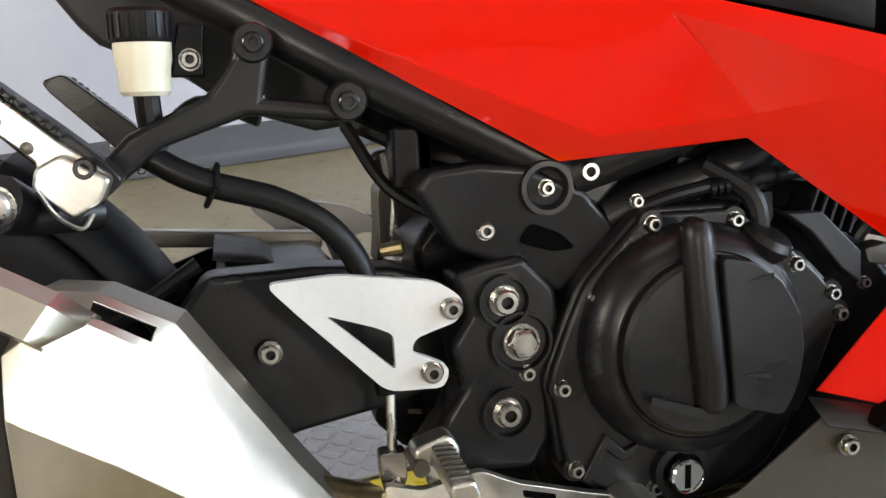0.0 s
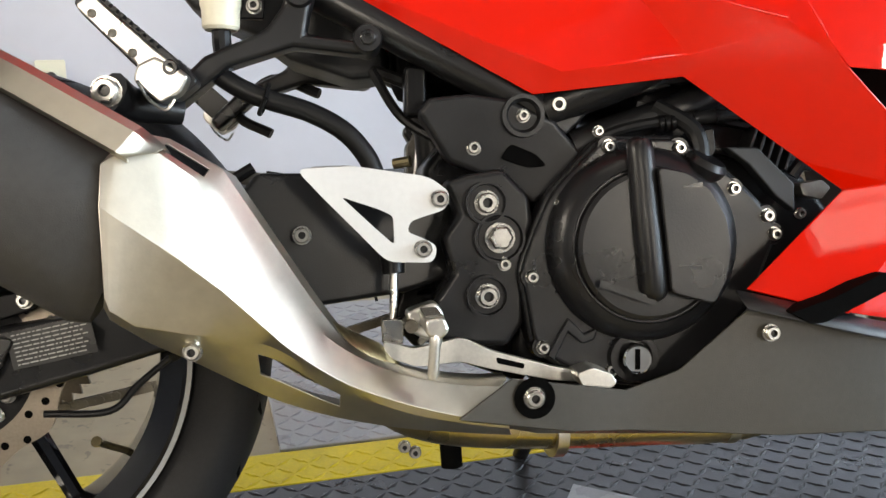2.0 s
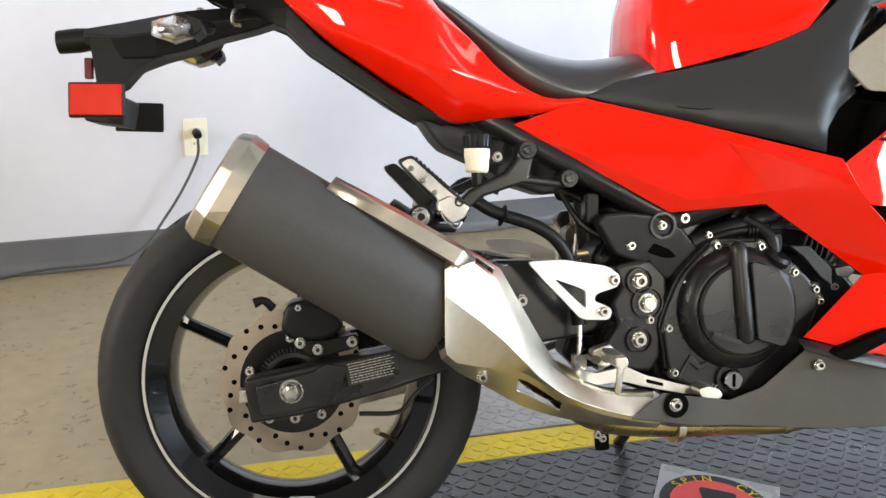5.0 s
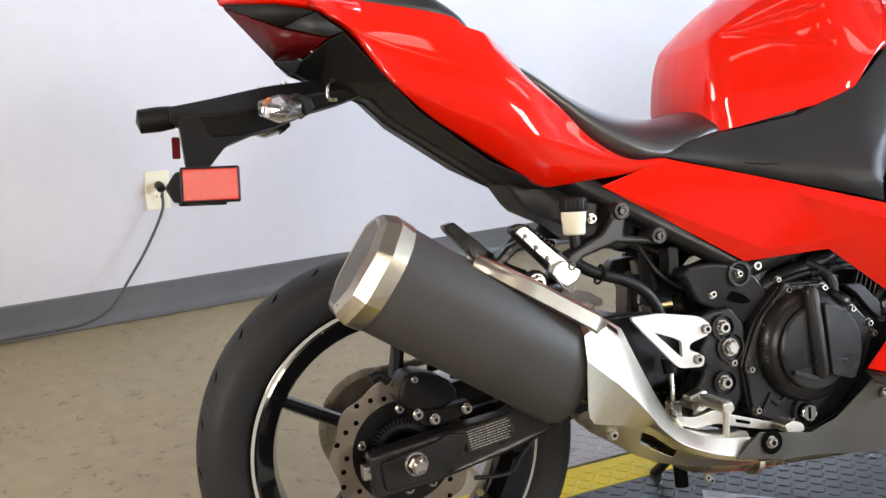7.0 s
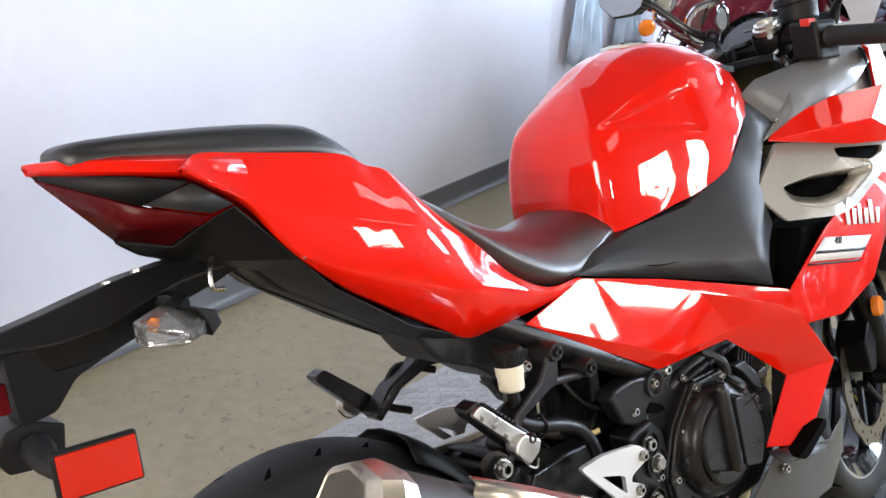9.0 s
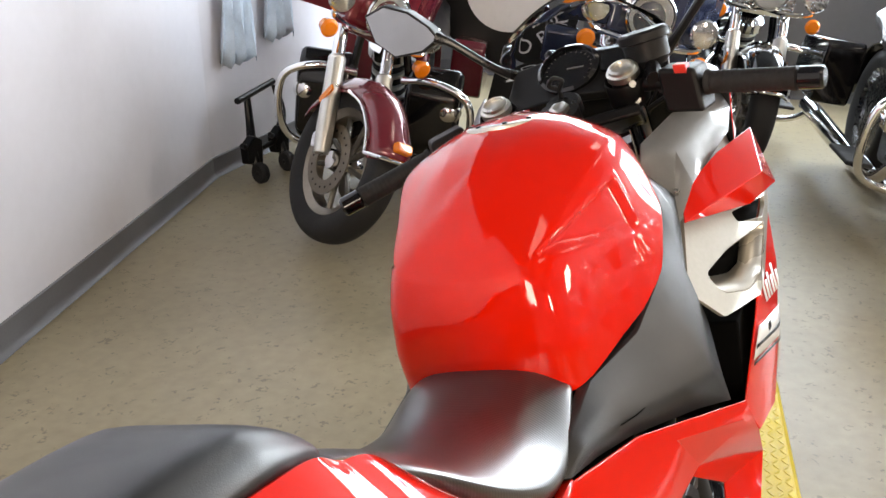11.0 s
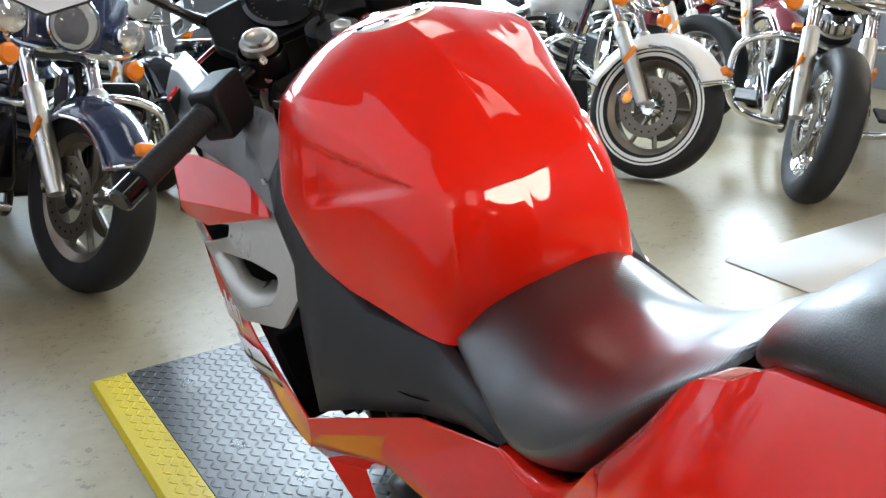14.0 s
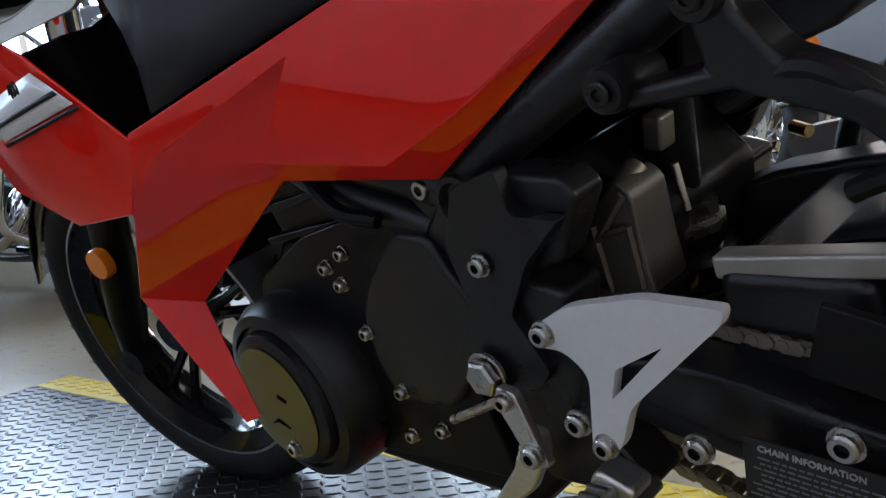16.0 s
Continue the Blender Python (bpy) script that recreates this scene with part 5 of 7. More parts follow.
part("side_fairing_rear", left_leg, "red", bike, "glossy red side fairing behind the engine opening", solid=0.003, smooth=38, bevel=0.003, seg=3)


def low_panel():
    return shell([(0.863, -0.220, 0.359), (0.944, -0.236, 0.487), (1.00, -0.175, 0.48), (1.00, -0.165, 0.40), (0.94, -0.185, 0.345)], [(0, 1, 2, 3, 4)])


part("side_fairing_lower", low_panel(), "red", bike, "glossy red lower fairing", solid=0.003, smooth=15, bevel=0.002)


FACETS = [(0, 1, 9), (0, 9, 8), (1, 2, 9), (2, 3, 9), (3, 10, 9), (3, 4, 10), (4, 5, 10), (5, 6, 10), (6, 7, 10), (7, 8, 9), (7, 9, 10)]
FRONT = [v.co.copy() for v in front_panel().verts]


def flank(x, z):
    """The front side fairing's surface at (x, z)."""
    for f in FACETS:
        p, q, r = [FRONT[i] for i in f]
        det = (q.z - r.z) * (p.x - r.x) + (r.x - q.x) * (p.z - r.z)
        a = ((q.z - r.z) * (x - r.x) + (r.x - q.x) * (z - r.z)) / det
        b = ((r.z - p.z) * (x - r.x) + (p.x - r.x) * (z - r.z)) / det
        if a > -0.02 and b > -0.02 and a + b < 1.02:
            return a * p.y + b * q.y + (1 - a - b) * r.y
    return -0.272


def decal(name, quad, mat, lift, label=""):
    """A thin film on the front side fairing, following its folds."""
    a, b, c, d = [Vector((*q, 0)) for q in quad]
    for s in (-1, 1):
        rows = []
        for i in range(9):
            u = i / 8
            lo, hi = a.lerp(b, u), d.lerp(c, u)
            pts = [lo.lerp(hi, v) for v in (0, 0.5, 1)]
            rows.append([V(p.x, -s * (flank(p.x, p.y) - lift), p.y) for p in pts])
        part(name, sheet(rows), mat, bike, label, solid=0.0004)


decal("side_stripe", [(0.850, 0.682), (0.984, 0.662), (1.027, 0.692), (0.894, 0.714)], "white_sticker", 0.0030, "white striped decal")
decal("side_stripe", [(0.864, 0.692), (0.999, 0.672), (1.004, 0.676), (0.869, 0.696)], "black_sticker", 0.0045, "thin black stripe")
decal("side_stripe", [(0.842, 0.677), (0.977, 0.657), (0.980, 0.660), (0.846, 0.680)], "black_sticker", 0.0045, "thin black stripe")
for i in range(6):
    x0, hh = 0.962 + i * 0.018, (0.046, 0.026, 0.034, 0.026, 0.040, 0.026)[i]
    zb = 0.722 - i * 0.0026
    decal("model_badge", [(x0, zb), (x0 + 0.011, zb - 0.002), (x0 + 0.019, zb + hh - 0.002), (x0 + 0.008, zb + hh)], "white_sticker", 0.003, "white script badge shape")
for s in (-1, 1):
    wheel_text("model_number", "400", 0.017, pose(0.915, s * 0.2815, 0.704, 90, 0, 0 if s < 0 else 180) @ pose(0, 0, 0, 0, 0, -8 * s * -1), "black_sticker", bike)


def belly():
    v = [(0.490, -0.236, 0.271), (0.540, -0.228, 0.306), (0.652, -0.206, 0.288), (0.705, -0.202, 0.305), (0.776, -0.216, 0.372), (0.95, -0.215, 0.335), (1.05, -0.19, 0.34),
         (0.66, -0.204, 0.249), (0.80, -0.216, 0.243), (0.95, -0.210, 0.243), (1.06, -0.18, 0.27), (0.575, -0.17, 0.240), (0.80, -0.15, 0.228), (0.98, -0.14, 0.228), (1.06, -0.10, 0.25), (0.60, -0.218, 0.253)]
    return shell(v, [(0, 1, 15), (1, 2, 7, 15), (2, 3, 7), (3, 8, 7), (3, 4, 8), (4, 5, 9, 8), (5, 6, 10, 9), (0, 15, 11), (15, 7, 11), (7, 8, 12, 11), (8, 9, 13, 12), (9, 10, 14, 13)])


part("pan_ledge", sheet([[V(0.757, -0.211, 0.3815), V(0.757, -0.237, 0.3670)], [V(0.820, -0.213, 0.3675), V(0.818, -0.239, 0.3530)], [V(0.891, -0.213, 0.3515), V(0.881, -0.237, 0.3390)], [V(0.96, -0.190, 0.338), V(0.95, -0.212, 0.326)]]), "panel", bike, "narrow sloping ledge on top of the belly pan", solid=0.002, smooth=40)
part("belly_pan", belly(), "belly", bike, "black plastic belly pan", solid=0.003, smooth=38, bevel=0.002)
for s in (-1, 1):
    bolt(bike, (0.786, s * 0.222, 0.342), 0.0085, 0.006, s > 0)
    bolt(bike, (0.560, s * (0.229 if s < 0 else 0.188), 0.288), 0.010, 0.006, s > 0)
    part("bolt_recess", lathe([(0.011, 0), (0.018, 0.0), (0.019, 0.003), (0.011, 0.003)], (0.560, s * (0.227 if s < 0 else 0.186), 0.288), (0, s, 0), 20), "hole", bike)
part("wing_vent", prism(round_poly([(0.795, 0.363), (0.837, 0.377), (0.884, 0.399), (0.893, 0.397), (0.894, 0.385), (0.829, 0.354), (0.815, 0.352)], 0.003), -0.243, -0.215), "hole", bike, "black wedge-shaped fairing vent", bevel=0.004, seg=2)

# ---- frame ----
def tube_pair(name, pts, r, mat="frame", label="", **k):
    for s in (-1, 1):
        part(name, tube([(x, y * s, z) for x, y, z in pts], r, 14), mat, bike, label, smooth=60, **k)


tube_pair("subframe_rail", [(0.590, -0.128, 0.556), (0.43, -0.120, 0.638), (0.35, -0.108, 0.682), (0.26, -0.085, 0.735), (0.10, -0.06, 0.835), (-0.05, -0.05, 0.90)], 0.019, label="satin black steel subframe rail")
tube_pair("frame_rail", [(0.590, -0.128, 0.556), (0.72, -0.15, 0.62), (0.88, -0.12, 0.80), (1.02, -0.05, 0.94)], 0.020, label="satin black trellis frame rail")
tube_pair("frame_rail", [(0.62, -0.125, 0.52), (0.80, -0.13, 0.60), (1.0, -0.05, 0.82)], 0.016)
gus = [(0.462, 0.552), (0.472, 0.566), (0.512, 0.570), (0.548, 0.566), (0.598, 0.545), (0.628, 0.512), (0.60, 0.478), (0.578, 0.462), (0.552, 0.480), (0.492, 0.504)]
for s in (-1, 1):
    g = part("frame_gusset", prism(gus, s * 0.112, lambda x, z: s * (0.140 + max(0, z - 0.50) * 0.12)), "cover", bike, "satin black frame gusset plate", bevel=0.006, seg=3)
    # A near-black block painted as the shade of an opening in the plate.
    part("gusset_window", prism(round_poly([(0.543, 0.507), (0.572, 0.498), (0.590, 0.500), (0.578, 0.512), (0.553, 0.522)], 0.005), s * 0.136, s * 0.1445), "hole", g)
    if s < 0:
        bolt(g, (0.517, s * 0.143, 0.518), 0.0078, 0.005)
    part("frame_boss", lathe([(0.013, -0.004), (0.017, 0.004), (0.021, 0.004), (0.022, -0.004), (0.022, -0.03), (0.013, -0.03), (0.013, -0.004)], (0.565, s * 0.147, 0.549), (0, s, 0), 30), "frame", g)
    part("boss_bore", lathe([(0, 0), (0.0135, 0)], (0.565, s * 0.144, 0.549), (0, s, 0), 24), "hole", g)
    if s < 0:
        bolt(g, (0.565, s * 0.147, 0.549), 0.007, 0.006)
    bolt(g, (0.600, s * 0.144, 0.560), 0.010, 0.008, s > 0)
    part("front_strut", prism([(0.585, 0.545), (0.612, 0.572), (0.70, 0.592), (0.72, 0.580), (0.64, 0.560), (0.61, 0.53)], s * 0.118, s * 0.14), "frame", g, bevel=0.004)
piv = [(0.487, 0.485), (0.510, 0.492), (0.545, 0.498), (0.572, 0.47), (0.575, 0.445), (0.566, 0.42), (0.566, 0.345), (0.55, 0.322), (0.50, 0.325), (0.455, 0.338), (0.478, 0.37), (0.495, 0.395), (0.485, 0.43), (0.500, 0.452)]
for s in (-1, 1):
    g = part("pivot_plate", prism(piv, s * 0.105, s * 0.150), "cover", bike, "satin black swingarm pivot plate", bevel=0.007, seg=3)
    if s > 0:
        continue
    for p in ((0.528, 0.464), (0.529, 0.373)):
        part("recess", lathe([(0.012, 0.0), (0.0175, 0.0), (0.0185, 0.006), (0.021, 0.006), (0.021, -0.004)], (p[0], s * 0.151, p[1]), (0, s, 0), 26), "cover", g)
        bolt(g, (p[0], s * 0.153, p[1]), 0.0125, 0.009, s > 0)
    part("recess", lathe([(0.015, 0.0), (0.021, 0.0), (0.0225, 0.005), (0.025, 0.005), (0.025, -0.004)], (0.541, s * 0.151, 0.430), (0, s, 0), 26), "cover", g)
    hexbolt(g, (0.541, s * 0.152, 0.430), 0.0135, 0.012, s > 0, "pivot_nut")
    bolt(g, (0.546, s * 0.152, 0.404), 0.007, 0.006, s > 0)

# heel guards
heel = round_poly([(0.346, 0.496), (0.398, 0.499), (0.470, 0.489), (0.490, 0.474), (0.486, 0.458), (0.466, 0.452), (0.452, 0.447), (0.449, 0.437), (0.462, 0.432), (0.478, 0.424), (0.474, 0.408), (0.430, 0.409), (0.40, 0.440), (0.372, 0.468)], 0.010, 4)
hw = round_poly([(0.388, 0.470), (0.424, 0.458), (0.436, 0.452), (0.437, 0.425), (0.42, 0.440)], 0.004, 3)
g = part("heel_guard", prism(heel, -0.178, -0.170, hole=hw), "silver", bike, "silver painted heel guard with a cut-out", bevel=0.0025)
bolt(g, (0.480, -0.179, 0.468), 0.009, 0.006)
bolt(g, (0.464, -0.179, 0.421), 0.009, 0.006)
heel_l = round_poly([(0.345, 0.511), (0.397, 0.513), (0.452, 0.502), (0.483, 0.484), (0.480, 0.471), (0.461, 0.472), (0.445, 0.457), (0.458, 0.399), (0.449, 0.395), (0.433, 0.408), (0.420, 0.438), (0.348, 0.502)], 0.009, 4)
hl = round_poly([(0.387, 0.484), (0.424, 0.464), (0.432, 0.442)], 0.003, 3)
g = part("heel_guard", prism(heel_l, 0.184, 0.193, hole=hl), "silver", bike, "silver painted heel guard with a cut-out", bevel=0.003)
bolt(g, (0.473, 0.194, 0.482), 0.009, 0.006, True)
bolt(g, (0.445, 0.194, 0.407), 0.009, 0.006, True)

# pillion peg hangers
arm = [(0.337, 0.668), (0.335, 0.652), (0.318, 0.628), (0.262, 0.602), (0.226, 0.566), (0.236, 0.552), (0.262, 0.574), (0.284, 0.592), (0.344, 0.612), (0.402, 0.606), (0.418, 0.606), (0.416, 0.617), (0.356, 0.624), (0.360, 0.647), (0.366, 0.668)]
for s in (-1, 1):
    g = part("peg_hanger", prism(arm, s * 0.120, lambda x, z: s * (0.152 + max(0, 0.32 - x) * 0.10)), "frame", bike, "satin black pillion peg hanger", bevel=0.006, seg=3)
    for p in ((0.350, 0.662), (0.414, 0.620)):
        part("boss", lathe([(0, 0), (0.0125, 0), (0.014, -0.005), (0.014, -0.045), (0, -0.045)], (p[0], s * 0.160, p[1]), (0, s, 0), 20), "frame", g)
        bolt(g, (p[0], s * 0.161, p[1]), 0.009, 0.004, s > 0, False, "black_bolt")
    ya = s * 0.175
    peg = part("pillion_peg", prism(round_poly([(0.153, 0.645), (0.174, 0.652), (0.226, 0.609), (0.250, 0.588), (0.262, 0.574), (0.240, 0.556), (0.214, 0.580), (0.160, 0.634)], 0.006), s * 0.160, s * 0.186), "frame", g, "folding pillion peg with a serrated aluminium pad", bevel=0.004)
    pad = part("peg_pad", prism(round_poly([(0.157, 0.639), (0.167, 0.646), (0.175, 0.646), (0.224, 0.602), (0.256, 0.577), (0.249, 0.562), (0.231, 0.552), (0.208, 0.574), (0.211, 0.588), (0.183, 0.613)], 0.005), s * 0.184, s * 0.193), "alloy", peg, "cast aluminium pad", bevel=0.003, seg=3)
    part("peg_block", prism(round_poly([(0.211, 0.586), (0.227, 0.594), (0.256, 0.577), (0.249, 0.562), (0.231, 0.552), (0.208, 0.573)], 0.004), s * 0.190, s * 0.205), "alloy", peg, "cast aluminium hinge block", bevel=0.003, seg=3)
    for k in range(3):
        t = k / 2
        part("peg_dimple", lathe([(0, 0.0008), (0.003, 0.0006), (0.0042, 0)], (0.172 + 0.034 * t, s * 0.1932, 0.632 - 0.034 * t), (0, s, 0), 12), "cast", peg)
    for k in range(9):
        t = k / 8
        part("peg_tooth", box((0.180 + 0.046 * t, s * 0.189, 0.646 - 0.040 * t), (0.005, 0.010, 0.004), Euler((0, radians(42), 0)).to_matrix()), "cover", peg, bevel=0.001)
    part("peg_spring", tube([(0.212, s * 0.206, 0.572), (0.222, s * 0.208, 0.556), (0.236, s * 0.208, 0.547), (0.244, s * 0.206, 0.556)], 0.0016, 6), "zinc", peg)
    bolt(g, (0.240, s * 0.198, 0.584), 0.009, 0.008, s > 0, False, "black_bolt")
bolt(bike, (0.185, -0.203, 0.563), 0.014, 0.008)
part("muffler_mount", tube([(0.24, -0.15, 0.55), (0.20, -0.17, 0.555), (0.185, -0.19, 0.563)], [0.012, 0.016, 0.02], 12), "frame", bike)

# rear brake reservoir, hose, pedal and right peg
res = part("brake_reservoir", lathe([(0, 0), (0.015, 0.0), (0.0175, 0.003), (0.0180, 0.018), (0.0195, 0.024), (0.0195, 0.036), (0, 0.036)], (0.276, -0.140, 0.628), (0, 0, 1), 28), "pot", bike, "translucent brake fluid reservoir with a black cap")
part("cap", lathe([(0.0205, 0.0), (0.0215, 0.002), (0.0215, 0.020), (0.019, 0.023), (0, 0.023)], (0.276, -0.140, 0.664), (0, 0, 1), 28), "plastic", res, "ribbed black screw cap")
for k in range(20):
    a = 2 * math.pi * k / 20
    part("cap_rib", box((0.276 + math.cos(a) * 0.0216, -0.140 + math.sin(a) * 0.0216, 0.675), (0.0016, 0.0026, 0.016), Euler((0, 0, a)).to_matrix()), "plastic", res)
part("neck", tube([(0.276, -0.14, 0.63), (0.277, -0.14, 0.612), (0.28, -0.138, 0.59)], [0.009, 0.009, 0.008], 10), "hose", res)
bolt(bike, (0.307, -0.140, 0.652), 0.008, 0.006)
part("reservoir_bracket", prism([(0.292, 0.640), (0.316, 0.640), (0.318, 0.675), (0.30, 0.678)], -0.138, -0.130), "dark", bike, bevel=0.002)
part("reservoir_hose", tube([(0.271, -0.136, 0.588), (0.295, -0.14, 0.573), (0.320, -0.142, 0.563), (0.357, -0.142, 0.552), (0.389, -0.142, 0.535), (0.410, -0.141, 0.513), (0.421, -0.14, 0.490), (0.428, -0.14, 0.46)], 0.0098, 14), "hose", bike, "thick black rubber hose")
part("hose_clip", tube([(0.318, -0.156, 0.563), (0.311, -0.146, 0.550), (0.313, -0.130, 0.555), (0.320, -0.138, 0.578), (0.318, -0.156, 0.563)], 0.0022, 8), "hose", bike)
mc = part("rear_master_cylinder", tube([(0.436, -0.135, 0.42), (0.438, -0.138, 0.395)], [0.013, 0.011], 14), "dark", bike)
part("push_rod", cyl((0.438, -0.140, 0.395), (0.437, -0.146, 0.345), 0.004), "zinc", mc)
part("clevis", prism(round_poly([(0.425, 0.352), (0.447, 0.352), (0.446, 0.328), (0.440, 0.318), (0.430, 0.318), (0.426, 0.328)], 0.004), -0.156, -0.138), "zinc", mc, bevel=0.002)
bolt(mc, (0.436, -0.157, 0.326), 0.0065, 0.005)
ped = part("brake_pedal", prism(round_poly([(0.425, 0.334), (0.455, 0.326), (0.484, 0.332), (0.501, 0.336), (0.531, 0.322), (0.590, 0.306), (0.630, 0.298), (0.630, 0.289), (0.590, 0.292), (0.531, 0.304), (0.500, 0.312), (0.458, 0.308), (0.428, 0.318)], 0.006), -0.172, -0.163), "alloy", bike, "cast aluminium brake pedal", bevel=0.004, seg=3)
part("pedal_tip", prism(round_poly([(0.606, 0.303), (0.622, 0.309), (0.640, 0.303), (0.646, 0.294), (0.640, 0.288), (0.612, 0.290)], 0.004), -0.200, -0.162), "alloy", ped, bevel=0.004)
part("pedal_slot", prism(round_poly([(0.534, 0.316), (0.562, 0.309), (0.561, 0.304), (0.535, 0.310)], 0.002), -0.1726, -0.1715), "hole", ped)
for s in (-1, 1):
    peg = part("rider_peg", prism(round_poly([(0.446, 0.362), (0.475, 0.372), (0.484, 0.360), (0.482, 0.342), (0.468, 0.334), (0.452, 0.342)], 0.006), s * 0.155, s * 0.180), "alloy", bike, "aluminium rider foot peg", bevel=0.004)
    part("peg_bar", prism(round_poly([(0.459, 0.364), (0.476, 0.366), (0.481, 0.354), (0.472, 0.345), (0.460, 0.350)], 0.004), s * 0.180, s * 0.252), "alloy", peg, bevel=0.003)
    for k in range(7):
        part("peg_rib", box((0.468, s * (0.188 + 0.009 * k), 0.3655), (0.016, 0.004, 0.003)), "cast", peg, bevel=0.001)
    part("peg_feeler", lathe([(0.0, -0.004), (0.0055, -0.003), (0.0062, 0.0), (0.005, 0.010), (0.005, 0.034), (0.0038, 0.038), (0, 0.038)], (0.469, s * 0.246, 0.349), (-0.08, 0, -1), 14), "alloy", peg)
    part("pivot_pin", cyl((0.452, s * 0.150, 0.349), (0.452, s * 0.186, 0.349), 0.0065, None, 14), "cast", peg)
    part("peg_spring", tube([(0.462, s * 0.165, 0.331), (0.470, s * 0.176, 0.343), (0.462, s * 0.182, 0.353)], 0.004, 8), "zinc", peg)

# ---- engine ----
eng = part("engine", prism([(0.56, 0.30), (0.60, 0.262), (0.86, 0.262), (0.93, 0.32), (0.93, 0.42), (0.86, 0.50), (0.70, 0.52), (0.60, 0.50), (0.555, 0.42)], -0.125, 0.125), "dark", bike, "satin black parallel-twin engine", bevel=0.012)
part("cylinder_block", prism([(0.66, 0.50), (0.86, 0.47), (0.93, 0.66), (0.74, 0.70)], -0.115, 0.115), "dark", eng, bevel=0.01)
part("cylinder_head", prism([(0.735, 0.685), (0.935, 0.645), (0.955, 0.70), (0.90, 0.77), (0.78, 0.78)], -0.12, 0.12), "dark", eng, bevel=0.014)
for i in range(6):
    t = i / 5
    part("fin", prism([(0.672 + 0.06 * t, 0.53 + 0.15 * t), (0.872 + 0.05 * t, 0.495 + 0.145 * t), (0.874 + 0.05 * t, 0.502 + 0.145 * t), (0.674 + 0.06 * t, 0.537 + 0.15 * t)], -0.128, 0.128), "dark", eng, bevel=0.0015)
part("radiator", box((1.00, 0, 0.62), (0.035, 0.30, 0.34), Euler((0, radians(-12), 0)).to_matrix()), "dark", bike, "black radiator behind the front wheel", bevel=0.004)
# The near-black colour puts the gap's shade onto the airbox.
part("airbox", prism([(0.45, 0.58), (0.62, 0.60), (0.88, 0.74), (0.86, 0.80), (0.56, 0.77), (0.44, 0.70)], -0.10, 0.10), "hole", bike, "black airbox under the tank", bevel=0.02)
part("gearbox_rear", prism([(0.50, 0.30), (0.58, 0.27), (0.62, 0.52), (0.52, 0.56), (0.47, 0.50)], -0.09, 0.09), "dark", eng, bevel=0.01)

# right-hand clutch side
case = [(0.556, 0.398), (0.562, 0.372), (0.570, 0.322), (0.60, 0.300), (0.640, 0.285), (0.700, 0.278), (0.755, 0.300), (0.800, 0.370), (0.826, 0.440), (0.800, 0.470), (0.765, 0.500), (0.720, 0.530), (0.640, 0.530), (0.588, 0.476), (0.572, 0.440)]
cs = part("clutch_case", prism(round_poly(case, 0.012, 3), -0.156, -0.12), "cover", eng, "satin black clutch case", bevel=0.004)
part("case_rim", prism(round_poly([(x * 0.965 + 0.672 * 0.035, z * 0.965 + 0.42 * 0.035) for x, z in case], 0.012, 3), -0.163, -0.15), "cover", cs, bevel=0.004)
CC = (0.680, 0.0, 0.423)
part("clutch_cover", lathe([(0.097, -0.150), (0.095, -0.168), (0.090, -0.179), (0.082, -0.186), (0.0755, -0.189), (0.0742, -0.1868), (0.0726, -0.1868), (0.0710, -0.1925), (0.067, -0.195), (0, -0.196)], CC, (0, 1, 0), 64), "cover", cs, "round satin black clutch cover", smooth=30)
part("cover_bar", tube([(0.667, -0.190, 0.514), (0.668, -0.194, 0.510), (0.674, -0.197, 0.445), (0.681, -0.197, 0.386), (0.682, -0.194, 0.381)], [0.011, 0.0128, 0.0135, 0.0135, 0.012], 18), "cover", cs, "raised rounded post across the cover", smooth=50)
part("cover_plateau", prism(round_poly([(0.680, 0.497), (0.708, 0.492), (0.731, 0.476), (0.747, 0.450), (0.752, 0.420), (0.748, 0.392), (0.736, 0.368), (0.694, 0.379)], 0.006), -0.2112, -0.185), "cover", cs, "flat plateau on the cover", bevel=0.004, seg=3)
part("maker_mark", prism([(0.628, 0.392), (0.682, 0.374), (0.680, 0.367), (0.627, 0.385)], -0.2034, -0.202), "frame", cs)
for z, dz in ((0.478, 0.005), (0.405, -0.005)):
    part("cover_mark", prism([(0.700, z), (0.722, z + dz), (0.722, z)], -0.2125, -0.211), "frame", cs)
fil = part("oil_filler", lathe([(0.017, -0.02), (0.017, 0.012), (0.019, 0.012), (0.021, 0.02), (0.017, 0.026), (0, 0.026)], (0.734, -0.165, 0.484), (0.35, -0.4, 0.85), 24), "cover", cs, "black oil filler cap")
for x, z in ((0.571, 0.392), (0.599, 0.462), (0.646, 0.518), (0.717, 0.517), (0.773, 0.477), (0.808, 0.450), (0.816, 0.432), (0.582, 0.323), (0.650, 0.299)):
    part("boss", lathe([(0, 0), (0.0105, 0), (0.0115, 0.004), (0.0115, 0.03), (0, 0.03)], (x, -0.162, z), (0, 1, 0), 16), "cover", cs)
    bolt(cs, (x, -0.163, z), 0.0072, 0.0065)
sg = part("sight_glass", lathe([(0.0115, -0.178), (0.0130, -0.181), (0.0145, -0.179), (0.0150, -0.15)], (0.672, 0, 0.312), (0, 1, 0), 32), "chrome", cs, "round oil sight glass")
part("glass", lathe([(0, -0.1785), (0.0118, -0.1785)], (0.672, 0, 0.312), (0, 1, 0), 24), "inner", sg)
part("level_mark", box((0.672, -0.1788, 0.312), (0.005, 0.0008, 0.02)), "hole", sg)
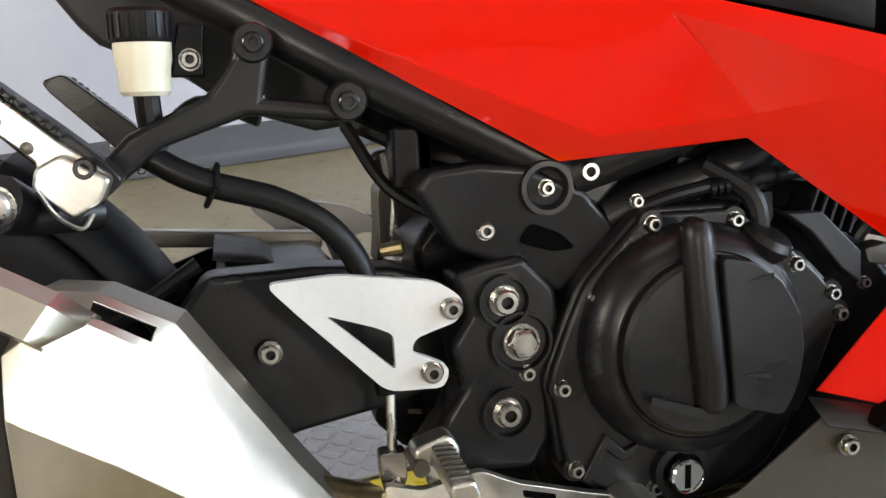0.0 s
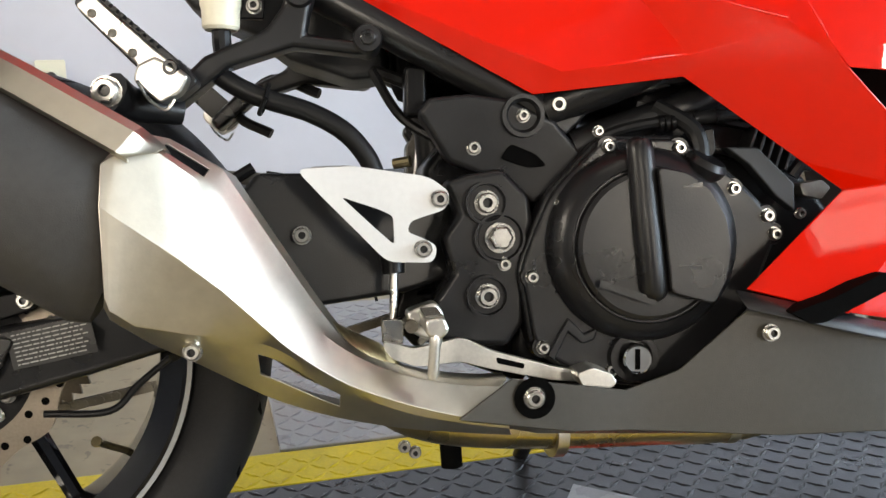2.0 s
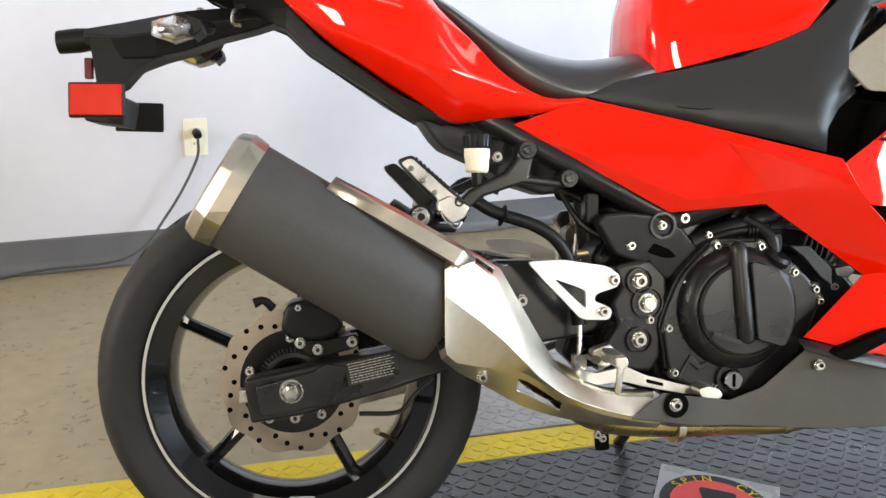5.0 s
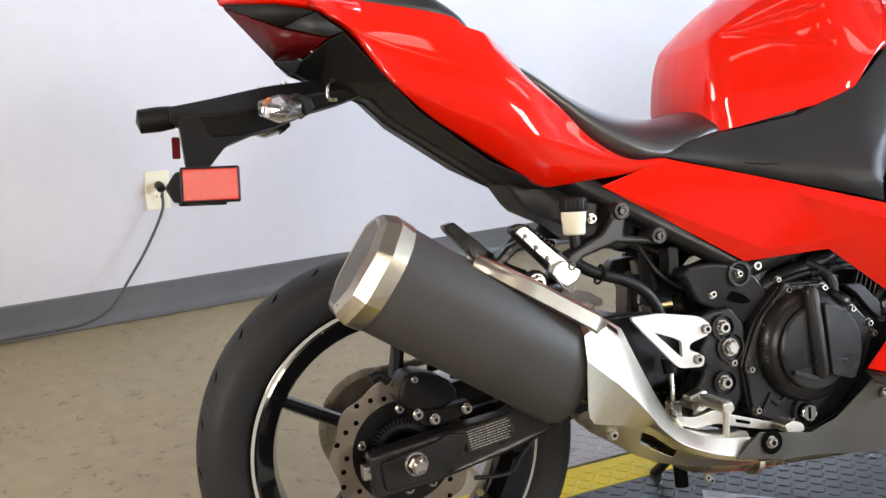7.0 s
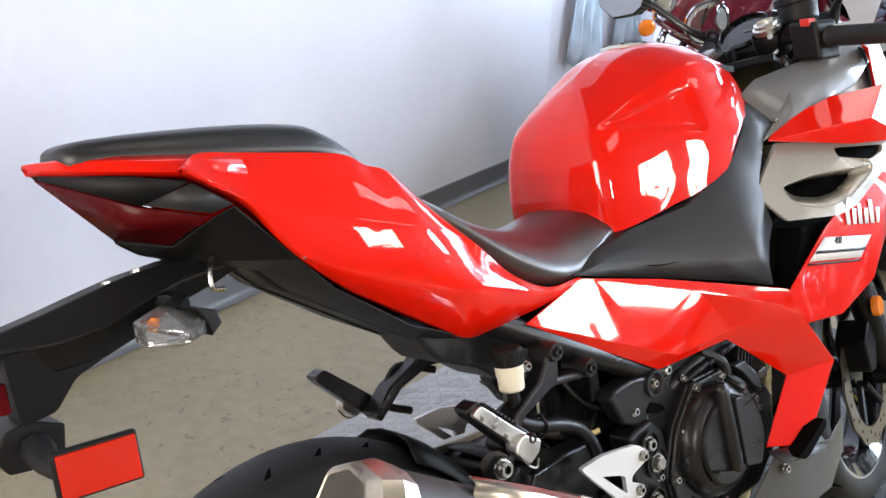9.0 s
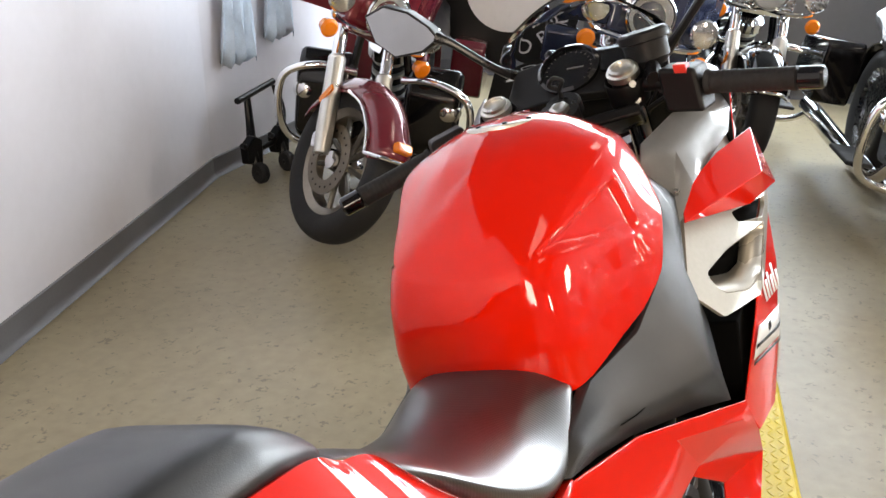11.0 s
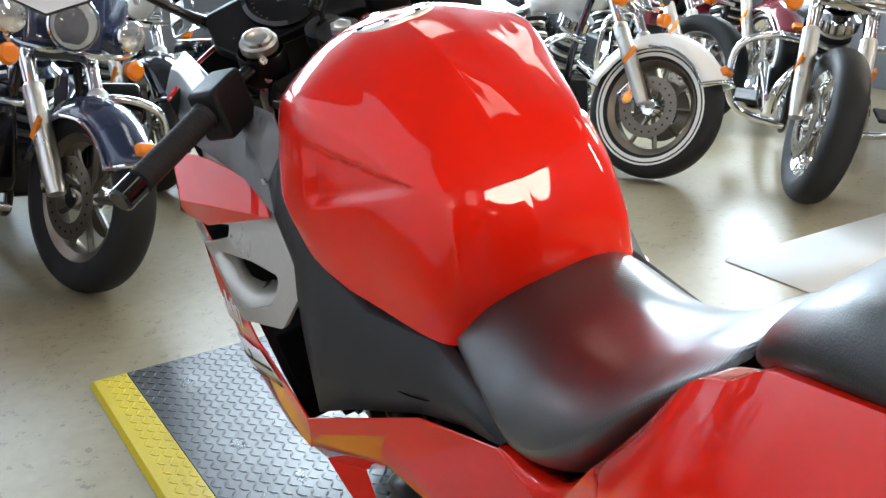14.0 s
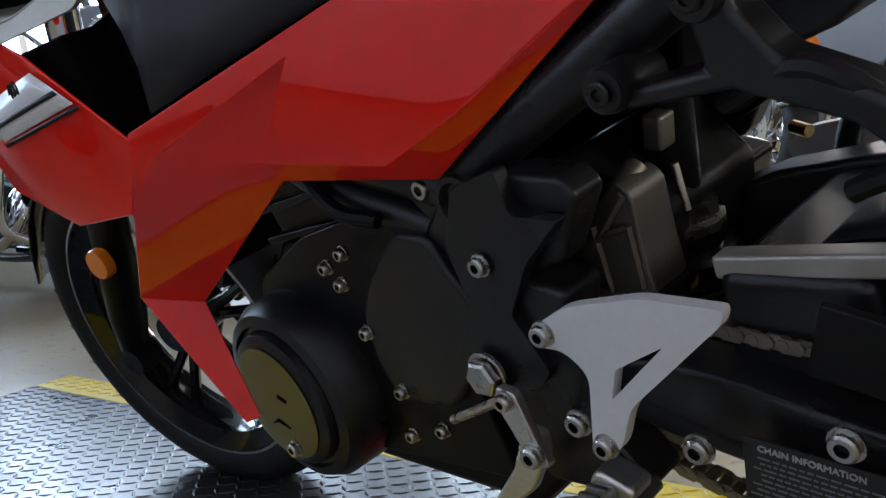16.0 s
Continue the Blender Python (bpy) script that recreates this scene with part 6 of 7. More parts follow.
part("glass_boss", lathe([(0.018, -0.17), (0.024, -0.17), (0.027, -0.16), (0.027, -0.14)], (0.672, 0, 0.312), (0, 1, 0), 28), "cover", cs)
part("case_rib", prism([(0.585, 0.315), (0.606, 0.352), (0.622, 0.336), (0.636, 0.342), (0.632, 0.330), (0.620, 0.326), (0.606, 0.338), (0.592, 0.310)], -0.168, -0.15), "cover", cs, bevel=0.002)
hose_pts = [(0.642, -0.145, 0.528), (0.673, -0.15, 0.538), (0.729, -0.15, 0.547), (0.786, -0.148, 0.551), (0.85, -0.14, 0.552)]
wire = part("wiring_loom", tube(hose_pts, [0.005, 0.0055, 0.006, 0.005, 0.004], 10), "hose", eng, "black wiring loom with a sealed connector")
for x_, r_ in ((0.700, 0.0085), (0.706, 0.0085), (0.712, 0.0085), (0.735, 0.009), (0.758, 0.0075)):
    part("connector_ring", cyl((x_, -0.15, 0.541 + (x_ - 0.70) * 0.14), (x_ + 0.004, -0.15, 0.5416 + (x_ - 0.70) * 0.14), r_, None, 12), "dark", wire)
part("connector", cyl((0.735, -0.15, 0.5475), (0.768, -0.15, 0.550), 0.0068, None, 12), "plastic", wire)
part("loom_clip", prism(round_poly([(0.738, 0.535), (0.757, 0.537), (0.759, 0.514), (0.753, 0.506), (0.734, 0.510)], 0.003), -0.152, -0.138), "dark", eng, bevel=0.002)
part("trim_wedge", prism([(0.767, 0.518), (0.791, 0.501), (0.820, 0.469), (0.840, 0.454), (0.839, 0.482), (0.800, 0.518)], -0.158, -0.140), "panel", eng, "angular black trim plate", bevel=0.002)
for k in range(5):
    part("cooling_fin", box((0.800 + 0.010 * k, -0.132, 0.524 - 0.003 * k), (0.003, 0.03, 0.034), Euler((0, radians(18), 0)).to_matrix()), "cover", eng, bevel=0.001)
conn = part("sensor_plug", prism(round_poly([(0.848, 0.482), (0.852, 0.470), (0.872, 0.466), (0.882, 0.478), (0.872, 0.486)], 0.003), -0.150, -0.128), "cast", eng, "small grey sensor plug", bevel=0.002)
part("engine_hose", tube([(0.70, -0.14, 0.56), (0.735, -0.155, 0.535), (0.742, -0.16, 0.50)], 0.009, 10), "hose", eng)
part("engine_hose", tube([(0.615, -0.13, 0.555), (0.66, -0.14, 0.575), (0.74, -0.13, 0.59), (0.83, -0.12, 0.585)], 0.0065, 10), "hose", eng)
part("engine_hose", tube([(0.845, -0.14, 0.49), (0.86, -0.145, 0.52), (0.85, -0.14, 0.56)], 0.007, 10), "hose", eng)
for x, z in ((0.641, 0.534), (0.655, 0.526), (0.83, 0.545), (0.852, 0.452)):
    bolt(eng, (x, -0.145, z), 0.0060, 0.005)

# left-hand covers
alt = part("alternator_cover", lathe([(0.098, 0.12), (0.096, 0.165), (0.088, 0.178), (0.078, 0.181), (0.076, 0.176), (0.072, 0.176), (0.070, 0.186), (0.062, 0.190), (0, 0.191)], (0.852, 0, 0.357), (0, 1, 0), 56), "cover", eng, "round black alternator cover")
part("cover_plate", lathe([(0.058, 0.0), (0.060, 0.002), (0.052, 0.004), (0, 0.004)], (0.852, 0.190, 0.357), (0, 1, 0), 48), "gold_cover", alt, "olive-tinted cover insert")
part("plate_mark", prism([(0.827, 0.367), (0.839, 0.371), (0.840, 0.368), (0.828, 0.364)], 0.194, 0.1955), "hole", alt)
part("plate_mark", prism([(0.837, 0.334), (0.855, 0.342), (0.869, 0.334), (0.855, 0.338)], 0.194, 0.1955), "hole", alt)
sp_c = [(0.700, 0.482), (0.650, 0.525), (0.612, 0.522), (0.600, 0.495), (0.572, 0.463), (0.590, 0.418), (0.640, 0.368), (0.712, 0.362), (0.728, 0.40), (0.724, 0.45)]
sc = part("sprocket_cover", prism(round_poly(sp_c, 0.01, 3), 0.10, 0.150), "cover", eng, "satin black sprocket cover", bevel=0.006, seg=3)
cr = part("crankcase_left", prism(round_poly([(0.60, 0.30), (0.90, 0.28), (0.93, 0.36), (0.90, 0.46), (0.80, 0.51), (0.72, 0.53), (0.66, 0.53), (0.62, 0.40)], 0.015, 3), 0.09, 0.138), "dark", eng, bevel=0.006)
for x, z in ((0.722, 0.43), (0.735, 0.475), (0.72, 0.505), (0.70, 0.375), (0.705, 0.33), (0.66, 0.345), (0.75, 0.49)):
    bolt(cr, (x, 0.152, z), 0.0072, 0.0065, True)
bolt(eng, (0.547, 0.162, 0.509), 0.009, 0.006, True)
hexbolt(eng, (0.568, 0.164, 0.422), 0.0165, 0.012, True, "sprocket_nut")
part("frame_plate", prism(round_poly([(0.559, 0.564), (0.514, 0.577), (0.511, 0.544), (0.471, 0.542), (0.508, 0.510), (0.535, 0.469), (0.512, 0.428), (0.527, 0.412), (0.597, 0.399), (0.610, 0.422), (0.573, 0.472), (0.582, 0.519)], 0.005), 0.146, 0.158), "cover", bike, "satin black frame plate over the pivot", bevel=0.004)
part("clutch_arm", tube([(0.66, 0.15, 0.535), (0.70, 0.16, 0.55), (0.75, 0.15, 0.60)], 0.007, 10), "dark", eng)
# gearbox castings and throttle gear seen from the left
cast = part("cast_housing", prism(round_poly([(0.5, 0.52), (0.474, 0.543), (0.463, 0.533), (0.463, 0.49), (0.46, 0.459), (0.538, 0.452), (0.539, 0.495)], 0.006), 0.05, 0.092), "cast", eng, "ribbed grey cast starter housing", bevel=0.005, seg=3)
for a_, b_ in [((0.536, 0.093, 0.49), (0.471, 0.093, 0.51)), ((0.5, 0.093, 0.51), (0.496, 0.093, 0.46)), ((0.469, 0.093, 0.533), (0.504, 0.093, 0.493)), ((0.47, 0.093, 0.511), (0.469, 0.093, 0.465))]:
    part("rib", tube([a_, b_], 0.0032, 6), "cast", cast)
part("cast_neck", tube([(0.477, 0.085, 0.528), (0.479, 0.075, 0.534), (0.479, 0.06, 0.539)], [0.011, 0.009, 0.010], 12), "cast", cast)
part("housing_foot", prism(round_poly([(0.554, 0.447), (0.466, 0.454), (0.472, 0.418), (0.566, 0.406)], 0.006), 0.04, 0.08), "dark", eng, bevel=0.004)
part("adjuster_block", box((0.475, 0.03, 0.557), (0.016, 0.020, 0.026), Euler((0, radians(-10), 0)).to_matrix()), "cast", bike, bevel=0.003)
part("preload_rod", cyl((0.475, 0.02, 0.528), (0.472, 0.02, 0.492), 0.003), "alloy", bike)
part("swingarm_strip", box((0.292, 0.085, 0.492), (0.24, 0.020, 0.016), Euler((0, radians(4), 0)).to_matrix()), "titan", bike, "bare aluminium strip on the swingarm", bevel=0.003)
part("inner_fender", sheet([[V(x, y, z) for y in (-0.064, -0.03, 0.0, 0.03, 0.064)] for x, z in ((0.425, 0.36), (0.412, 0.42), (0.388, 0.465), (0.350, 0.492), (0.310, 0.498))]), "plastic", bike, "black plastic inner fender ahead of the rear tyre", solid=0.003, smooth=50)
# rear shock
shock = part("rear_shock", cyl((0.503, 0.0, 0.41), (0.482, 0.0, 0.60), 0.020), "dark", bike, "rear shock with a notched preload collar")
coil = [(0.502 - 0.012 * i / 40 + 0.036 * math.cos(i * 0.9), 0.036 * math.sin(i * 0.9), 0.398 - 0.10 + 0.14 * i / 40) for i in range(41)]
part("spring", tube(coil, 0.0058, 8, 3), "black_gloss", shock)
part("collar", lathe([(0.020, -0.012), (0.045, -0.012), (0.047, -0.004), (0.047, 0.006), (0.043, 0.010), (0.034, 0.012), (0.034, 0.024), (0.022, 0.026)], (0.499, 0, 0.447), (-0.09, 0, 1), 30), "black_gloss", shock)
part("preload_cam", lathe([(0.022, 0.0), (0.036, 0.0), (0.036, 0.007), (0.031, 0.009), (0.031, 0.020), (0.022, 0.020)], (0.496, 0, 0.472), (-0.09, 0, 1), 14), "zinc", shock, "notched bright preload cam")
part("shock_link", prism([(0.46, 0.40), (0.50, 0.38), (0.51, 0.34), (0.47, 0.30), (0.44, 0.33)], -0.03, 0.03), "dark", bike, bevel=0.006)
for pts, r in (([(0.42, -0.08, 0.60), (0.45, -0.10, 0.55), (0.50, -0.11, 0.52)], 0.005), ([(0.40, 0.02, 0.62), (0.43, -0.06, 0.60), (0.47, -0.1, 0.58)], 0.007), ([(0.36, 0.13, 0.60), (0.30, 0.15, 0.62), (0.26, 0.14, 0.575), (0.30, 0.13, 0.55)], 0.0065)):
    part("wiring", tube(pts, r, 8), "hose", bike)
for p, s in (((0.462, -0.105, 0.575), (0.022, 0.03, 0.05)), ):
    part("bracket", box(p, s), "dark", bike, bevel=0.004)
part("link_rod", tube([(0.440, -0.114, 0.503), (0.456, -0.120, 0.506)], 0.0055, 10), "pipe", bike)

# shift linkage and side stand
sh = part("shift_lever", prism(round_poly([(0.506, 0.398), (0.524, 0.400), (0.545, 0.360), (0.580, 0.320), (0.572, 0.312), (0.530, 0.345), (0.508, 0.378)], 0.005), 0.178, 0.188), "alloy", bike, "aluminium shift lever and rod", bevel=0.003)
part("shift_rod", cyl((0.526, 0.192, 0.425), (0.598, 0.185, 0.389), 0.0036), "zinc", sh)
part("shift_arm", prism(round_poly([(0.516, 0.432), (0.532, 0.434), (0.534, 0.415), (0.516, 0.372), (0.500, 0.376), (0.508, 0.400)], 0.004), 0.186, 0.194), "alloy", sh, bevel=0.002)
bolt(sh, (0.524, 0.195, 0.425), 0.008, 0.006, True)
bolt(sh, (0.512, 0.195, 0.384), 0.010, 0.006, True)
bolt(bike, (0.475, 0.182, 0.410), 0.010, 0.006, True)
bolt(bike, (0.407, 0.155, 0.389), 0.011, 0.006, True)
bolt(bike, (0.310, 0.160, 0.418), 0.011, 0.006, True)
lb = part("chain_label", box((0.338, 0.1475, 0.374), (0.088, 0.001, 0.046), Euler((0, radians(-6), 0)).to_matrix()), "label", bike, "black label with pale print on the swingarm")
prt = bmesh.new()
for i in range(8):
    x = -0.038
    while x < 0.034:
        w = rng.uniform(0.002, 0.008)
        q = Euler((0, radians(-6), 0)).to_matrix() @ V(x + w / 2, 0, 0.010 - i * 0.004)
        box(V(0.338, 0.1484, 0.374) + q, (w, 0.0004, 0.0011), Euler((0, radians(-6), 0)).to_matrix(), prt)
        x += w + 0.0015
part("label_print", prt, "inner", lb)
wheel_text("label_heading", "CHAIN INFORMATION", 0.0062, pose(0.339, 0.1484, 0.391, 90, 0, 180) @ pose(0, 0, 0, 0, 0, -6), "ink", lb)
stand_foot = V(0.645, 0.310, 0.072)
ss = part("side_stand", tube([(0.64, 0.10, 0.27), (0.645, 0.16, 0.205), (0.65, 0.25, 0.125), stand_foot], [0.013, 0.012, 0.011, 0.011], 12), "frame", bike, "black side stand propped on the mat", smooth=60)
part("stand_foot", box(stand_foot + V(-0.01, 0.005, -0.001), (0.07, 0.045, 0.008), Euler((radians(14.7), 0, 0)).to_matrix()), "frame", ss, bevel=0.003)
part("centre_bracket", cyl((0.50, -0.05, 0.24), (0.505, -0.05, 0.175), 0.012), "hole", bike)

# ---- steering, front wheel and cockpit ----
HEAD = V(1.035, 0, 1.06)
STEER = Matrix.Translation(HEAD) @ Matrix.Rotation(radians(11), 4, V(-0.418, 0, 0.908)) @ Matrix.Translation(-HEAD)


def steer(bm):
    bm.transform(STEER)
    return bm


def srd(name, bm, mat, parent=bike, label="", **k):
    return part(name, steer(bm), mat, parent, label, **k)


FW = V(1.402, 0, 0.293)
fdir = V(0.418, 0, -0.908)
fr = srd("front_wheel", lathe([(0.222, -0.046), (0.231, -0.044), (0.231, -0.038), (0.212, -0.03), (0.205, 0), (0.212, 0.03), (0.231, 0.038), (0.231, 0.044), (0.222, 0.046), (0.196, 0.03), (0.190, 0), (0.196, -0.03), (0.222, -0.046)], FW, (0, 1, 0), 80), "black_gloss", label="gloss black cast front rim", smooth=40)
prof = []
for i in range(15):
    a = -math.pi / 2 + math.pi * i / 14
    prof.append((0.226 + 0.067 * (0.25 + 0.75 * max(0, math.cos(a)) ** 0.62), 0.055 * math.sin(a)))
srd("front_tyre", lathe([(0.224, -0.036)] + prof + [(0.224, 0.036), (0.224, -0.036)], FW, (0, 1, 0), 80), "rubber", bike, "black treaded front tyre", smooth=50)
tgr = bmesh.new()
for i in range(24):
    for s in (-1, 1):
        base = 2 * math.pi * (i + (0.5 if s > 0 else 0)) / 24
        pts = []
        for k in range(5):
            u = k / 4
            ang, t = base + 0.17 * u, 0.2 + 0.5 * u
            rr = 0.2945 - 0.030 * (1 - math.cos(t * math.pi / 2))
            wd_ = 0.006 * math.sin(math.pi * (0.1 + 0.8 * u)) / rr
            pts.append([FW + V(math.cos(ang + e) * rr, s * 0.055 * math.sin(t * math.pi / 2), math.sin(ang + e) * rr) for e in (-wd_, wd_)])
        sheet(pts, tgr)
tagged(srd("tread_grooves", tgr, "hole", fr), kind="stuff")
for s in (-1, 1):
    srd("pinstripe", lathe([(0.2245, s * 0.0465), (0.2295, s * 0.0452), (0.2293, s * 0.0446), (0.2245, s * 0.0458)], FW, (0, 1, 0), 80), "stripe", fr)
for i in range(5):
    a = 2 * math.pi * i / 5 + 0.4
    for f in (-1, 1):
        p = [FW + V(math.cos(a + f * t) * r, 0, math.sin(a + f * t) * r) for t, r in ((0.12, 0.03), (0.12, 0.11), (0.14, 0.2))]
        srd("spoke", tube(p, [0.011, 0.009, 0.009], 8, 4), "black_gloss", fr)
srd("hub", lathe([(0, -0.05), (0.03, -0.05), (0.035, 0), (0.03, 0.05), (0, 0.05)], FW, (0, 1, 0), 24), "black_gloss", fr)
d = disc_rotor(bike, FW, -0.066, 0.155, 0.115, 12)
for o in (d, ):
    for ch in list(o.children):
        if ch.name.startswith("bolt"):
            ch.matrix_local = STEER @ ch.matrix_local
        else:
            ch.data.transform(STEER)
    o.data.transform(STEER)
for i in range(5):
    a = 2 * math.pi * i / 5 + 0.2
    srd("rotor_arm", tube([FW + V(math.cos(a) * 0.03, -0.055, math.sin(a) * 0.03), FW + V(math.cos(a + 0.2) * 0.117, -0.064, math.sin(a + 0.2) * 0.117)], 0.008, 8), "dark", fr)
for s in (-1, 1):
    top = V(1.062, s * 0.105, 1.064)
    low = V(1.062, s * 0.105, 1.064) + fdir * 0.82
    mid_ = top + fdir * 0.43
    fk = srd("fork_leg", cyl(top, mid_, 0.0205, None, 24), "chrome", bike, "chrome fork tube with a black slider")
    srd("slider", lathe([(0.0205, 0), (0.027, 0.004), (0.028, 0.03), (0.026, 0.06), (0.027, 0.34), (0.02, 0.40), (0, 0.40)], mid_, fdir, 24), "dark", fk)
    srd("fork_reflector", lathe([(0, 0.004), (0.020, 0.004), (0.022, 0.0), (0.022, -0.01)], low + fdir * -0.16 + V(-0.01, s * 0.034, 0), (0, s, 0), 24), "amber", fk, "round amber fork reflector")
    srd("axle_clamp", cyl(FW + V(0, s * 0.085, 0), FW + V(0, s * 0.125, 0), 0.022), "dark", fk)
    c = srd("fork_cap", lathe([(0.026, -0.004), (0.026, 0.006), (0.0215, 0.008), (0.0215, 0.013), (0.017, 0.015), (0.0165, 0.010), (0, 0.010)], top, -fdir, 28), "alloy", fk, "bright fork top cap")
    for k in range(2):
        srd("clamp_bolt", cyl(top + fdir * (0.02 + 0.03 * k) + V(-0.026, s * 0.012, 0), top + fdir * (0.02 + 0.03 * k) + V(-0.034, s * 0.012, 0.002), 0.0055, None, 12), "zinc", fk)
    srd("handlebar_clamp", lathe([(0.031, 0.006), (0.033, 0.01), (0.033, 0.045), (0.031, 0.05), (0.022, 0.05), (0.022, 0.006)], top, fdir, 28), "dark", fk)
    e = V(0.967, s * 0.362, 0.995)
    b0 = top + fdir * 0.026 + V(-0.01, s * 0.02, 0)
    along = (e - b0).normalized()
    hb = srd("handlebar", cyl(b0, e, 0.0112, None, 16), "dark", bike, "black clip-on handlebar")
    L = (e - b0).length
    gp = [(0.0125, L - 0.155), (0.019, L - 0.152), (0.019, L - 0.148)]
    for k in range(16):
        z = L - 0.145 + k * 0.0075
        gp += [(0.0165, z), (0.0172, z + 0.002), (0.0172, z + 0.005)]
    gp += [(0.0175, L - 0.022), (0.012, L - 0.020)]
    srd("grip", lathe(gp, b0, along, 24), "rubber", hb, "ribbed black rubber grip", smooth=50)
    srd("bar_end", lathe([(0.0125, L - 0.019), (0.0165, L - 0.018), (0.0165, L + 0.012), (0.013, L + 0.016), (0, L + 0.016)], b0, along, 20), "black_gloss", hb)
    sw_c = b0 + along * (L - 0.185)
    swm = Matrix((along.cross(V(0, 0, 1)).normalized(), along, V(0, 0, 1))).transposed()
    swb = srd("switch_block", box(sw_c + V(0, 0, -0.006), (0.056, 0.060, 0.068), swm), "plastic", hb, "black switch housing", bevel=0.007, seg=3)
    if s < 0:
        srd("kill_switch", box(sw_c + V(-0.021, 0.0, 0.026), (0.018, 0.020, 0.014), swm), "switch_red", swb, "red engine stop switch", bevel=0.002)
    else:
        for k in range(4):
            srd("button", box(sw_c + swm @ V(0.029, -0.012 + 0.018 * (k % 2), -0.02 + 0.022 * (k // 2)), (0.006, 0.010, 0.010), swm), "cover", swb, bevel=0.002)
    lv = e + V(0.06, 0, -0.012)
    srd("lever", tube([b0 + along * 0.05 + V(0.04, 0, -0.005), b0 + along * 0.10 + V(0.062, 0, -0.012), lv + V(-0.005, 0, 0)], [0.010, 0.007, 0.006], 10), "dark", hb, "black control lever")
    srd("perch", tube([b0 + along * 0.045 + V(-0.006, 0, 0), b0 + along * 0.055 + V(0.04, 0, -0.004)], [0.017, 0.014], 12), "dark", hb)
srd("triple_clamp", prism([(1.02, 1.002), (1.105, 0.965), (1.11, 0.982), (1.03, 1.020)], -0.12, 0.12), "dark", bike, "black upper triple clamp", bevel=0.006)
srd("stem_nut", lathe([(0.016, 0), (0.016, 0.012), (0.011, 0.014), (0, 0.010)], V(1.030, 0, 1.035), -fdir, 6), "alloy", bike)
srd("lower_clamp", prism([(1.12, 0.85), (1.20, 0.815), (1.21, 0.84), (1.13, 0.875)], -0.13, 0.13), "dark", bike, bevel=0.006)
part("steering_head", cyl((1.03, 0, 1.04), (1.14, 0, 0.80), 0.032), "frame", bike)
ign = srd("ignition_lock", lathe([(0.030, 0), (0.030, 0.02), (0.026, 0.024), (0.012, 0.024), (0.012, 0.020), (0, 0.020)], V(1.085, 0, 1.025), -fdir, 26), "plastic", bike, "black ignition lock with the key in it")
srd("key", tube([V(1.078, 0, 1.046), V(1.072, 0, 1.066), V(1.066, 0.012, 1.078), V(1.060, 0.002, 1.088), V(1.064, -0.010, 1.08), V(1.071, 0, 1.066)], 0.0042, 8), "plastic", ign)
rsv = srd("front_reservoir", lathe([(0, 0), (0.026, 0.0), (0.035, 0.012), (0.036, 0.040), (0.041, 0.042), (0.041, 0.054), (0.037, 0.058), (0, 0.058)], V(1.125, -0.145, 1.058), (0, 0, 1), 32), "plastic", bike, "black front brake reservoir")
srd("reservoir_arm", tube([V(1.04, -0.15, 1.045), V(1.08, -0.15, 1.055), V(1.12, -0.145, 1.062)], 0.012, 10), "dark", rsv)
for pts in ([(1.06, -0.16, 1.03), (1.14, -0.15, 1.02), (1.18, -0.09, 0.93), (1.16, -0.05, 0.80)], [(1.03, 0.16, 1.03), (1.12, 0.14, 1.03), (1.16, 0.08, 0.93), (1.12, 0.05, 0.80)], [(1.05, 0.19, 1.02), (1.11, 0.12, 0.99), (1.13, 0.05, 0.92)], [(1.05, -0.19, 1.02), (1.10, -0.12, 0.99), (1.14, -0.05, 0.92)]):
    srd("control_cable", tube(pts, 0.0045, 8), "hose", bike)
srd("front_fender", sheet([[FW + V(math.cos(a) * (0.315 - abs(k) ** 3 * 0.02), k * 0.062, math.sin(a) * (0.315 - abs(k) ** 3 * 0.02)) for k in (-1, -0.6, -0.2, 0.2, 0.6, 1)] for a in [radians(20 + 12 * i) for i in range(11)]]), "black_gloss", bike, "gloss black front fender", solid=0.003)
srd("front_caliper", prism(round_poly([(1.28, 0.40), (1.33, 0.44), (1.36, 0.40), (1.33, 0.33), (1.29, 0.33)], 0.01), -0.115, -0.05), "dark", bike, "black front caliper", bevel=0.006)

# instrument pod, screen, nose and mirrors
pod = part("instrument_pod", sheet([[V(x, u * w, z + 0.012 * (1 - u * u)) for u in (-1, -0.6, 0, 0.6, 1)] for x, w, z in ((1.165, 0.12, 1.03), (1.20, 0.145, 1.052), (1.25, 0.14, 1.09), (1.29, 0.12, 1.09), (1.32, 0.10, 1.05))]), "plastic", bike, "black instrument pod", solid=0.02, bevel=0.004)
gd = part("tachometer", lathe([(0.052, -0.012), (0.056, 0.008), (0.050, 0.012), (0.047, 0.004), (0, 0.004)], (1.215, 0.028, 1.078), (-0.62, 0, 0.78), 40), "black_gloss", pod, "round black tachometer with pale ticks")
gx, gy, gz = basis((-0.62, 0, 0.78))
tk = bmesh.new()
for i in range(19):
    a = radians(-40 + 260 * i / 18)
    p = V(1.215, 0.028, 1.078) + gz * 0.0048 + (gx * math.cos(a) + gy * math.sin(a)) * 0.040
    box(p, (0.004 if i % 2 == 0 else 0.0025, 0.0009, 0.0006), Matrix((gx * math.cos(a) + gy * math.sin(a), gz.cross(gx * math.cos(a) + gy * math.sin(a)), gz)).transposed(), tk)
tagged(part("tick_marks", tk, "cast", gd), kind="stuff")
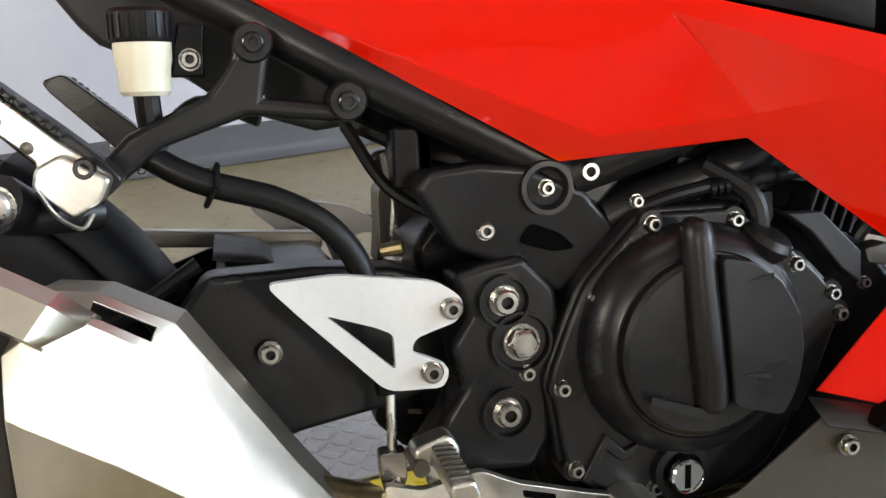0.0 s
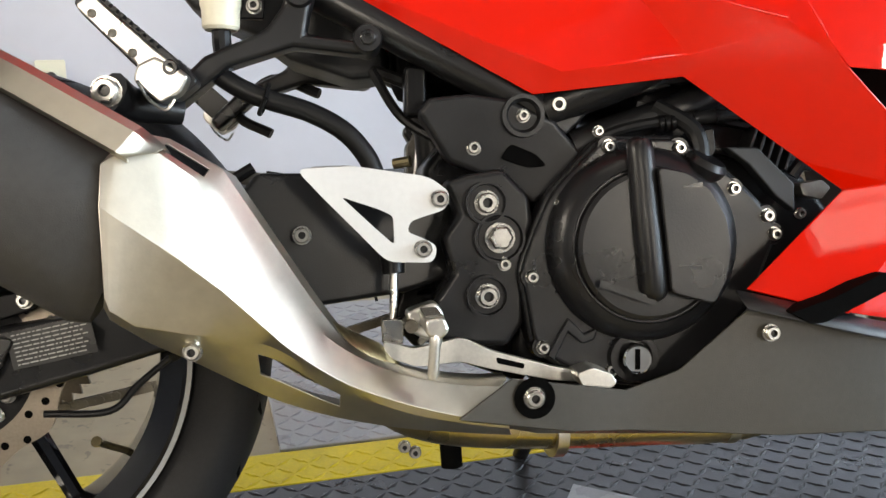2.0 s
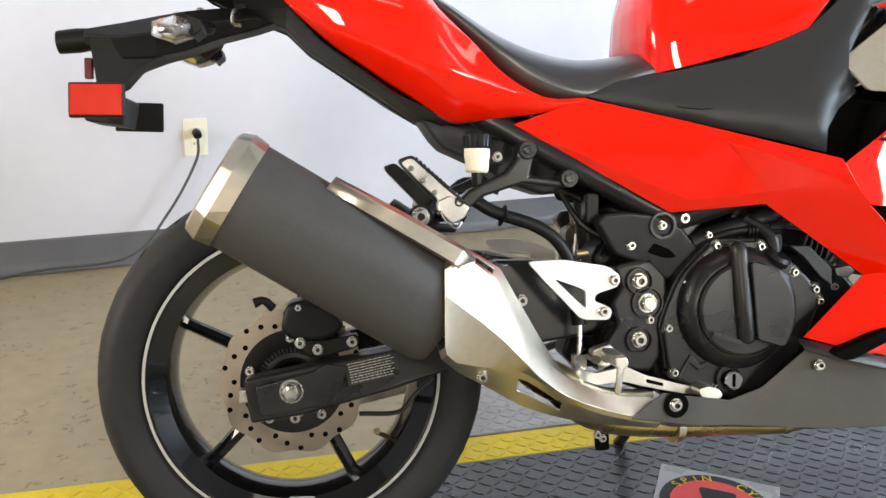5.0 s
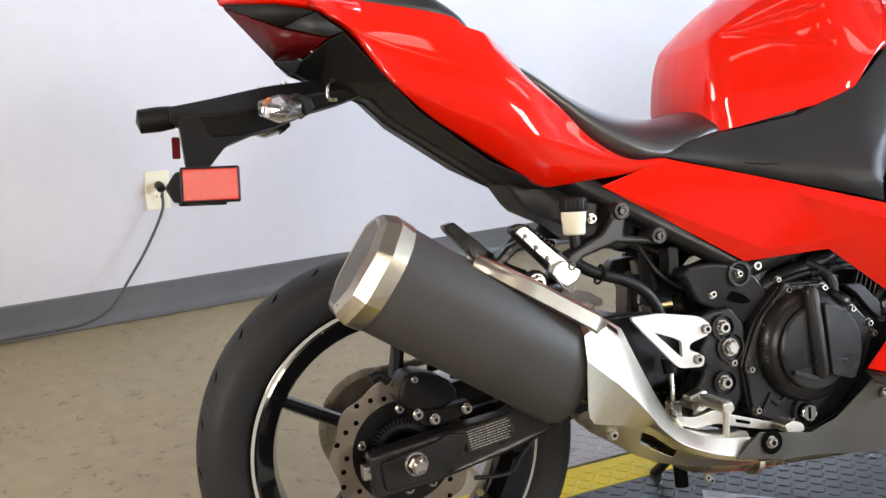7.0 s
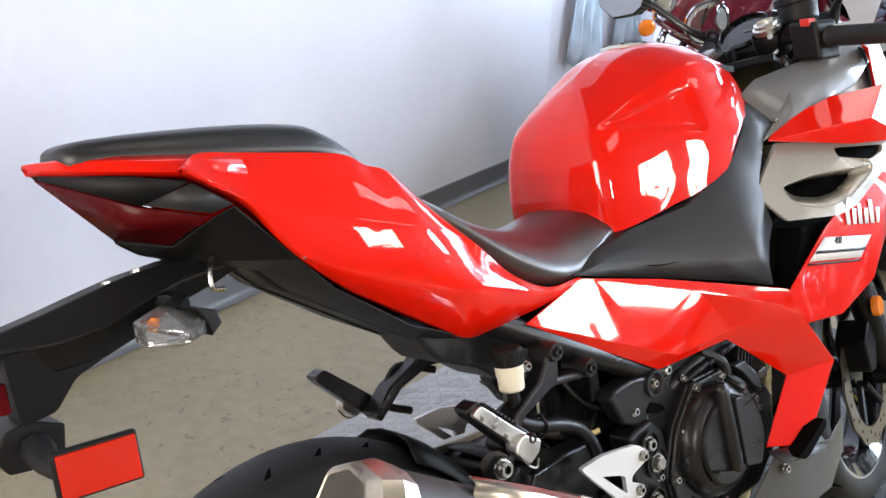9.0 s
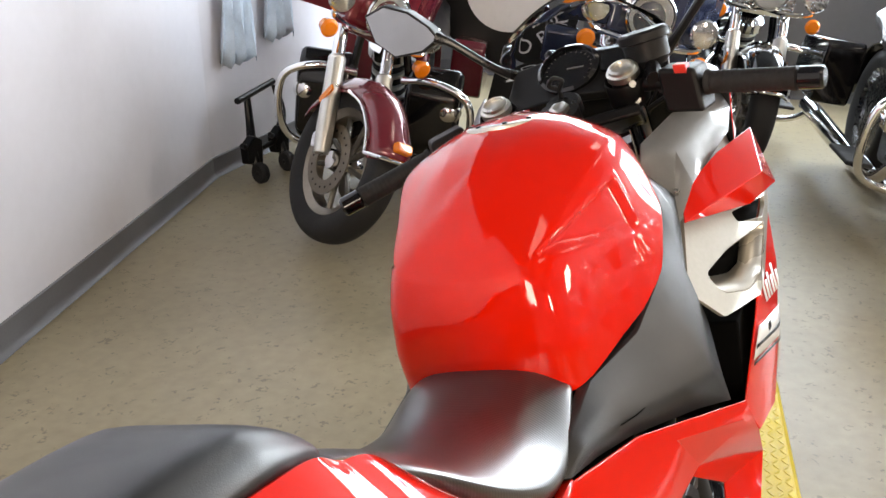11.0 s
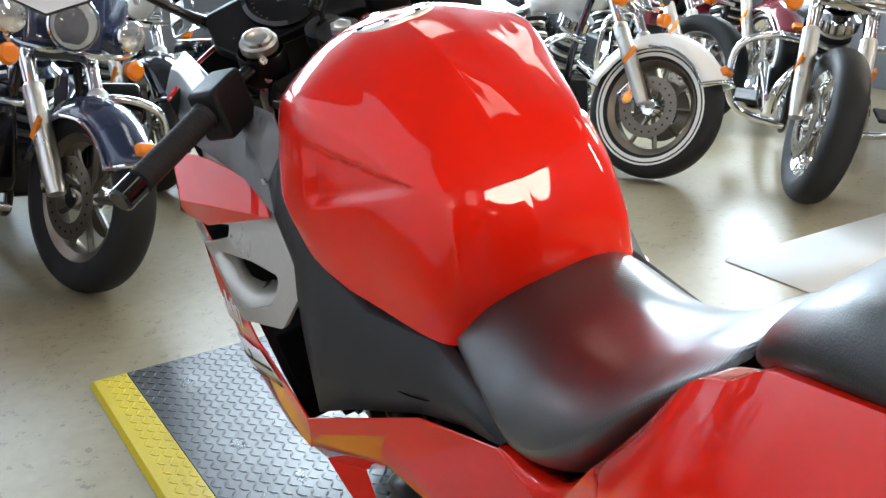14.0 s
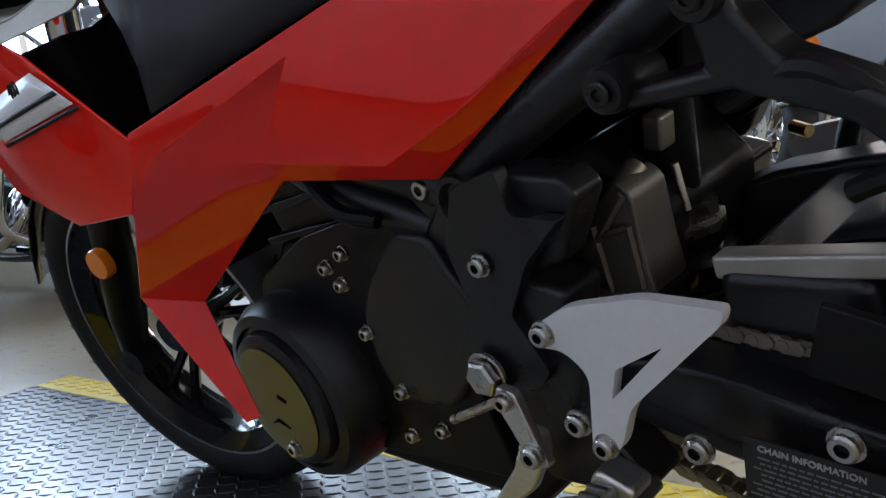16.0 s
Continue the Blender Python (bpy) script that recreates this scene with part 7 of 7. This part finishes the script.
part("needle", box(V(1.215, 0.028, 1.078) + gz * 0.0055 + gx * 0.012, (0.03, 0.002, 0.001), Matrix((gx, gy, gz)).transposed()), "inner", gd)
part("side_display", prism(round_poly([(-0.032, -0.024), (0.032, -0.024), (0.032, 0.024), (-0.032, 0.024)], 0.008), -0.004, 0.0), "black_gloss", pod).matrix_local = Matrix.Translation((1.218, -0.062, 1.082)) @ Matrix((gx, -gz, gy)).transposed().to_4x4()
scr = []
for i in range(9):
    u = -1 + 2 * i / 8
    scr.append([V(1.36 - 0.05 * t - 0.05 * u * u, 0.02 + u * (0.165 - 0.055 * t ** 3), 1.07 + 0.135 * t - 0.045 * u * u * t) for t in (0, 0.25, 0.5, 0.75, 1.0)])
ws_ = part("windscreen", sheet(scr), "shield", bike, "smoke-edged clear windscreen", solid=0.003)
edge = [r[-1] for r in scr]
part("screen_edge", tube(edge, 0.0022, 6, 3), "hose", ws_)
nose = []
for i in range(9):
    u = -1 + 2 * i / 8
    nose.append([V(1.33 + 0.12 * t - 0.16 * u * u, u * (0.24 - 0.03 * t), 1.06 - 0.22 * t - 0.05 * u * u) for t in (0, 0.33, 0.66, 1.0)])
part("nose_liner", sheet([[p + V(-0.014, 0, -0.004) for p in r] for r in nose]), "plastic", bike, "black inner liner of the nose", solid=0.002, smooth=50)
part("nose_cowl", sheet(nose), "red", bike, "glossy red nose cowl", solid=0.003, smooth=50)
for s in (-1, 1):
    st = part("mirror_stalk", tube([(1.27, s * 0.13, 1.075), (1.225, s * 0.165, 1.105), (1.20, s * 0.225, 1.165), (1.195, s * 0.255, 1.185)], [0.012, 0.0075, 0.0075, 0.011], 10), "cover", bike, "black mirror stalk")
    outl = [(0.248, 1.180), (0.284, 1.163), (0.345, 1.164), (0.380, 1.200), (0.388, 1.252), (0.345, 1.262), (0.298, 1.240), (0.262, 1.205)]
    hm = bmesh.new()
    back = [V(1.206 + 0.018, s * y, z) for y, z in outl]
    face = [V(1.194, s * y, z) for y, z in outl]
    cen = V(1.25, s * 0.325, 1.21)
    sheet([face, back, [cen + (b - cen) * 0.45 for b in back]], hm, closed=True, caps=True)
    hs = part("mirror_housing", hm, "cover", st, "black wing mirror housing", bevel=0.003)
    gl = [((y - 0.325) * 0.93 + 0.325, (z - 1.21) * 0.91 + 1.21) for y, z in outl]
    part("mirror_glass", shell([(1.1925, s * y, z) for y, z in gl], [tuple(range(len(gl)))]), "glass", hs, "mirror glass")


def inner_cowl():
    return sheet([[V(*p) for p in r] for r in (((1.03, -0.165, 0.935), (1.05, -0.187, 0.885), (1.07, -0.20, 0.84)), ((1.12, -0.185, 0.985), (1.15, -0.205, 0.935), (1.18, -0.22, 0.87)), ((1.20, -0.20, 1.02), (1.23, -0.222, 0.985), (1.27, -0.225, 0.92)), ((1.26, -0.185, 1.05), (1.30, -0.20, 1.02), (1.34, -0.20, 0.96)))])


both("inner_cowl", inner_cowl, "silver", "pale silver inner cowl", solid=0.003)
for s in (-1, 1):
    bolt(bike, (0.934, s * 0.180, 0.910), 0.006, 0.004, s > 0)

# ---- the cruisers lined up along the far side ----
def cruiser(name, label, paint, m, steer_deg, fairing, group="cruisers in a row", bar=True, spoked=False, whitewall=False, fender=True, bags=True, legs=False, pack=False):
    """A big touring cruiser, front axle over the origin, facing +x."""
    top = thing(name, label, "motorcycle", group)
    R = 0.325
    F = V(0, 0, R)
    S = Matrix.Translation(V(-0.25, 0, 0.85)) @ Matrix.Rotation(radians(steer_deg), 4, V(-0.48, 0, 0.877)) @ Matrix.Translation(V(0.25, 0, -0.85))

    def st(name_, bm, mat, parent=None, lab="", **k):
        bm.transform(S)
        return part(name_, bm, mat, parent or top, lab, **k)
    tp = [(0.215, -0.045)] + [(0.215 + 0.11 * (0.35 + 0.65 * max(0, math.cos(a)) ** 0.5), 0.066 * math.sin(a)) for a in [-math.pi / 2 + math.pi * i / 12 for i in range(13)]] + [(0.215, 0.045), (0.215, -0.045)]
    ty = st("front_tyre", lathe(tp, F, (0, 1, 0), 56), "rubber", smooth=50)
    if whitewall:
        for s in (-1, 1):
            st("whitewall", lathe([(0.235, s * 0.0635), (0.268, s * 0.0665), (0.267, s * 0.066), (0.235, s * 0.063)], F, (0, 1, 0), 56), "white_paint", ty)
    whl = st("front_wheel", lathe([(0.218, -0.048), (0.226, -0.046), (0.212, -0.03), (0.20, 0), (0.212, 0.03), (0.226, 0.046), (0.218, 0.048), (0.19, 0.03), (0.185, 0), (0.19, -0.03), (0.218, -0.048)], F, (0, 1, 0), 56), "chrome" if spoked else "disc")
    nsp = 9 if not spoked else 18
    for i in range(nsp):
        a = 2 * math.pi * i / nsp
        w = 0.012 if not spoked else 0.0035
        st("spoke", tube([F + V(math.cos(a) * 0.03, 0.01 * (-1) ** i, math.sin(a) * 0.03), F + V(math.cos(a + 0.08) * 0.195, 0, math.sin(a + 0.08) * 0.195)], w, 6), "cast" if not spoked else "chrome", whl)
    st("hub", lathe([(0, -0.07), (0.035, -0.07), (0.045, -0.03), (0.045, 0.03), (0.035, 0.07), (0, 0.07)], F, (0, 1, 0), 20), "chrome", whl)
    for s in (-1, 1):
        st("brake_disc", lathe([(0.085, s * 0.072), (0.142, s * 0.072), (0.142, s * 0.077), (0.085, s * 0.077), (0.085, s * 0.072)], F, (0, 1, 0), 40), "disc", whl)
        # Flat near-black discs, the shade of the drilled holes as colour.
        hl = bmesh.new()
        for i in range(20):
            a = 2 * math.pi * i / 20
            lathe([(0, 0), (0.005, 0)], F + V(math.cos(a) * 0.115, s * 0.0776, math.sin(a) * 0.115), (0, s, 0), 8, hl)
        tagged(st("disc_holes", hl, "hole", whl), kind="stuff")
        q0, q1 = V(-0.42, s * 0.125, 1.02), V(0.0, s * 0.115, R)
        dq = (q1 - q0).normalized()
        fk = st("fork_leg", cyl(q0, q0 + dq * 0.42, 0.026, None, 18), "chrome", lab="chrome fork leg")
        st("slider", lathe([(0.028, 0), (0.036, 0.01), (0.036, 0.30), (0.030, 0.40), (0, 0.41)], q0 + dq * 0.40, dq, 18), "alloy", fk)
        st("fork_reflector", box(q0 + dq * 0.56 + V(0.02, s * 0.032, 0), (0.025, 0.008, 0.085), Euler((0, radians(28), 0)).to_matrix()), "amber", fk)
        st("caliper", prism(round_poly([(-0.16, 0.36), (-0.10, 0.44), (-0.06, 0.42), (-0.08, 0.33), (-0.13, 0.31)], 0.015), s * 0.06, s * 0.10), "chrome", bevel=0.006)
    if fender:
        rows = []
        for i in range(17):
            a = radians(26 + 142 * i / 16)
            flare = 0.0 if 0.1 < i / 16 < 0.9 else 0.012
            rr = 0.352 + flare
            rows.append([F + V(math.cos(a) * (rr - 0.085 * abs(k) ** 2.8), k * 0.098, math.sin(a) * (rr - 0.085 * abs(k) ** 2.8)) for k in (-1, -0.85, -0.5, 0, 0.5, 0.85, 1)])
        fd = st("front_fender", sheet(rows), paint, lab="painted front fender", solid=0.004, smooth=60)
        for sgn in (-1, 1):
            st("fender_rail", tube([F + V(math.cos(radians(q)) * 0.275, sgn * 0.103, math.sin(radians(q)) * 0.275) for q in (30, 50, 75, 100)], 0.007, 8), "chrome", fd)
        st("fender_lamp", box(F + V(0.300, 0, 0.212), (0.034, 0.075, 0.040), Euler((0, radians(-38), 0)).to_matrix()), "amber", fd, "amber fender lamp", bevel=0.010, seg=3)
        st("fender_tip_trim", tube([F + V(0.235, -0.104, 0.135), F + V(0.318, -0.07, 0.160), F + V(0.334, 0.0, 0.166), F + V(0.318, 0.07, 0.160), F + V(0.235, 0.104, 0.135)], 0.009, 8), "chrome", fd)
    # headlamp, spot lamps, indicators
    hd = st("headlamp", lathe([(0, 0.09), (0.05, 0.085), (0.085, 0.05), (0.095, 0.0), (0.10, -0.006), (0.095, -0.012)], V(-0.20, 0, 0.90), (-1, 0, 0), 32), "chrome", lab="round chrome headlamp")
    st("headlamp_lens", lathe([(0.093, 0.0), (0.07, 0.02), (0.035, 0.03), (0, 0.033)], V(-0.195, 0, 0.90), (1, 0, 0), 32), "lens", hd)
    st("reflector_bowl", lathe([(0.085, 0.0), (0.05, -0.03), (0, -0.045)], V(-0.197, 0, 0.90), (1, 0, 0), 24), "silver", hd)
    for s in (-1, 1):
        sp_ = st("spot_lamp", lathe([(0, 0.06), (0.045, 0.05), (0.058, 0.0), (0.052, -0.008), (0.03, -0.016), (0, -0.018)], V(-0.19, s * 0.225, 0.89), (-1, 0, 0), 24), "chrome", lab="chrome spot lamp")
        st("spot_lens", lathe([(0.05, 0.0), (0.03, 0.012), (0, 0.016)], V(-0.178, s * 0.225, 0.89), (1, 0, 0), 24), "lens", sp_)
        st("indicator", lathe([(0, 0.045), (0.028, 0.04), (0.037, 0.0), (0.026, -0.012), (0, -0.016)], V(-0.16, s * 0.235, 0.77), (-1, 0, 0), 20), "amber", lab="amber bullet turn signal")
        st("lamp_bar", tube([V(-0.24, 0, 0.81), V(-0.22, s * 0.10, 0.80), V(-0.20, s * 0.22, 0.82), V(-0.20, s * 0.225, 0.89)], 0.012, 8), "chrome")
    st("fork_cover", prism([(-0.40, 1.02), (-0.25, 1.03), (-0.23, 0.82), (-0.30, 0.76)], -0.15, 0.15), "chrome" if not fairing else paint, bevel=0.02)
    if fairing:
        rows = []
        for i in range(13):
            u = -1 + 2 * i / 12
            rows.append([V(-0.21 - 0.20 * u * u - 0.05 * t, u * (0.36 - 0.04 * abs(t - 0.5)), 0.84 + 0.44 * t - 0.06 * u * u) for t in (0, 0.2, 0.4, 0.6, 0.8, 1.0)])
        fa = st("fairing", sheet(rows), paint, lab="painted batwing fairing", solid=0.006, smooth=60)
        rows = []
        for i in range(9):
            u = -1 + 2 * i / 8
            rows.append([V(-0.24 - 0.18 * u * u - 0.10 * t, u * 0.30, 1.31 + 0.20 * t - 0.09 * u * u) for t in (0, 0.5, 1.0)])
        st("windshield", sheet(rows), "shield", fa, solid=0.004)
    # frame, engine, tank, seat, rear
    part("frame_tube", tube([(-0.42, 0.08, 0.86), (-0.48, 0.13, 0.55), (-0.52, 0.14, 0.22), (-0.70, 0.14, 0.16), (-1.2, 0.14, 0.18)], 0.018, 10), "black_gloss", top)
    part("frame_tube", tube([(-0.42, -0.08, 0.86), (-0.48, -0.13, 0.55), (-0.52, -0.14, 0.22), (-0.70, -0.14, 0.16), (-1.2, -0.14, 0.18)], 0.018, 10), "black_gloss", top)
    en = part("engine", prism([(-0.58, 0.22), (-1.10, 0.20), (-1.15, 0.40), (-0.95, 0.48), (-0.62, 0.42)], -0.13, 0.13), "dark", top, "black and chrome V-twin engine", bevel=0.03)
    for ang, bx in ((22, -0.74), (-22, -0.90)):
        d_ = V(math.sin(radians(ang)), 0, math.cos(radians(ang)))
        for k in range(8):
            c0 = V(bx, 0, 0.42) + d_ * (0.03 + k * 0.03)
            part("cooling_fin", lathe([(0, 0), (0.088 - 0.002 * k, 0), (0.088 - 0.002 * k, 0.014), (0, 0.014)], c0, d_, 20), "alloy" if k % 2 else "dark", en)
        part("rocker_box", lathe([(0.095, 0), (0.095, 0.05), (0.06, 0.08), (0, 0.085)], V(bx, 0, 0.42) + d_ * 0.27, d_, 20), "chrome", en)
    for s in (-1, 1):
        part("engine_cover", lathe([(0.10, 0), (0.098, 0.03), (0.07, 0.045), (0, 0.05)], (-0.72, s * 0.12, 0.33), (0, s, 0), 28), "chrome", en)
        part("exhaust_pipe", tube([(-0.70, s * 0.10, 0.48), (-0.60, s * 0.19, 0.36), (-0.78, s * 0.22, 0.20), (-1.3, s * 0.23, 0.20), (-2.0, s * 0.25, 0.24)], [0.026, 0.026, 0.028, 0.045, 0.048], 14), "chrome", top, "long chrome exhaust")
        if legs:
            part("leg_shield", prism(round_poly([(-0.50, 0.25), (-0.43, 0.32), (-0.40, 0.56), (-0.46, 0.68), (-0.56, 0.66), (-0.61, 0.30)], 0.03), s * 0.12, s * 0.36) if fairing else prism(round_poly([(-0.48, 0.33), (-0.43, 0.40), (-0.41, 0.54), (-0.45, 0.60), (-0.50, 0.56), (-0.53, 0.38)], 0.03), s * 0.15, s * 0.27), "black_gloss", top, "black leg shield behind the engine guard", bevel=0.03, seg=3)
            part("horn", lathe([(0, 0), (0.045, 0.0), (0.052, 0.012), (0.048, 0.03), (0.03, 0.045), (0, 0.05)], (-0.45, s * 0.32, 0.50), (1, s * 0.2, 0), 24), "chrome", top, "round chrome auxiliary cover")
        if bar:
            part("engine_guard", tube([(-0.45, s * 0.10, 0.60), (-0.40, s * 0.26, 0.62), (-0.38, s * 0.40, 0.56), (-0.40, s * 0.42, 0.40), (-0.46, s * 0.36, 0.26), (-0.52, s * 0.14, 0.20)], 0.017, 12), "chrome", top, "chrome engine guard")
        part("floorboard", box((-0.78, s * 0.33, 0.27), (0.30, 0.11, 0.02)), "rubber", top, bevel=0.008)
        st("handlebar", tube([V(-0.42, 0, 1.05), V(-0.46, s * 0.16, 1.14), V(-0.56, s * 0.32, 1.16), V(-0.70, s * 0.42, 1.08)], 0.014, 10), "chrome")
        st("grip", cyl(V(-0.59, s * 0.345, 1.15), V(-0.70, s * 0.42, 1.08), 0.019), "rubber")
        mr_ = st("mirror", lathe([(0, 0.02), (0.05, 0.014), (0.065, 0.0), (0.062, -0.004)], V(-0.50, s * 0.42, 1.28), (1, 0, 0), 24), "chrome")
        st("mirror_stem", tube([V(-0.55, s * 0.32, 1.17), V(-0.53, s * 0.38, 1.22), V(-0.50, s * 0.41, 1.26)], 0.006, 8), "chrome", mr_)
        if bags:
            part("saddlebag", prism(round_poly([(-1.42, 0.66), (-1.95, 0.62), (-2.0, 0.36), (-1.48, 0.34)], 0.05), s * 0.20, s * 0.38), paint, top, bevel=0.03)
    part("fuel_tank", sheet([[V(x, math.sin(t) * w, z + math.cos(t) * h) for t in [2 * math.pi * i / 14 for i in range(14)]] for x, w, h, z in ((-0.42, 0.05, 0.06, 0.87), (-0.50, 0.14, 0.11, 0.86), (-0.68, 0.17, 0.12, 0.85), (-0.85, 0.14, 0.10, 0.82), (-1.0, 0.06, 0.06, 0.79))], closed=True, caps=True), paint, top, "painted teardrop tank", smooth=60)
    part("seat", seat_loft([(-0.92, 0.10, 0.72, 0.77, 0.66), (-1.10, 0.19, 0.68, 0.73, 0.62), (-1.35, 0.20, 0.70, 0.76, 0.62), (-1.45, 0.16, 0.76, 0.84, 0.66), (-1.75, 0.14, 0.78, 0.85, 0.68), (-1.85, 0.09, 0.77, 0.81, 0.70)]), "vinyl", top, subsurf=1)
    if pack:
        tp_ = part("tour_pack", prism(round_poly([(-1.62, 0.88), (-2.05, 0.86), (-2.10, 1.02), (-2.02, 1.16), (-1.70, 1.18), (-1.60, 1.04)], 0.05), -0.26, 0.26), paint, top, "painted luggage trunk behind the seat", bevel=0.03)
        part("backrest", prism(round_poly([(-1.60, 0.90), (-1.66, 1.16), (-1.61, 1.20), (-1.54, 0.92)], 0.02), -0.17, 0.17), "vinyl", tp_, bevel=0.02)
    else:
        part("backrest", prism(round_poly([(-1.76, 0.84), (-1.86, 1.12), (-1.81, 1.15), (-1.70, 0.86)], 0.02), -0.13, 0.13), "vinyl", top, "black padded backrest", bevel=0.02)
    RB = V(-1.62, 0, R)
    part("rear_tyre", lathe(tp, RB, (0, 1, 0), 48), "rubber", top, smooth=50)
    part("rear_wheel", lathe([(0.218, -0.048), (0.2, 0), (0.218, 0.048), (0.19, 0.03), (0.06, 0.03), (0, 0.05), (0, -0.05), (0.06, -0.03), (0.19, -0.03), (0.218, -0.048)], RB, (0, 1, 0), 40), "black_bolt", top)
    part("rear_fender", sheet([[RB + V(math.cos(a) * 0.36, k * 0.095, math.sin(a) * 0.36 - abs(k) ** 3 * 0.03) for k in (-1, -0.6, 0, 0.6, 1)] for a in [radians(20 + 155 * i / 12) for i in range(13)]]), paint, top, solid=0.005)
    top.matrix_world = m
    return top


def park(x, y, heading):
    return pose(x, y, 0, 0, 0, heading)


cruiser("touring_cruiser", "maroon touring cruiser with chrome guards, parked nose out", "red_cruiser", park(2.72, 1.64, 196) @ pose(0, 0, 0, -8, 0, 0), 44, True, legs=True, pack=True)
cruiser("touring_cruiser", "dark blue touring cruiser with a batwing fairing", "blue_cruiser", park(3.05, 0.64, 196) @ pose(0, 0, 0, -8, 0, 0), 14, True, legs=True, pack=True)
cruiser("cruiser", "black cruiser with bright chrome and a drilled front disc", "black_gloss", park(3.05, -0.70, 194) @ pose(0, 0, 0, -8, 0, 0), 24, False, legs=True)
cruiser("cruiser", "white cruiser with a deep front fender", "white_paint", park(3.33, -1.86, 190) @ pose(0, 0, 0, -8, 0, 0), 20, False, whitewall=True)
cruiser("cruiser", "black cruiser with wire wheels and chrome forks", "black_gloss", park(4.20, -2.75, 184) @ pose(0, 0, 0, -8, 0, 0), 15, False, spoked=True, fender=False)
cruiser("cruiser", "black and chrome cruiser with a skinny front tyre", "black_gloss", park(2.66, -2.20, 138) @ pose(0, 0, 0, -8, 0, 0), 12, False, spoked=True, fender=False, bags=False)
cruiser("cruiser", "black cruiser parked further back, bags removed", "black_gloss", park(4.36, 0.30, 195) @ pose(0, 0, 0, -8, 0, 0), 4, False, bags=False)
cruiser("cruiser", "black cruiser with wire wheels by the window wall", "black_gloss", park(2.06, -2.87, 138) @ pose(0, 0, 0, -8, 0, 0), 10, False, spoked=True, bags=False)
cruiser("cruiser", "maroon cruiser parked deep in the corner", "red_cruiser", park(4.5, -3.5, 160) @ pose(0, 0, 0, -8, 0, 0), 8, False, spoked=True, whitewall=True)
cruiser("cruiser", "dark blue cruiser parked further back between others", "blue_cruiser", park(4.42, -1.02, 192) @ pose(0, 0, 0, -8, 0, 0), 4, False, bags=False)

# workshop stand, film-wrapped panel and round sign near the corner
jk = thing("paddock_stand", "black steel paddock stand tipped up against the wall", "stand")
part("crossbar", cyl((3.26, 2.50, 0.40), (3.68, 2.57, 0.42), 0.017, None, 12), "dark", jk, bevel=0.003)
for xt, xb in ((3.37, 3.30), (3.66, 3.54)):
    arm = part("arm", tube([(xt, 2.52 + 0.1 * (xt - 3.37), 0.405), (xt - 0.02, 2.50, 0.27), (xb, 2.46, 0.16), (xb - 0.02, 2.42, 0.06)], [0.017, 0.021, 0.026, 0.022], 10), "dark", jk)
    part("gusset", prism([(xb - 0.07, 0.10), (xb + 0.045, 0.08), (xb + 0.05, 0.20), (xb - 0.01, 0.23), (xb - 0.08, 0.19)], 2.43, 2.48), "dark", arm, bevel=0.008)
    part("grip", cyl((xb - 0.10, 2.45, 0.20), (xb - 0.03, 2.45, 0.17), 0.014, None, 10), "hose", arm, bevel=0.003)
    part("wheel", lathe([(0.012, -0.022), (0.045, -0.022), (0.052, -0.012), (0.052, 0.012), (0.045, 0.022), (0.012, 0.022), (0.012, -0.022)], (xb - 0.03, 2.40, 0.052), (0.9, -0.3, 0), 20), "rubber", jk)
part("tie_bar", cyl((3.30, 2.46, 0.15), (3.54, 2.46, 0.15), 0.015, None, 12), "dark", jk, bevel=0.003)
bag = thing("wrapped_panel", "pale blue film draped over hooks on the wall", "plastic film")
for cx, w, h in ((3.50, 0.27, 0.62), (3.92, 0.25, 0.55)):
    rows = []
    for i in range(9):
        u = i / 8
        rows.append([V(cx + (k / 10 - 0.5) * w * (0.6 + 0.5 * u), 2.655 + 0.07 * (cx - 3.25) - 0.03 - 0.02 * math.sin(k * 1.9 + u * 3) * (0.3 + u), 1.16 - h * u + 0.02 * math.sin(k * 2.3)) for k in range(11)])
    part("film", sheet(rows), "bag", bag, solid=0.002, smooth=70)
rs = thing("round_sign", "round black sign with a white centre and white letters", "sign", m=Matrix.Translation((4.55, 1.58, 0.86)) @ pose(0, 0, 0, 0, -90, 18))
part("disc", lathe([(0, 0), (0.42, 0), (0.42, 0.02), (0, 0.02)], (0, 0, 0), (0, 0, 1), 64), "black_sticker", rs, bevel=0.002)
part("centre", lathe([(0, 0.02), (0.24, 0.02), (0.24, 0.024), (0, 0.024)], (0, 0, 0), (0, 0, 1), 48), "white_sticker", rs)
for ch, deg in (("O", 15), ("R", 36), ("K", 57)):
    q = radians(deg)
    wheel_text("letter", ch, 0.115, pose(-math.cos(q) * 0.33, -math.sin(q) * 0.33, 0.0215, 0, 0, deg - 90), "white_sticker", rs)
part("stand_leg", prism([(-0.84, -0.16), (-0.36, -0.05), (-0.36, 0.05), (-0.84, 0.16)], 0, 0.02), "black_sticker", rs, "black trestle under the sign").matrix_local = pose(0, 0, -0.02, -90, 0, 0)
